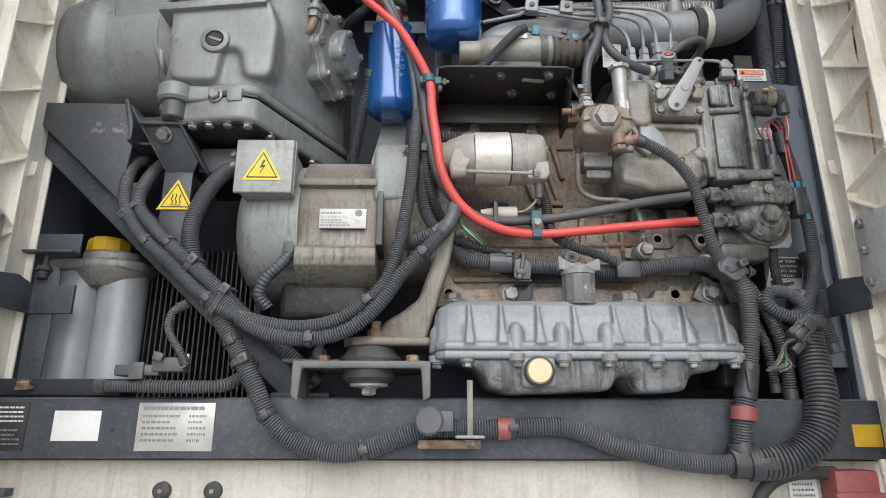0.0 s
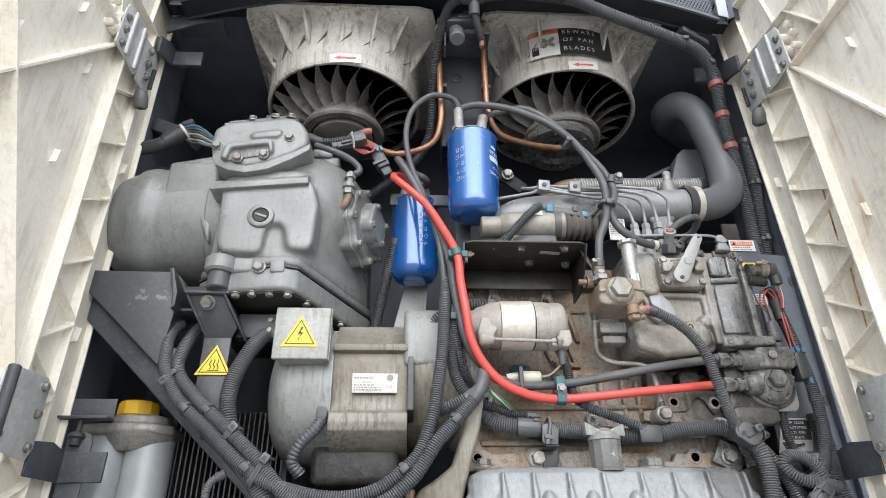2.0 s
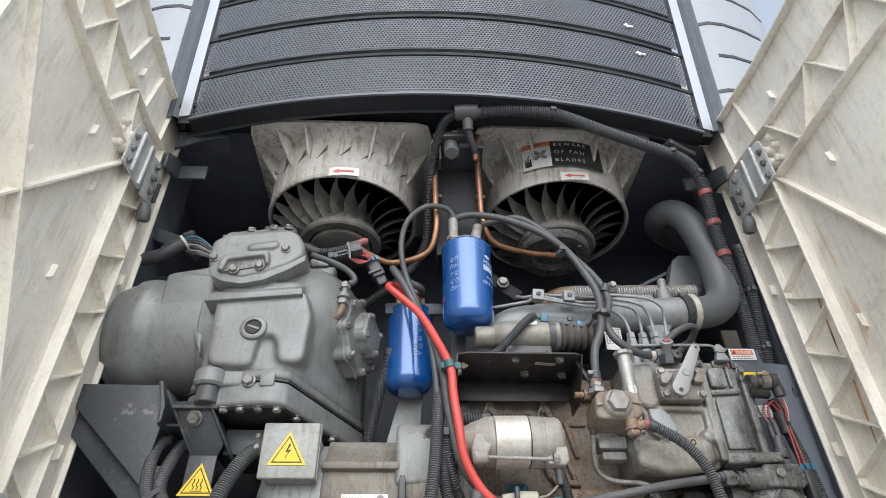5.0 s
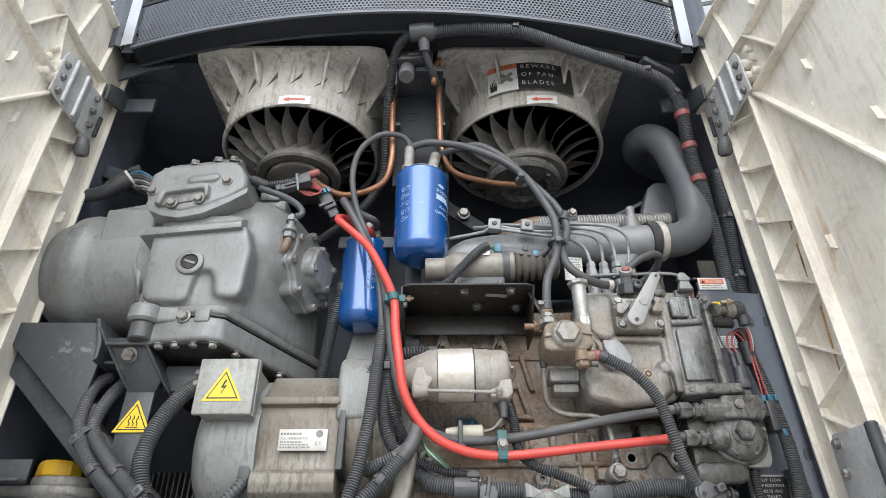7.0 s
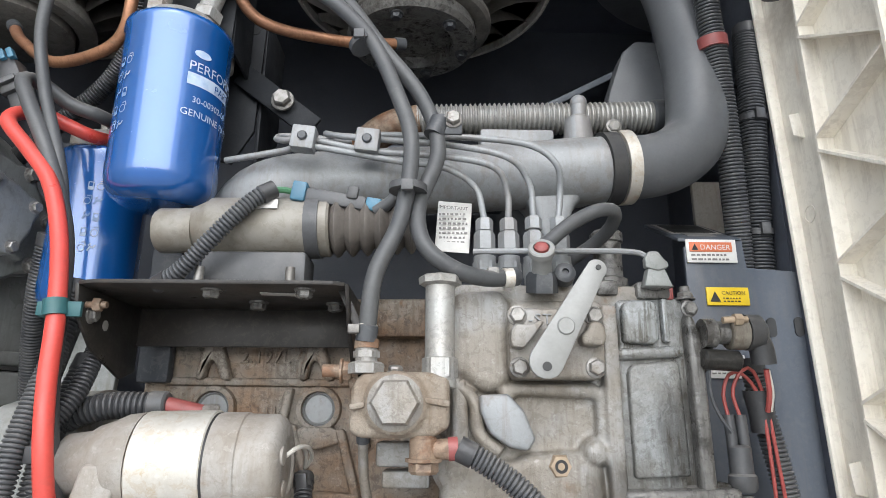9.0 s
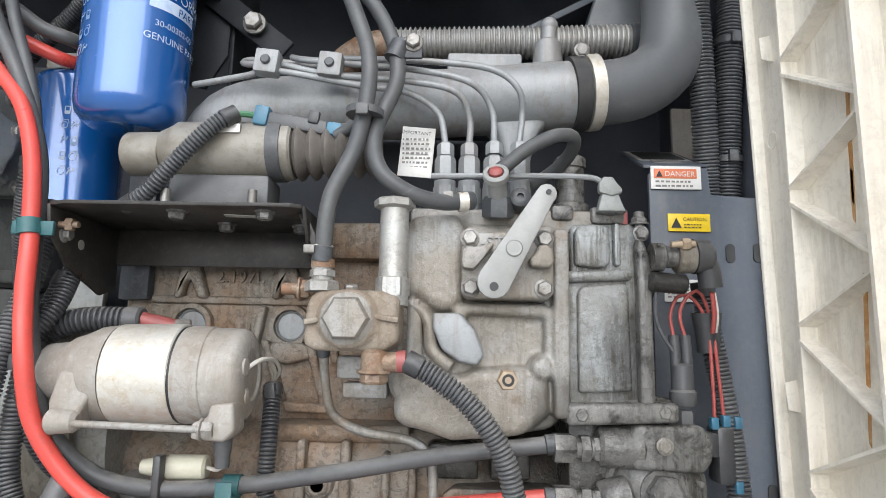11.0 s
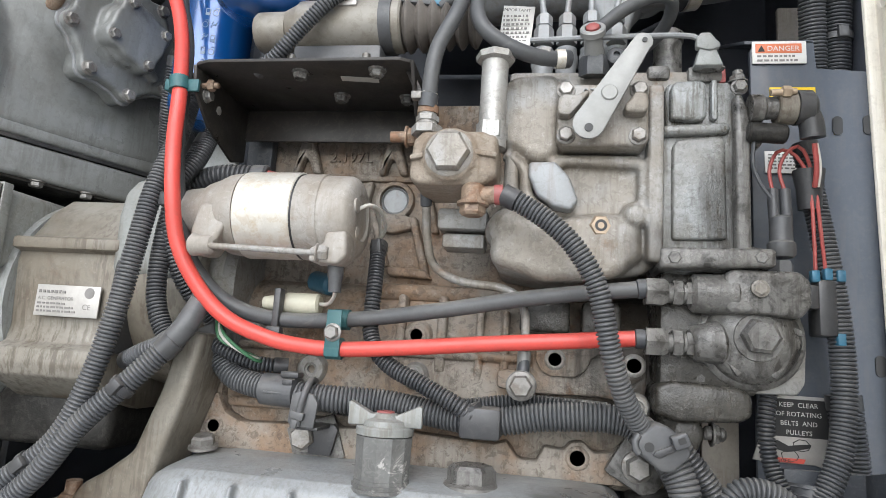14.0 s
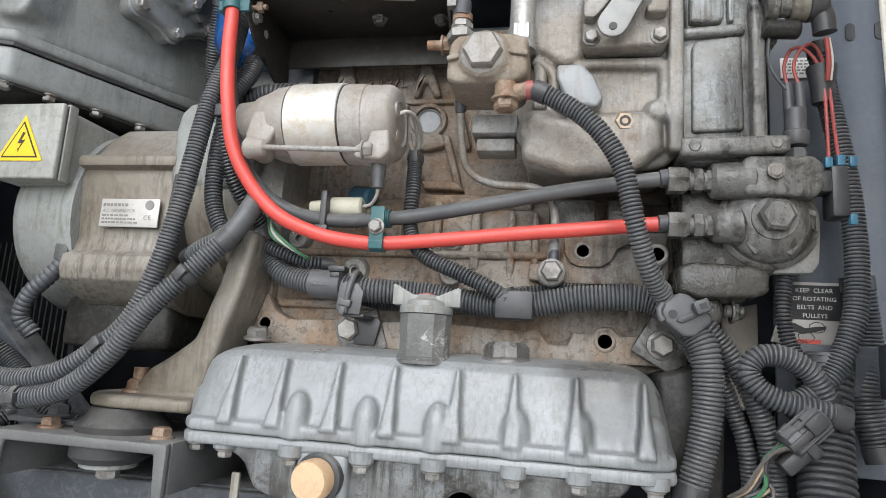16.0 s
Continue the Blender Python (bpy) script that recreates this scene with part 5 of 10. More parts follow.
def triangle(name, cx, z0, w, h, y, label, tilt=0.0, glyph="bolt"):
    ob = thing(name, (cx, y, z0), label, "sticker")
    m = pose(cx, y, z0, 0, tilt, 0)

    def tri(k, d):
        c = h / 3
        return Shape().prism([(-w / 2 * k, c - c * k), (w / 2 * k, c - c * k), (0, c + (h - c) * k)], -d, 0.0002, "xz", 0.0).turned(m)
    part("yellow_field", tri(1.0, 0.0008), M["label_yellow"], ob)
    part("black_border", tri(0.80, 0.0011), M["ink"], ob)
    part("yellow_centre", tri(0.70, 0.0014), M["label_yellow"], ob)
    if glyph == "bolt":
        g = Shape().prism([(0.001, 0.62 * h), (0.004, 0.60 * h), (0.0, 0.44 * h), (0.005, 0.45 * h), (-0.001, 0.26 * h), (-0.0018, 0.18 * h), (-0.003, 0.27 * h), (-0.0015, 0.27 * h), (0.001, 0.38 * h), (-0.004, 0.37 * h)], -0.0018, 0, "xz")
    else:
        g = Shape()
        for dx in (-0.006, 0.0, 0.006):
            g.tube([(dx, -0.0017, 0.18 * h), (dx + 0.0015, -0.0017, 0.25 * h), (dx - 0.0012, -0.0017, 0.34 * h), (dx + 0.0012, -0.0017, 0.43 * h), (dx, -0.0017, 0.5 * h)], 0.0008, 6, 0.002)
        g.span(-0.009, 0.009, -0.0018, 0, 0.125 * h, 0.15 * h)
    part("symbol", g.turned(m), M["ink"], ob)
    return ob


triangle("voltage_sticker", -0.262, 2.050, 0.060, 0.053, 0.8845, "yellow triangular high-voltage sticker")
triangle("heat_sticker", -0.400, 2.012, 0.058, 0.050, 0.9145, "yellow triangular hot-surface sticker", 0, "heat")

# ---- receiver tanks behind the diagonal strut ----
tk = thing("filter_tanks", (-0.55, 1.0, 1.74), "pale grey twin canister set with a cast top and yellow cap", "tank")
for cx, cr in ((-0.588, 0.036), (-0.518, 0.038)):
    part("canister", Shape().lathe((cx, 1.03, 1.755), (0, 0, 1), [(0, cr - 0.008), (0.006, cr), (0.18, cr), (0.19, cr - 0.003)], 36), M["tank"], tk)
part("cast_top", Shape().prism([(-0.63, 0.990), (-0.61, 0.978), (-0.535, 0.970), (-0.495, 0.978), (-0.474, 1.000), (-0.475, 1.07), (-0.63, 1.07)], 1.934, 1.950, "xy", 0.006, 3).prism([(-0.575, 0.990), (-0.545, 0.978), (-0.505, 0.984), (-0.488, 1.005), (-0.49, 1.06), (-0.57, 1.06)], 1.948, 1.966, "xy", 0.006, 3).lathe((-0.535, 1.03, 1.936), (0, 0, -1), [(0, 0.06), (0.012, 0.052), (0.026, 0.038)], 32), M["cast"], tk, "grime-greyed cast top")
part("yellow_cap", Shape().lathe((-0.543, 1.012, 1.964), (0, 0, 1), [(0, 0.031), (0.002, 0.034), (0.020, 0.033), (0.025, 0.030), (0.026, 0)], 10), M["yellow"], tk, "dirty yellow ten-sided plastic cap", smooth=15)
part("cap_shade_plate", Shape().span(-0.545, -0.49, 1.045, 1.05, 1.955, 1.990, 0.002), M["grime_shade"], tk)
part("angle_bracket", Shape().span(-0.650, -0.552, 0.945, 0.949, 1.950, 1.981, 0.0015).span(-0.652, -0.552, 0.925, 0.949, 1.946, 1.950, 0.001), M["dark_steel"], tk, "dark folded angle over the canisters")
part("strap_bracket", Shape().prism([(-0.610, 1.735), (-0.612, 1.915), (-0.606, 1.925), (-0.588, 1.928), (-0.577, 1.924), (-0.573, 1.914), (-0.577, 1.735)], 0.940, 0.944, "xz", 0.0012), M["dark_steel"], tk)
part("rubber_stud", Shape().lathe((-0.5975, 0.938, 1.925), (0, -0.1, -1), [(0, 0.0105), (0.004, 0.0125), (0.007, 0.0125), (0.009, 0.0085), (0.019, 0.0075), (0.020, 0)], 20).cyl((-0.5975, 0.938, 1.925), (-0.5975, 0.94, 1.950), 0.004), M["rubber"], tk)
bolt(tk, (-0.573, 0.905, 1.742), (0, -0.3, 1), 0.018, None, M["rust_bolt"])
solo("rail_ledge", Shape().span(-0.66, -0.44, 0.905, 0.96, 1.731, 1.755, 0.003), M["black_bay"], "black ledge along the sill under the canisters", "ledge")
rad = thing("radiator_core", (-0.39, 1.06, 1.70), "black finned radiator core", "radiator")
part("frame", Shape().span(-0.505, -0.495, 1.04, 1.10, 1.70, 1.985, 0.002).span(-0.30, -0.29, 1.04, 1.10, 1.70, 1.985, 0.002).span(-0.50, -0.29, 1.075, 1.08, 1.70, 1.985), M["black_bay"], rad)
for k in range(22):
    x = -0.490 + k * 0.0089
    part("fin", Shape().span(x, x + 0.0026, 1.045, 1.075, 1.70, 1.983), M["fins"], rad)

# ---- engine block ----
eng = thing("engine_block", (0.2, 1.05, 1.87), "grey and rust-stained cast iron diesel engine block", "engine")
part("block", Shape().span(0.0, 0.465, 1.002, 1.20, 2.02, 2.24, 0.006), M["rusty_cast"], eng)
part("crank_wall", Shape().prism([(0.962, 1.86), (0.956, 1.945), (0.966, 1.985), (0.972, 2.015), (0.985, 2.035), (1.01, 2.045), (1.19, 2.045), (1.19, 1.86)], 0.0, 0.455, "yz", 0.006, 3), M["rusty_cast"], eng)
part("mid_ledge", Shape().prism([(0.976, 2.026), (0.972, 2.034), (0.976, 2.042), (1.01, 2.046), (1.01, 2.02)], 0.168, 0.30, "yz", 0.003, 3), M["rusty_cast"], eng)
part("upper_deck", Shape().prism([(0.01, 2.205), (0.01, 2.24), (0.31, 2.245), (0.31, 2.205)], 0.985, 1.01, "xz", 0.005), M["rusty_cast"], eng)
part("mid_band", Shape().prism([(0.02, 2.158), (0.02, 2.166), (0.245, 2.165), (0.245, 2.157)], 0.996, 1.01, "xz", 0.003), M["rusty_cast"], eng)
for x0 in (0.054, 0.154):
    part("cast_arch", Shape().prism([(x0, 2.163), (x0 + 0.009, 2.206), (x0 + 0.021, 2.206), (x0 + 0.035, 2.163), (x0 + 0.025, 2.163), (x0 + 0.019, 2.178), (x0 + 0.015, 2.184), (x0 + 0.011, 2.178), (x0 + 0.008, 2.163)], 0.988, 1.006, "xz", 0.004, 3), M["rusty_cast"], eng)
for x0, z0, x1, z1, x2, w in ((0.150, 2.122, 0.170, 2.062, 0.0, 0.008), (0.196, 2.118, 0.214, 2.056, 0.0, 0.009), (0.146, 2.156, 0.136, 2.10, 0.0, 0.008), (0.206, 2.165, 0.222, 2.10, 0.0, 0.009)):
    part("cast_rib", Shape().prism([(x0 - w / 2, z0), (x0 + w / 2, z0), (x1 + w / 2, z1), (x1 - w / 2, z1)], 0.990, 1.006, "xz", 0.003, 3), M["rusty_cast"], eng)
part("plug_saddle", Shape().prism([(0.148, 2.112), (0.160, 2.120), (0.188, 2.120), (0.200, 2.112), (0.196, 2.104), (0.174, 2.098), (0.153, 2.104)], 0.992, 1.006, "xz", 0.003, 3), M["rusty_cast"], eng)
part("lower_band", Shape().prism([(0.175, 2.052), (0.172, 2.062), (0.215, 2.060), (0.222, 2.050)], 0.988, 1.006, "xz", 0.003, 3), M["rusty_cast"], eng)
for cx in (0.072, 0.174):
    part("core_ring", Shape().lathe((cx, 1.003, 2.1365), (0, -1, 0), [(0, 0.0225), (0.008, 0.021), (0.009, 0.0185), (0.009, 0.0165), (0.001, 0.016)], 36), M["rusty_cast"], eng)
    part("core_plug", Shape().lathe((cx, 1.0035, 2.1365), (0, -1, 0), [(0, 0.0162), (0.004, 0.016), (0.005, 0.0145), (0.003, 0.013), (0.003, 0)], 32), M["manifold"], eng)
letters(eng, "2.197L", (0.094, 1.001, 2.1805), 0.0165, M["rusty_cast"], depth=0.0025, name="cast_lettering", spacing=1.12)
letters(eng, "LL", (0.122, 1.001, 2.128), 0.015, M["rusty_cast"], depth=0.0025, name="cast_lettering")
# lower gasket face with scalloped edge and threaded bosses
fl = [(0.002, 1.868), (0.004, 1.902), (0.013, 1.920), (0.024, 1.921), (0.033, 1.903), (0.05, 1.895), (0.10, 1.897), (0.108, 1.905), (0.138, 1.905), (0.15, 1.897), (0.20, 1.90), (0.30, 1.895), (0.311, 1.899), (0.322, 1.884), (0.339, 1.883),
      (0.345, 1.897), (0.363, 1.895), (0.368, 1.902), (0.380, 1.904), (0.389, 1.895), (0.407, 1.897), (0.42, 1.91), (0.445, 1.905), (0.452, 1.885), (0.45, 1.868)]
part("sump_flange", Shape().prism(fl, 0.942, 0.966, "xz", 0.003), M["rusty_cast"], eng)
part("side_rib", Shape().prism([(0.012, 1.915), (0.010, 1.945), (0.018, 1.952), (0.026, 1.945), (0.026, 1.915)], 0.946, 0.966, "xz", 0.003), M["rusty_cast"], eng)
for z0, z1, d in ((1.908, 1.918, 0.950), (1.966, 1.974, 0.956)):
    part("long_rib", Shape().prism([(0.03, z0), (0.03, z1), (0.33, z1 + 0.004), (0.33, z0 + 0.003)], d, 0.972, "xz", 0.004, 3), M["rusty_cast"], eng)
for x0, x1, z0, z1 in ((0.195, 0.205, 1.975, 2.03), (0.236, 0.247, 1.955, 2.03), (0.275, 0.284, 1.945, 2.02), (0.30, 0.309, 1.95, 2.02), (0.16, 0.168, 1.99, 2.03)):
    part("cast_rib", Shape().prism([(x0, z0), (x1, z0), (x1 - 0.001, z1), (x0 + 0.001, z1)], 0.957, 0.985, "xz", 0.0035, 3), M["rusty_cast"], eng)
for bx, bz, by, r in ((0.010, 1.950, 0.962, 0.0135), (0.114, 1.950, 0.962, 0.0145), (0.219, 1.950, 0.962, 0.0125), (0.044, 1.985, 0.968, 0.012), (0.423, 1.938, 0.934, 0.011)):
    part("threaded_boss", Shape().lathe((bx, by, bz), (0, -1, 0), [(0, r + 0.002), (0.010, r), (0.012, r - 0.002), (0.012, 0.0065), (0.0105, 0.0058), (0.010, 0.004), (0.002, 0.004), (0.002, 0)], 24), M["cast"], eng)
for hx, hz, hy, r in ((0.0235, 1.889, 0.942, 0.0085), (0.375, 1.889, 0.942, 0.0095), (0.217, 1.990, 0.958, 0.0085)):
    part("hole_rim", Shape().lathe((hx, hy, hz), (0, -1, 0), [(0, r * 1.15), (0.0015, r * 1.0), (0.0018, r * 0.85), (0.0015, r * 0.72), (0.0, r * 0.7)], 24), M["rusty_cast"], eng)
    part("bolt_hole", Shape().lathe((hx, hy, hz), (0, -1, 0), [(0.0006, r * 0.7), (0.0006, 0)], 22), M["ink"], eng)
part("hole_boss", Shape().lathe((0.217, 0.975, 1.990), (0, -1, 0), [(0, 0.017), (0.012, 0.014), (0.014, 0.012), (0.014, 0.0085)], 22), M["rusty_cast"], eng)
# side gasket face behind the red hose, with its drilled plate and shallow panels
fl2 = [(0.336, 1.943), (0.30, 1.946), (0.30, 1.962), (0.332, 1.966), (0.334, 1.984), (0.345, 1.993), (0.40, 1.995), (0.432, 1.995), (0.434, 1.955), (0.427, 1.930), (0.415, 1.930), (0.405, 1.942), (0.390, 1.944)]
part("side_flange", Shape().prism(fl2, 0.938, 0.97, "xz", 0.003), M["rusty_cast"], eng)
part("drilled_plate", Shape().prism([(0.333, 1.990), (0.335, 1.973), (0.340, 1.964), (0.348, 1.960), (0.370, 1.960), (0.379, 1.966), (0.385, 1.978), (0.396, 1.984), (0.406, 1.977), (0.410, 1.966), (0.418, 1.955), (0.428, 1.962), (0.432, 1.995), (0.34, 1.995)], 0.932, 0.94, "xz", 0.0015), M["rusty_cast"], eng)
for hx, hz, r in ((0.352, 1.975, 0.0088), (0.4215, 1.974, 0.0095)):
    part("hole_rim", Shape().lathe((hx, 0.932, hz), (0, -1, 0), [(0, r * 1.1), (0.0015, r * 0.95), (0.0018, r * 0.8), (0.0015, r * 0.68), (0.0, r * 0.66)], 24), M["cast"], eng)
    part("bolt_hole", Shape().lathe((hx, 0.932, hz), (0, -1, 0), [(0.0006, r * 0.7), (0.0006, 0)], 22), M["ink"], eng)
for x0, x1 in ((0.318, 0.365), (0.376, 0.412)):
    part("shallow_panel", Shape().prism([(x0, 2.000), (x0, 2.028), (x0 + 0.004, 2.032), (x1 - 0.004, 2.032), (x1, 2.028), (x1, 2.000)], 0.948, 0.975, "xz", 0.004, 3), M["oily_block"], eng)
part("lower_pipe_rib", Shape().tube([(0.30, 0.955, 1.925), (0.34, 0.945, 1.931), (0.40, 0.945, 1.930)], 0.010, 14), M["cast"], eng)
bolt(eng, (0.1195, 0.940, 1.887), (0, -1, 0), 0.021)
part("bolt_tab", Shape().box((0.130, 0.942, 1.882), (0.05, 0.005, 0.042), 0.003, (0, -20, 0)), M["oily_cast"], eng)
bolt(eng, (0.425, 0.930, 1.888), (0, -1, 0), 0.019)
part("bolt_tab", Shape().box((0.427, 0.935, 1.888), (0.046, 0.01, 0.040), 0.003, (0, 30, 0)), M["oily_cast"], eng)
bolt(eng, (0.030, 0.915, 1.872), (0, -0.2, 1), 0.019)
part("blue_fitting", Shape().cyl((0.095, 0.985, 2.042), (0.122, 0.97, 2.036), 0.011, bev=0.003), M["blue_clip"], eng, "dirty blue plastic fitting")
# front end casting behind the drive pump
part("timing_plate", Shape().prism([(0.44, 1.915), (0.44, 2.06), (0.53, 2.06), (0.53, 1.972), (0.518, 1.955), (0.470, 1.950), (0.455, 1.915)], 0.915, 0.99, "xz", 0.005), M["oily_block"], eng)
part("lower_lug", Shape().prism([(0.435, 1.935), (0.435, 1.958), (0.446, 1.964), (0.500, 1.962), (0.512, 1.956), (0.512, 1.938), (0.500, 1.933), (0.452, 1.930)], 0.903, 0.96, "xz", 0.005, 3), M["oily_block"], eng)
part("drain_lug", Shape().prism([(0.452, 1.905), (0.448, 1.932), (0.474, 1.934), (0.478, 1.918), (0.470, 1.904)], 0.915, 0.95, "xz", 0.005, 3), M["oily_block"], eng)
part("drain_stub", Shape().cyl((0.478, 0.925, 1.922), (0.496, 0.925, 1.921), 0.006, bev=0.002).hexhead((0.484, 0.925, 1.9215), (1, 0, 0), 0.015, 0.007), M["oily_cast"], eng)
# bell housing side with cast foot
part("bell_housing", Shape().lathe((-0.015, 1.05, 2.03), (1, 0, 0), [(0, 0.112), (0.035, 0.122), (0.045, 0.115)], 48), M["cast"], eng)
casting("foot_arm", [Shape().prism([(0.032, 1.978), (0.010, 1.978), (-0.002, 1.925), (-0.022, 1.868), (-0.048, 1.848), (-0.068, 1.836), (-0.080, 1.818), (-0.080, 1.806), (-0.010, 1.806), (-0.002, 1.835), (0.010, 1.880), (0.024, 1.925)], 0.884, 0.945, "xz", 0.005, 3),
                     Shape().prism([(-0.128, 0.892), (-0.115, 0.868), (-0.085, 0.858), (-0.004, 0.862), (-0.002, 0.955), (-0.10, 0.955), (-0.126, 0.93)], 1.798, 1.811, "xy", 0.004, 3)], M["gen"], eng, 0.0022, 4)
part("lower_front_casting", Shape().prism([(0.418, 1.745), (0.418, 1.862), (0.455, 1.872), (0.475, 1.85), (0.472, 1.75)], 0.905, 0.99, "xz", 0.006, 3), M["grime_shade"], eng)

# ---- oil pan with bolts ----
pan = thing("oil_pan", (0.2, 0.88, 1.735), "silver-grey ribbed cast oil pan with a bolted flange", "oil pan")
up = Shape()
prof_x = [(0.002, 0.45), (0.008, 0.72), (0.020, 0.88), (0.036, 0.97), (0.055, 1.0), (0.20, 1.0), (0.378, 1.0), (0.398, 0.95), (0.409, 0.80), (0.415, 0.55)]
secs = []
base_prof = [(0.955, 1.790), (0.838, 1.790), (0.840, 1.800), (0.844, 1.812), (0.852, 1.838), (0.860, 1.855), (0.868, 1.862), (0.885, 1.866), (0.915, 1.869), (0.955, 1.870)]
for x, k in prof_x:
    zc = 1.790
    secs.append([up.bm.verts.new((x + (0.13 * (1.870 - z) if x > 0.37 else 0.0), min(y + (1 - k) * 0.035, 0.955), zc + (z - zc) * (0.55 + 0.45 * k))) for y, z in base_prof])
n = len(base_prof)
for s0, s1 in zip(secs, secs[1:]):
    for k in range(n):
        up.bm.faces.new((s0[k], s1[k], s1[(k + 1) % n], s0[(k + 1) % n]))
up.bm.faces.new(secs[0])
up.bm.faces.new(secs[-1][::-1])
bmesh.ops.recalc_face_normals(up.bm, faces=up.bm.faces)
flange = [(-0.004, 0.90), (0.004, 0.846), (0.016, 0.833), (0.404, 0.833), (0.424, 0.846), (0.431, 0.90), (0.431, 0.958), (-0.004, 0.958)]
pan_forms = [up, Shape().prism(flange, 1.7895, 1.8005, "xy", 0.003)]
BOSSES = ((0.005, 0.868), (0.046, 0.846), (0.112, 0.837), (0.174, 0.837), (0.235, 0.836), (0.299, 0.838), (0.350, 0.840), (0.408, 0.846))
for x, y in BOSSES:
    pan_forms.append(Shape().lathe((x, y + 0.003, 1.788), (0, 0.10, 1), [(0, 0.0105), (0.012, 0.0108), (0.026, 0.0105), (0.034, 0.0085), (0.040, 0.004), (0.041, 0)], 20))
rib_m = Matrix(((1, 0, 0, 0), (0, 1, 0.36, -0.36 * 1.80), (0, 0, 1, 0), (0, 0, 0, 1)))
for x in (0.049, 0.093, 0.144, 0.194, 0.249, 0.297, 0.347, 0.400):
    pan_forms.append(Shape().prism([(x - 0.0070, 1.798), (x - 0.0042, 1.822), (x - 0.0018, 1.856), (x + 0.0018, 1.856), (x + 0.0042, 1.822), (x + 0.0070, 1.798)], 0.829, 0.856, "xz", 0.001).turned(rib_m))
casting("upper_shell", pan_forms, M["pan"], pan, 0.0020, 2)
part("flange_lower", Shape().prism(flange, 1.7785, 1.7890, "xy", 0.003), M["pan"], pan)
low = Shape().prism([(0.02, 1.783), (0.395, 1.783), (0.385, 1.765), (0.348, 1.760), (0.338, 1.737), (0.275, 1.735), (0.266, 1.757), (0.248, 1.757), (0.238, 1.738), (0.104, 1.733), (0.074, 1.742), (0.062, 1.766)], 0.845, 0.96, "xz", 0.009, 3)
part("lower_shell", low, M["pan_grimy"], pan, "oil-streaked lower half")
for x, y in BOSSES:
    part("bolt_pad", Shape().lathe((x, y, 1.7785), (0, 0, -1), [(-0.006, 0.0115), (0.003, 0.0105), (0.004, 0.009)], 18), M["pan"], pan)
    bolt(pan, (x, y, 1.7745), (0, 0, -1), 0.0115)
part("plug_boss", Shape().box((0.140, 0.845, 1.762), (0.046, 0.022, 0.042), 0.006, seg=3), M["pan"], pan)
part("plug_collar", Shape().lathe((0.1405, 0.838, 1.761), (-0.12, -1, 0), [(0, 0.0205), (0.008, 0.0205), (0.010, 0.018)], 28), M["plastic_black"], pan)
part("gold_cap", Shape().lathe((0.1405, 0.836, 1.761), (-0.12, -1, 0.0), [(0, 0.0165), (0.020, 0.0165), (0.0225, 0.0148), (0.0228, 0)], 36), M["brass"], pan, "matt gold drain cap")
part("filler_neck", Shape().lathe((0.2110, 0.882, 1.858), (0, 0, 1), [(0, 0.0265), (0.003, 0.0270), (0.0035, 0.0250), (0.006, 0.0255), (0.0065, 0.0240), (0.009, 0.0240), (0.0095, 0.0232), (0.044, 0.0242), (0.0445, 0.0225)], 12), M["flaked_neck"], pan, "dark filler neck with flaked pale facets", smooth=12)
part("neck_collar", Shape().lathe((0.2110, 0.882, 1.9025), (0, 0, 1), [(0, 0.0225), (0.0005, 0.0244), (0.006, 0.0246), (0.0075, 0.0235), (0.0075, 0)], 32), M["gen_bell"], pan)
part("filler_cap", Shape().prism([(-0.031, -0.0085), (-0.0315, 0.0105), (-0.029, 0.0108), (-0.012, 0.0015), (0.010, 0.001), (0.028, 0.0095), (0.031, 0.0092), (0.0315, -0.0085)], -0.0065, 0.0065, "xz", 0.0015).lathe((0, 0, 0), (0, 0, 1), [(-0.0085, 0.019), (-0.004, 0.0175), (-0.002, 0.012), (0.002, 0.0095), (0.0025, 0)], 24).turned(pose(0.2115, 0.880, 1.9185, 0, 0, 6)), M["gen_bell"], pan, "pale grey wing filler cap")
part("cap_dot", Shape().lathe((0.2105, 0.882, 1.919), (0, 0, 1), [(0, 0.0085), (0.003, 0.0075), (0.004, 0)], 18), M["faded_red"], pan, "faded pink dot on the cap")
part("hex_plug", Shape().hexhead((0.285, 0.900, 1.862), (0, 0, 1), 0.036, 0.020), M["oily_cast"], pan)

# ---- lower engine mount ----
mt = thing("engine_mount", (-0.09, 0.88, 1.73), "dark folded steel mount with a rubber buffer", "engine mount")
part("saddle", Shape().span(-0.182, -0.005, 0.838, 0.985, 1.768, 1.775, 0.002), M["mount_grey"], mt)
part("front_lip", Shape().prism([(-0.186, 1.775), (-0.186, 1.728), (-0.176, 1.722), (-0.173, 1.765), (-0.016, 1.765), (-0.013, 1.722), (-0.003, 1.728), (-0.003, 1.775)], 0.834, 0.842, "xz", 0.003), M["mount_grey"], mt)
for x0 in (-0.186, -0.009):
    part("side_lip", Shape().span(x0, x0 + 0.006, 0.843, 0.985, 1.73, 1.775, 0.001), M["mount_grey"], mt)
part("rubber_upper", Shape().lathe((-0.088, 0.890, 1.775), (0, 0, 1), [(0, 0.044), (0.006, 0.045), (0.014, 0.036), (0.0225, 0.032)], 32), M["rubber"], mt)
part("clamp_bolt", Shape().hexhead((-0.082, 0.895, 1.8115), (0, 0, 1), 0.022, 0.013).cyl((-0.082, 0.895, 1.82), (-0.082, 0.895, 1.836), 0.007), M["rust_bolt"], mt)
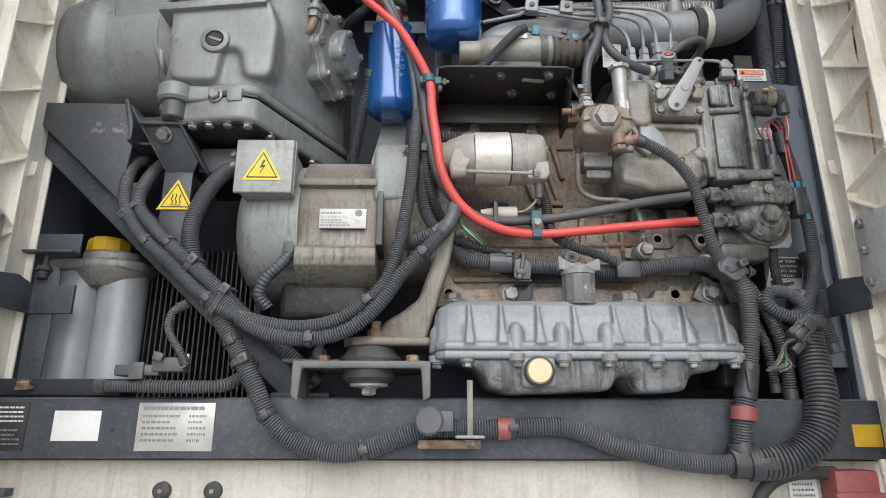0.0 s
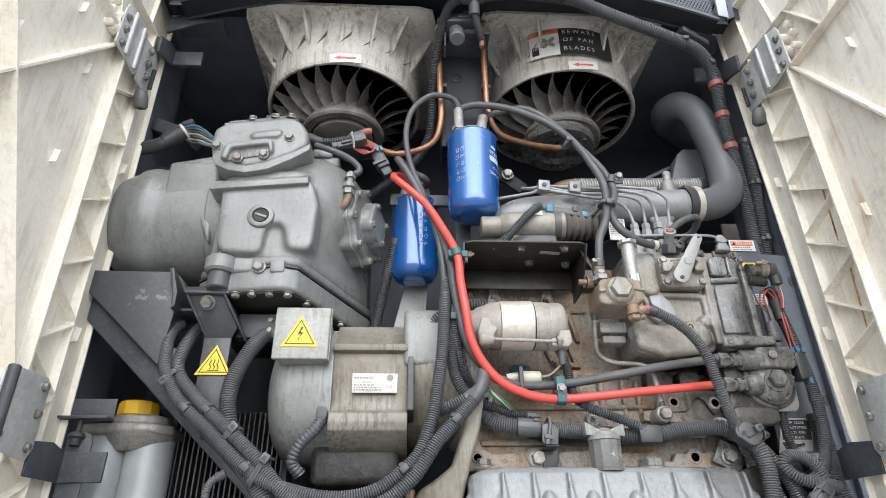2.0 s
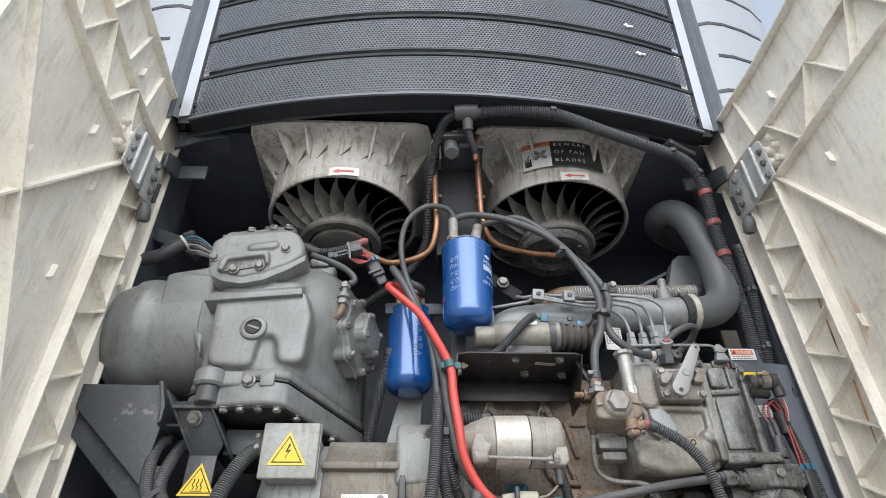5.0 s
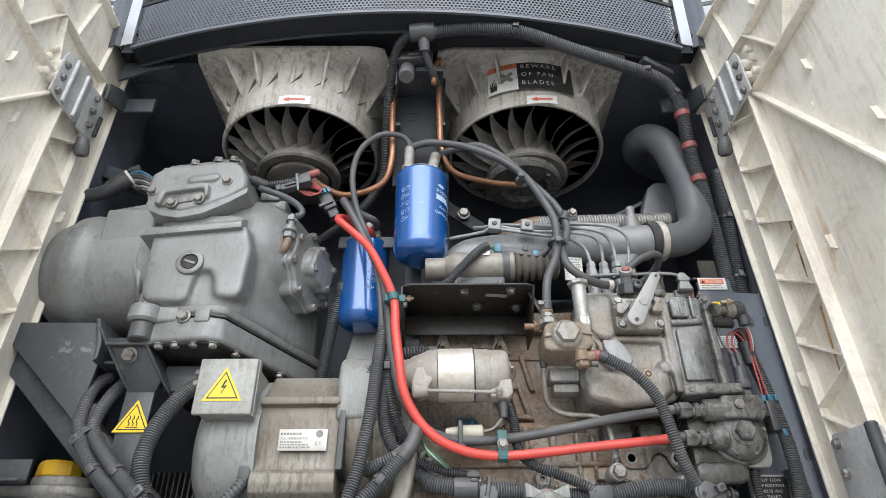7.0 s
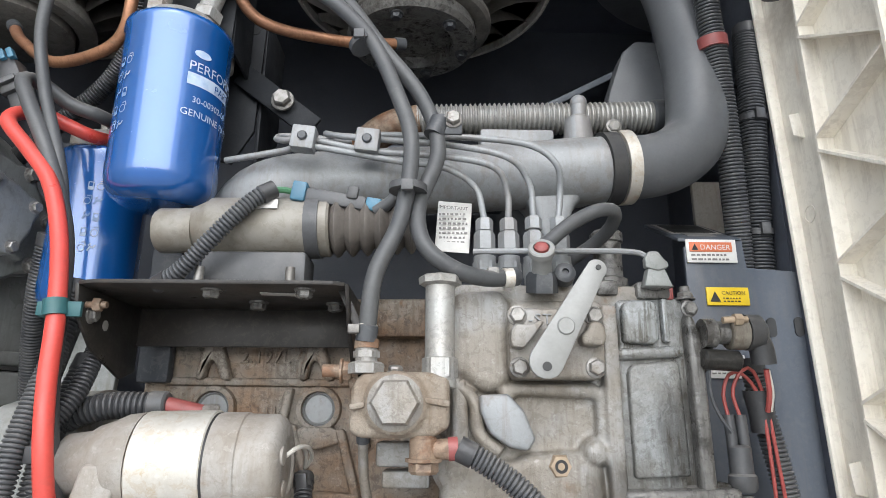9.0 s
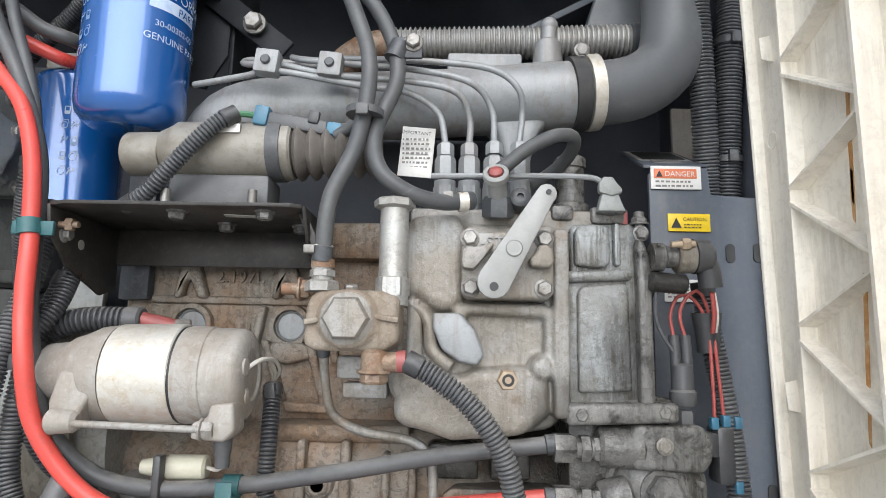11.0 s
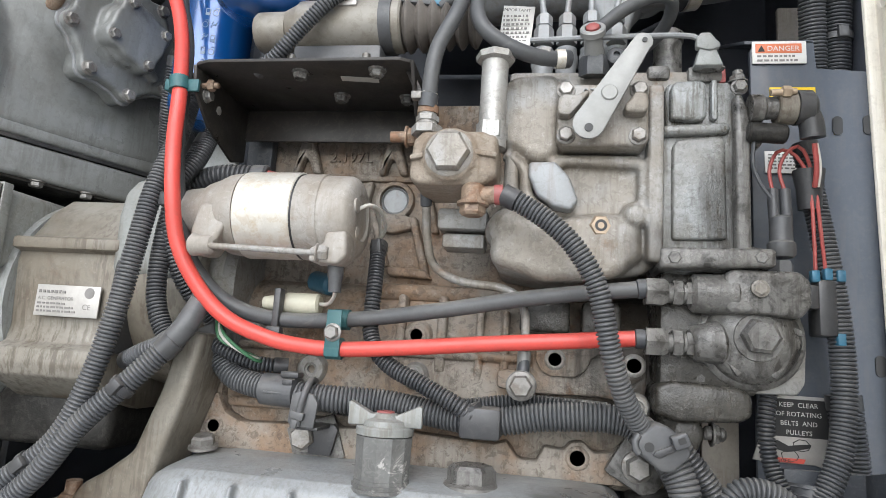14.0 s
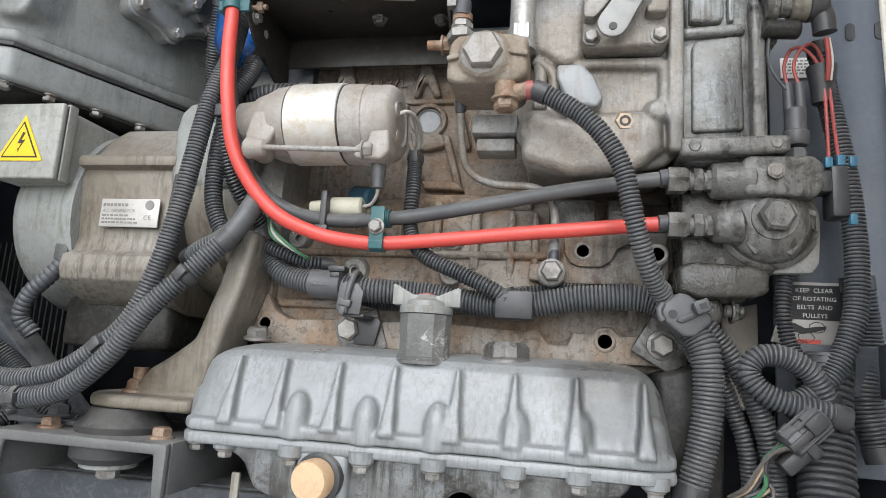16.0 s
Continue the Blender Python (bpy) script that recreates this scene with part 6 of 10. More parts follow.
part("rubber_lower", Shape().lathe((-0.088, 0.875, 1.768), (0, 0, -1), [(0, 0.036), (0.014, 0.036), (0.02, 0.03)], 32), M["rubber"], mt)
part("washer", Shape().cyl((-0.088, 0.875, 1.748), (-0.088, 0.875, 1.743), 0.026, bev=0.001), M["gen_bell"], mt)
bolt(mt, (-0.088, 0.875, 1.743), (0, 0, -1), 0.018)
for x, y in ((-0.150, 0.865), (-0.028, 0.862), (-0.136, 0.93)):
    bolt(mt, (x, y, 1.775), (0, 0, 1), 0.016, None, M["rust_bolt"])
part("stud", Shape().cyl((-0.16, 0.885, 1.775), (-0.16, 0.885, 1.81), 0.006).hexhead((-0.16, 0.885, 1.782), (0, 0, 1), 0.018, 0.013), M["worn_steel"], mt)
part("wing_plate", Shape().span(-0.21, -0.13, 0.875, 0.90, 1.776, 1.781, 0.001), M["worn_steel"], mt)

# ---- injection pump housing, stop lever, fuel pump ----
inj = thing("injection_housing", (0.36, 0.90, 2.04), "grime-streaked cast aluminium injection pump housing", "engine housing")
outer = [(0.295, 2.045), (0.288, 2.09), (0.298, 2.10), (0.305, 2.165), (0.293, 2.205), (0.305, 2.222), (0.342, 2.226), (0.36, 2.222), (0.43, 2.222), (0.437, 2.20), (0.437, 2.06), (0.425, 2.045), (0.36, 2.035)]
casting("housing", [Shape().prism(outer, 0.872, 0.97, "xz", 0.010, 4),
                    Shape().prism([(0.292, 2.16), (0.288, 2.20), (0.302, 2.225), (0.343, 2.228), (0.349, 2.215), (0.349, 2.15), (0.33, 2.14)], 0.860, 0.90, "xz", 0.008, 3),
                    Shape().prism([(0.338, 2.145), (0.35, 2.15), (0.418, 2.15), (0.427, 2.142), (0.427, 2.10), (0.415, 2.092), (0.405, 2.10), (0.417, 2.108), (0.417, 2.138), (0.352, 2.14), (0.342, 2.12)], 0.862, 0.89, "xz", 0.004, 3),
                    Shape().prism([(0.29, 2.05), (0.292, 2.085), (0.31, 2.095), (0.345, 2.088), (0.36, 2.095), (0.40, 2.098), (0.42, 2.09), (0.425, 2.06), (0.40, 2.04), (0.34, 2.035)], 0.862, 0.90, "xz", 0.009, 4),
                    Shape().lathe((0.415, 0.885, 2.096), (0, -1, 0), [(0, 0.014), (0.018, 0.012), (0.026, 0.008), (0.028, 0)], 20),
                    Shape().lathe((0.303, 0.89, 2.082), (0.2, -1, 0), [(0, 0.02), (0.022, 0.019), (0.028, 0.012), (0.03, 0)], 20),
                    Shape().tube([(0.300, 0.868, 2.150), (0.318, 0.866, 2.135), (0.322, 0.866, 2.110), (0.340, 0.864, 2.094)], 0.006, 10),
                    Shape().span(0.424, 0.438, 0.858, 0.90, 2.055, 2.215, 0.003)], M["cast"], inj, 0.0019, 3)
part("diamond_cover", Shape().prism([(0.322, 2.140), (0.345, 2.141), (0.358, 2.127), (0.366, 2.106), (0.360, 2.097), (0.345, 2.100), (0.33, 2.110), (0.322, 2.128)], 0.855, 0.874, "xz", 0.003, 3), M["manifold"], inj, "pale grey diamond cover plate")
# stop plate with lever
sp = Shape().prism([(0.350, 2.152), (0.345, 2.158), (0.345, 2.204), (0.350, 2.209), (0.416, 2.209), (0.422, 2.204), (0.423, 2.158), (0.417, 2.152)], 0.846, 0.876, "xz", 0.003, 3)
part("stop_plate", sp, M["cast"], inj)
for bx, bz in ((0.353, 2.161), (0.414, 2.161), (0.352, 2.2025), (0.4145, 2.2025)):
    bolt(inj, (bx, 0.846, bz), (0, -1, 0), 0.0115)
letters(inj, "-STOP", (0.3610, 0.8458, 2.1955), 0.0125, M["manifold"], depth=0.0014, name="cast_lettering", spacing=1.15)
part("pad_left", Shape().prism([(0.3465, 2.176), (0.3450, 2.181), (0.3455, 2.189), (0.3490, 2.194), (0.3560, 2.1935), (0.3610, 2.1935), (0.3700, 2.1975), (0.3720, 2.1955), (0.3660, 2.1880), (0.3590, 2.179), (0.3550, 2.175)], 0.833, 0.848, "xz", 0.0022, 3), M["cast"], inj)
part("pad_right", Shape().prism([(0.4015, 2.178), (0.4005, 2.184), (0.4060, 2.190), (0.4085, 2.196), (0.4150, 2.1965), (0.4200, 2.193), (0.4205, 2.181), (0.4170, 2.177)], 0.832, 0.848, "xz", 0.0026, 3), M["cast"], inj)
lv = []
for k in range(9):
    a = math.radians(105 + 180 * k / 8 + 10)
    lv.append((0.371 + 0.0135 * math.cos(a + 0.55), 2.164 + 0.0135 * math.sin(a + 0.55)))
for k in range(7):
    a = math.radians(-45 + 180 * k / 6 + 5)
    lv.append((0.4135 + 0.0085 * math.cos(a - 0.2), 2.2365 + 0.0085 * math.sin(a - 0.2)))
part("stop_lever", Shape().prism(lv, 0.824, 0.8275, "xz", 0.0006), M["lever"], inj, "bare zinc stop lever")
part("lever_hub", Shape().cyl((0.387, 0.85, 2.191), (0.387, 0.8225, 2.191), 0.007, bev=0.001), M["lever"], inj)
part("lever_hole", Shape().cyl((0.371, 0.8242, 2.160), (0.371, 0.8230, 2.160), 0.0036, seg=14), M["ink"], inj)
part("lever_hole", Shape().cyl((0.4150, 0.8242, 2.238), (0.4150, 0.8230, 2.238), 0.0022, seg=12), M["ink"], inj)
# front (oily) cover
fc = [(0.436, 2.058), (0.434, 2.165), (0.441, 2.178), (0.441, 2.222), (0.498, 2.224), (0.506, 2.21), (0.512, 2.18), (0.524, 2.178), (0.524, 2.165), (0.513, 2.16), (0.511, 2.075), (0.528, 2.072), (0.526, 2.052), (0.441, 2.049)]
part("gear_cover", Shape().prism(fc, 0.872, 0.95, "xz", 0.006, 3), M["cover_grey"], inj)
part("gear_cover_panel", Shape().prism([(0.446, 2.076), (0.446, 2.160), (0.450, 2.166), (0.486, 2.170), (0.490, 2.166), (0.491, 2.078)], 0.866, 0.88, "xz", 0.003, 3), M["cover_grey"], inj, "fluted oil-streaked panel")
part("upper_pad", Shape().prism([(0.444, 2.184), (0.444, 2.214), (0.448, 2.219), (0.470, 2.220), (0.474, 2.216), (0.474, 2.186), (0.468, 2.182)], 0.862, 0.878, "xz", 0.004, 3), M["cover_grey"], inj)
part("cover_ridge", Shape().prism([(0.4965, 2.062), (0.4965, 2.205), (0.5005, 2.210), (0.5085, 2.190), (0.5085, 2.062)], 0.860, 0.88, "xz", 0.003, 3), M["oily_cast"], inj, "wet oil-black edge")
part("cover_ridge", Shape().prism([(0.436, 2.169), (0.436, 2.179), (0.494, 2.182), (0.494, 2.172)], 0.864, 0.88, "xz", 0.004, 3), M["cover_grey"], inj)
part("cover_ridge", Shape().prism([(0.434, 2.050), (0.434, 2.068), (0.526, 2.070), (0.526, 2.054)], 0.856, 0.90, "xz", 0.004, 3), M["oily_cast"], inj)
part("cover_ridge", Shape().span(0.478, 0.484, 0.864, 0.88, 2.184, 2.222, 0.003), M["cover_grey"], inj)
for p0, p1, r in (((0.498, 0.875, 2.178), (0.520, 0.875, 2.179), 0.0105), ((0.485, 0.88, 2.065), (0.513, 0.88, 2.066), 0.010)):
    part("cover_lug", Shape().cyl(p0, p1, r, bev=0.003), M["oily_cast"], inj)
for bx, bz in ((0.500, 2.212), (0.446, 2.059), (0.514, 2.062)):
    bolt(inj, (bx, 0.861, bz), (0, -1, 0), 0.010, None, M["oily_cast"])
part("drip_ridge", Shape().prism([(0.300, 2.10), (0.300, 2.15), (0.312, 2.155), (0.314, 2.10)], 0.862, 0.88, "xz", 0.004, 3), M["cast"], inj)
# top deck with outlets and injector fittings
part("top_deck", Shape().span(0.30, 0.49, 0.875, 0.98, 2.215, 2.235, 0.004), M["cast"], inj)
for x in (0.330, 0.352, 0.375, 0.398):
    part("outlet", Shape().cyl((x, 0.886, 2.225), (x, 0.886, 2.262), 0.010).hexhead((x, 0.886, 2.243), (0, 0, 1), 0.019, 0.016, False).hexhead((x, 0.886, 2.268), (0, 0, 1), 0.017, 0.018, False).cyl((x, 0.886, 2.285), (x, 0.886, 2.296), 0.006, 0.0035), M["manifold"], inj)
part("throttle_rod", Shape().tube([(0.318, 0.864, 2.261), (0.398, 0.862, 2.262), (0.456, 0.860, 2.261), (0.470, 0.858, 2.254)], 0.0026, 8), M["manifold"], inj)
part("throttle_joint", Shape().prism([(0.463, 2.246), (0.463, 2.254), (0.467, 2.260), (0.475, 2.260), (0.479, 2.254), (0.483, 2.250), (0.483, 2.246), (0.474, 2.243)], 0.852, 0.860, "xz", 0.0015, 2).prism([(0.466, 2.246), (0.480, 2.246), (0.486, 2.230), (0.462, 2.230)], 0.854, 0.866, "xz", 0.0015, 2), M["gen_bell"], inj)
part("link_arm", Shape().prism([(0.462, 2.232), (0.472, 2.238), (0.486, 2.235), (0.490, 2.231), (0.474, 2.229)], 0.860, 0.870, "xz", 0.0015, 2), M["oily_cast"], inj)
part("red_tab", Shape().span(0.486, 0.493, 0.872, 0.884, 2.222, 2.236, 0.002), M["faded_red"], inj)
part("governor_cap", Shape().lathe((0.452, 0.923, 2.228), (0, 0, 1), [(0, 0.0175), (0.022, 0.0175), (0.024, 0.0135), (0.058, 0.0135), (0.059, 0.0155), (0.068, 0.0155), (0.071, 0.012), (0.071, 0)], 26), M["oily_cast"], inj, "oil-dark round cap")
part("pinch_screw", Shape().lathe((0.396, 0.868, 2.240), (0, -1, 0.2), [(0, 0.0095), (0.010, 0.0090), (0.012, 0.006), (0.012, 0.003), (0.009, 0.003)], 20), M["worn_steel"], inj)
part("corner_stud", Shape().cyl((0.503, 0.874, 2.216), (0.503, 0.874, 2.234), 0.0045, bev=0.001).hexhead((0.503, 0.874, 2.222), (0, 0, 1), 0.012, 0.007), M["oily_cast"], inj)
part("deck_lug", Shape().box((0.475, 0.885, 2.23), (0.03, 0.03, 0.016), 0.004), M["oily_cast"], inj)
part("deck_lug", Shape().box((0.435, 0.885, 2.232), (0.02, 0.03, 0.014), 0.004), M["oily_cast"], inj)
part("union_nut", Shape().hexhead((0.377, 0.866, 2.2255), (0, -0.25, 1), 0.024, 0.018, False), M["worn_steel"], inj)
part("bleed_union", Shape().cyl((0.377, 0.864, 2.238), (0.3738, 0.844, 2.2545), 0.0085, bev=0.002).lathe((0.3738, 0.844, 2.2545), (-0.12, -0.82, 0.52), [(0, 0.0085), (0.001, 0.0112), (0.006, 0.0112), (0.007, 0.0100), (0.007, 0.0072), (0.004, 0.0068), (0.004, 0)], 28), M["lever"], inj)
part("red_plug", Shape().lathe((0.3732, 0.8405, 2.2575), (-0.12, -0.82, 0.52), [(0, 0.0062), (0.003, 0.0058), (0.0045, 0.004), (0.005, 0)], 22), M["faded_red"], inj, "small faded red plastic plug")
part("brass_plug", Shape().hexhead((0.385, 0.872, 2.0855), (0.1, -1, 0), 0.0175, 0.011, False), M["plug_brass"], inj, "pale brass hexagon plug")
part("plug_socket", Shape().lathe((0.3861, 0.8612, 2.0855), (0.1, -1, 0), [(0, 0.0052), (0.0006, 0.0052), (0.0006, 0.0030), (0, 0.0028)], 22), M["ink"], inj)
part("hex_stub", Shape().span(0.238, 0.285, 0.885, 0.92, 2.083, 2.103, 0.003).span(0.243, 0.283, 0.89, 0.92, 2.066, 2.08, 0.003), M["cast"], inj)
# the housing sits slightly back and up on the block
for ob in list(inj.children):
    ob.matrix_basis = Matrix.Translation((0, 0.027, 0.006)) @ ob.matrix_basis

bh = thing("bleed_hose", (0.41, 0.88, 2.26), "short grey rubber bleed hose on the pump union", "hose")
part("sleeve", Shape().tube([(0.371, 0.876, 2.262), (0.384, 0.880, 2.275), (0.402, 0.880, 2.290), (0.427, 0.882, 2.303), (0.444, 0.892, 2.305), (0.446, 0.912, 2.298), (0.436, 0.932, 2.288), (0.415, 0.945, 2.275)], 0.0062, 12), M["hose"], bh)
part("crimp", Shape().cyl((0.373, 0.876, 2.264), (0.381, 0.879, 2.272), 0.0072), M["worn_steel"], bh)

lp = thing("lift_pump", (0.257, 0.85, 2.10), "sandy cast fuel lift pump with primer tube and hexagon plug", "fuel pump")
casting("body", [Shape().prism([(0.222, 2.118), (0.224, 2.152), (0.232, 2.161), (0.286, 2.161), (0.294, 2.154), (0.294, 2.120), (0.286, 2.113), (0.230, 2.113)], 0.845, 0.915, "xz", 0.008, 3),
                 Shape().cyl((0.2575, 0.90, 2.138), (0.2575, 0.838, 2.138), 0.0245, 0.0235, 32, 0.003), Shape().span(0.275, 0.297, 0.843, 0.90, 2.118, 2.158, 0.006, 3)], M["sandy_cast"], lp, 0.002, 3)
part("big_plug", Shape().lathe((0.2570, 0.840, 2.138), (0, -1, 0), [(0, 0.0205), (0.002, 0.0205), (0.003, 0.0190)], 32).lathe((0.2570, 0.838, 2.138), (0.0, -1, 0), [(0, 0.0182), (0.007, 0.0182), (0.0095, 0.0160), (0.0100, 0)], 6), M["cast"], lp)
part("clamp_ridge", Shape().box((0.2865, 0.842, 2.139), (0.021, 0.006, 0.005), 0.002, (0, 8, 0)), M["sandy_cast"], lp)
part("clamp_ridge", Shape().box((0.229, 0.843, 2.136), (0.012, 0.006, 0.005), 0.002, (0, -12, 0)), M["sandy_cast"], lp)
part("primer_tube", Shape().lathe((0.2895, 0.862, 2.150), (0.0, 0, 1), [(0, 0.0128), (0.022, 0.0128), (0.023, 0.0118), (0.080, 0.0118)], 32), M["alu"], lp)
part("primer_nut", Shape().lathe((0.2895, 0.862, 2.158), (0.0, 0, 1), [(0, 0.0140), (0.014, 0.0140), (0.015, 0.0125)], 6), M["alu"], lp)
part("primer_cap", Shape().lathe((0.2895, 0.862, 2.229), (0.0, 0, 1), [(0, 0.0118), (0.002, 0.0170), (0.007, 0.0176), (0.0085, 0.0160), (0.009, 0)], 8), M["alu"], lp, "flat eight-sided primer cap")
part("hose_union", Shape().hexhead((0.233, 0.857, 2.160), (0, 0, 1), 0.024, 0.009, False).cyl((0.233, 0.857, 2.168), (0.2325, 0.857, 2.186), 0.0085).hexhead((0.233, 0.857, 2.172), (0, 0, 1), 0.018, 0.006, False), M["cast"], lp)
part("rusty_collar", Shape().cyl((0.233, 0.857, 2.179), (0.233, 0.857, 2.186), 0.0095), M["rust_bolt"], lp)
part("outlet_elbow", Shape().cyl((0.278, 0.852, 2.115), (0.278, 0.852, 2.096), 0.0105, bev=0.003).hexhead((0.278, 0.852, 2.099), (0, 0, -1), 0.019, 0.011).cyl((0.278, 0.852, 2.105), (0.300, 0.850, 2.106), 0.0075), M["rust_bolt"], lp)
part("red_collar", Shape().cyl((0.296, 0.850, 2.1058), (0.303, 0.850, 2.1062), 0.0085), M["faded_red"], lp)
bolt(lp, (0.255, 0.868, 2.161), (0, -0.3, 1), 0.010)

# ---- drive pump on the engine's front end ----
wp = thing("drive_pump", (0.51, 0.89, 1.955), "oil-blackened cast pump with a hexagon centre bolt", "pump")
part("flange", Shape().prism([(0.468, 1.962), (0.466, 2.01), (0.49, 2.03), (0.555, 2.03), (0.560, 2.00), (0.558, 1.968), (0.552, 1.958), (0.476, 1.956)], 0.918, 0.928, "xz", 0.003), M["alu"], wp)
part("dome", Shape().lathe((0.514, 0.921, 2.003), (0, -1, 0), [(0, 0.0435), (0.007, 0.0435), (0.009, 0.0415), (0.010, 0.0385), (0.013, 0.0380), (0.017, 0.0355), (0.022, 0.0290), (0.025, 0.0225), (0.026, 0.0195), (0.0275, 0.0190), (0.028, 0)], 44), M["oily_cast"], wp)
part("upper_body", Shape().cyl((0.462, 0.902, 2.038), (0.500, 0.902, 2.038), 0.0165, 0.018, 24, 0.003).prism([(0.488, 2.022), (0.486, 2.052), (0.492, 2.058), (0.545, 2.058), (0.553, 2.050), (0.553, 2.03), (0.545, 2.02)], 0.886, 0.928, "xz", 0.006, 3), M["oily_cast"], wp)
part("inlet_neck", Shape().cyl((0.462, 0.901, 1.995), (0.488, 0.903, 1.998), 0.015, 0.018, 24, 0.003), M["oily_cast"], wp)
for k in range(3):
    a = math.radians(-35 + 70 * k)
    part("dome_rib", Shape().box((0.514 + 0.030 * math.sin(a), 0.906, 2.003 - 0.030 * math.cos(a)), (0.006, 0.012, 0.016), 0.002, (0, math.degrees(a), 0)), M["oily_cast"], wp)
bolt(wp, (0.514, 0.894, 2.004), (0, -1, 0), 0.026, 0.012, M["oily_cast"], flange=False)
bolt(wp, (0.512, 0.882, 2.042), (0, -1, 0), 0.010, 0.003, M["cast"])
bolt(wp, (0.474, 0.918, 1.967), (0, -1, 0), 0.008, 0.003, M["oily_cast"])
for z, x0 in ((2.037, 0.425), (1.995, 0.425)):
    part("hose_fitting", Shape().hexhead((x0, 0.899, z), (1, 0, 0), 0.022, 0.018, False).cyl((x0 + 0.018, 0.899, z), (x0 + 0.045, 0.899, z), 0.0085).hexhead((x0 + 0.022, 0.899, z), (1, 0, 0), 0.020, 0.009, False).hexhead((x0 + 0.033, 0.899, z), (1, 0, 0), 0.018, 0.007, False), M["oily_cast"], wp)

# ---- starter ----
st = thing("starter_motor", (0.11, 0.90, 2.04), "silver starter motor with a bright steel band", "starter motor")
ax = (1, 0, 0.015)
o = Vector((0.030, 0.893, 2.091))
part("nose", Shape().lathe(o, ax, [(-0.030, 0.024), (-0.012, 0.026), (-0.006, 0.030), (0.006, 0.034), (0.016, 0.0385), (0.030, 0.0400)], 44), M["starter"], st)
part("band", Shape().lathe(o + Vector((0.031, 0, 0)), ax, [(0, 0.0402), (0.0012, 0.0412), (0.0535, 0.0412), (0.0545, 0.0402)], 44), M["starter_band"], st, "bright scratched steel band")
part("end_frame", Shape().lathe(o + Vector((0.0870, 0, 0)), ax, [(0, 0.0400), (0.003, 0.0406), (0.022, 0.0402), (0.023, 0.0392), (0.045, 0.0386), (0.050, 0.0360), (0.053, 0.031), (0.054, 0.022), (0.052, 0.020), (0.052, 0)], 44), M["starter"], st)
part("joint_line", Shape().lathe(o + Vector((0.0852, 0, 0)), ax, [(0, 0.0396), (0, 0.0403), (0.002, 0.0403), (0.002, 0.0396)], 44), M["ink"], st)
part("end_boss", Shape().lathe(o + Vector((0.136, -0.020, 0.008)), ax, [(0, 0.008), (0.006, 0.007), (0.007, 0.004)], 18).lathe(o + Vector((0.136, -0.012, -0.016)), ax, [(0, 0.007), (0.006, 0.006), (0.007, 0.003)], 18), M["starter"], st)
part("mount_flange", Shape().prism([(0.024, 2.050), (0.022, 2.070), (0.028, 2.094), (0.050, 2.094), (0.056, 2.076), (0.046, 2.056), (0.040, 2.046), (0.030, 2.045)], 0.857, 0.885, "xz", 0.004, 3, 0.94), M["starter"], st)
part("bolt_lug", Shape().cyl((0.024, 0.858, 2.055), (0.048, 0.858, 2.055), 0.0105, 0.0085, 20, 0.003), M["starter"], st)
part("through_bolt", Shape().cyl((0.045, 0.853, 2.054), (0.156, 0.853, 2.051), 0.0028).hexhead((0.146, 0.853, 2.0515), (1, 0, 0), 0.012, 0.010), M["cast"], st)
part("terminal_lug", Shape().prism([(0.138, 2.044), (0.138, 2.056), (0.150, 2.060), (0.152, 2.070), (0.170, 2.072), (0.172, 2.050), (0.164, 2.042)], 0.852, 0.880, "xz", 0.003, 3), M["starter"], st)
part("terminal_boot", Shape().lathe((0.157, 0.872, 2.050), (0.02, 0.05, -1), [(0, 0.0075), (0.014, 0.0072), (0.022, 0.0058), (0.030, 0.0055), (0.030, 0)], 18), M["plastic_grey"], st, "grey rubber terminal boot")
bolt(st, (0.098, 0.918, 2.130), (0, -0.1, 1), 0.013)
part("earth_tab", Shape().span(0.08, 0.11, 0.905, 0.935, 2.127, 2.131, 0.001), M["worn_steel"], st)

# ---- shelf with shut-off solenoid ----
sf = thing("solenoid_shelf", (0.11, 0.90, 2.14), "greasy black folded steel shelf with bolts underneath", "shelf")
sh = Shape().prism([(0.005, 0.857), (0.020, 0.851), (0.205, 0.850), (0.214, 0.856), (0.218, 0.97), (0.002, 0.97)], 2.2275, 2.231, "xy", 0.001)
sh.span(0.002, 0.218, 0.966, 0.970, 2.192, 2.231, 0.001)
sh.prism([(0.857, 2.229), (0.97, 2.229), (0.97, 2.168), (0.945, 2.160), (0.89, 2.180), (0.862, 2.205)], 0.002, 0.0055, "yz", 0.001)
sh.prism([(0.852, 2.229), (0.97, 2.229), (0.97, 2.165), (0.92, 2.165), (0.875, 2.20)], 0.2140, 0.2175, "yz", 0.001)
sh.prism([(0.206, 2.228), (0.212, 2.231), (0.232, 2.190), (0.234, 2.118), (0.226, 2.118), (0.226, 2.186)], 0.872, 0.876, "xz", 0.001)
part("folded_plate", sh, M["shelf_grease"], sf)
for bx, by in ((0.104, 0.872), (0.180, 0.868), (0.128, 0.925), (0.196, 0.93)):
    bolt(sf, (bx, by, 2.2275), (0, 0, -1), 0.012, None, M["oily_cast"])
part("pale_tag", Shape().box((0.158, 0.887, 2.2268), (0.036, 0.009, 0.0008), 0, (0, 0, 8)), M["label_silver"], sf, "pale paper tag")
bolt(sf, (0.0055, 0.880, 2.207), (1, 0, 0), 0.010)
part("screw_end", Shape().cyl((0.0055, 0.872, 2.214), (0.022, 0.872, 2.214), 0.0028).hexhead((0.012, 0.872, 2.214), (1, 0, 0), 0.010, 0.006, False), M["rust_bolt"], sf)
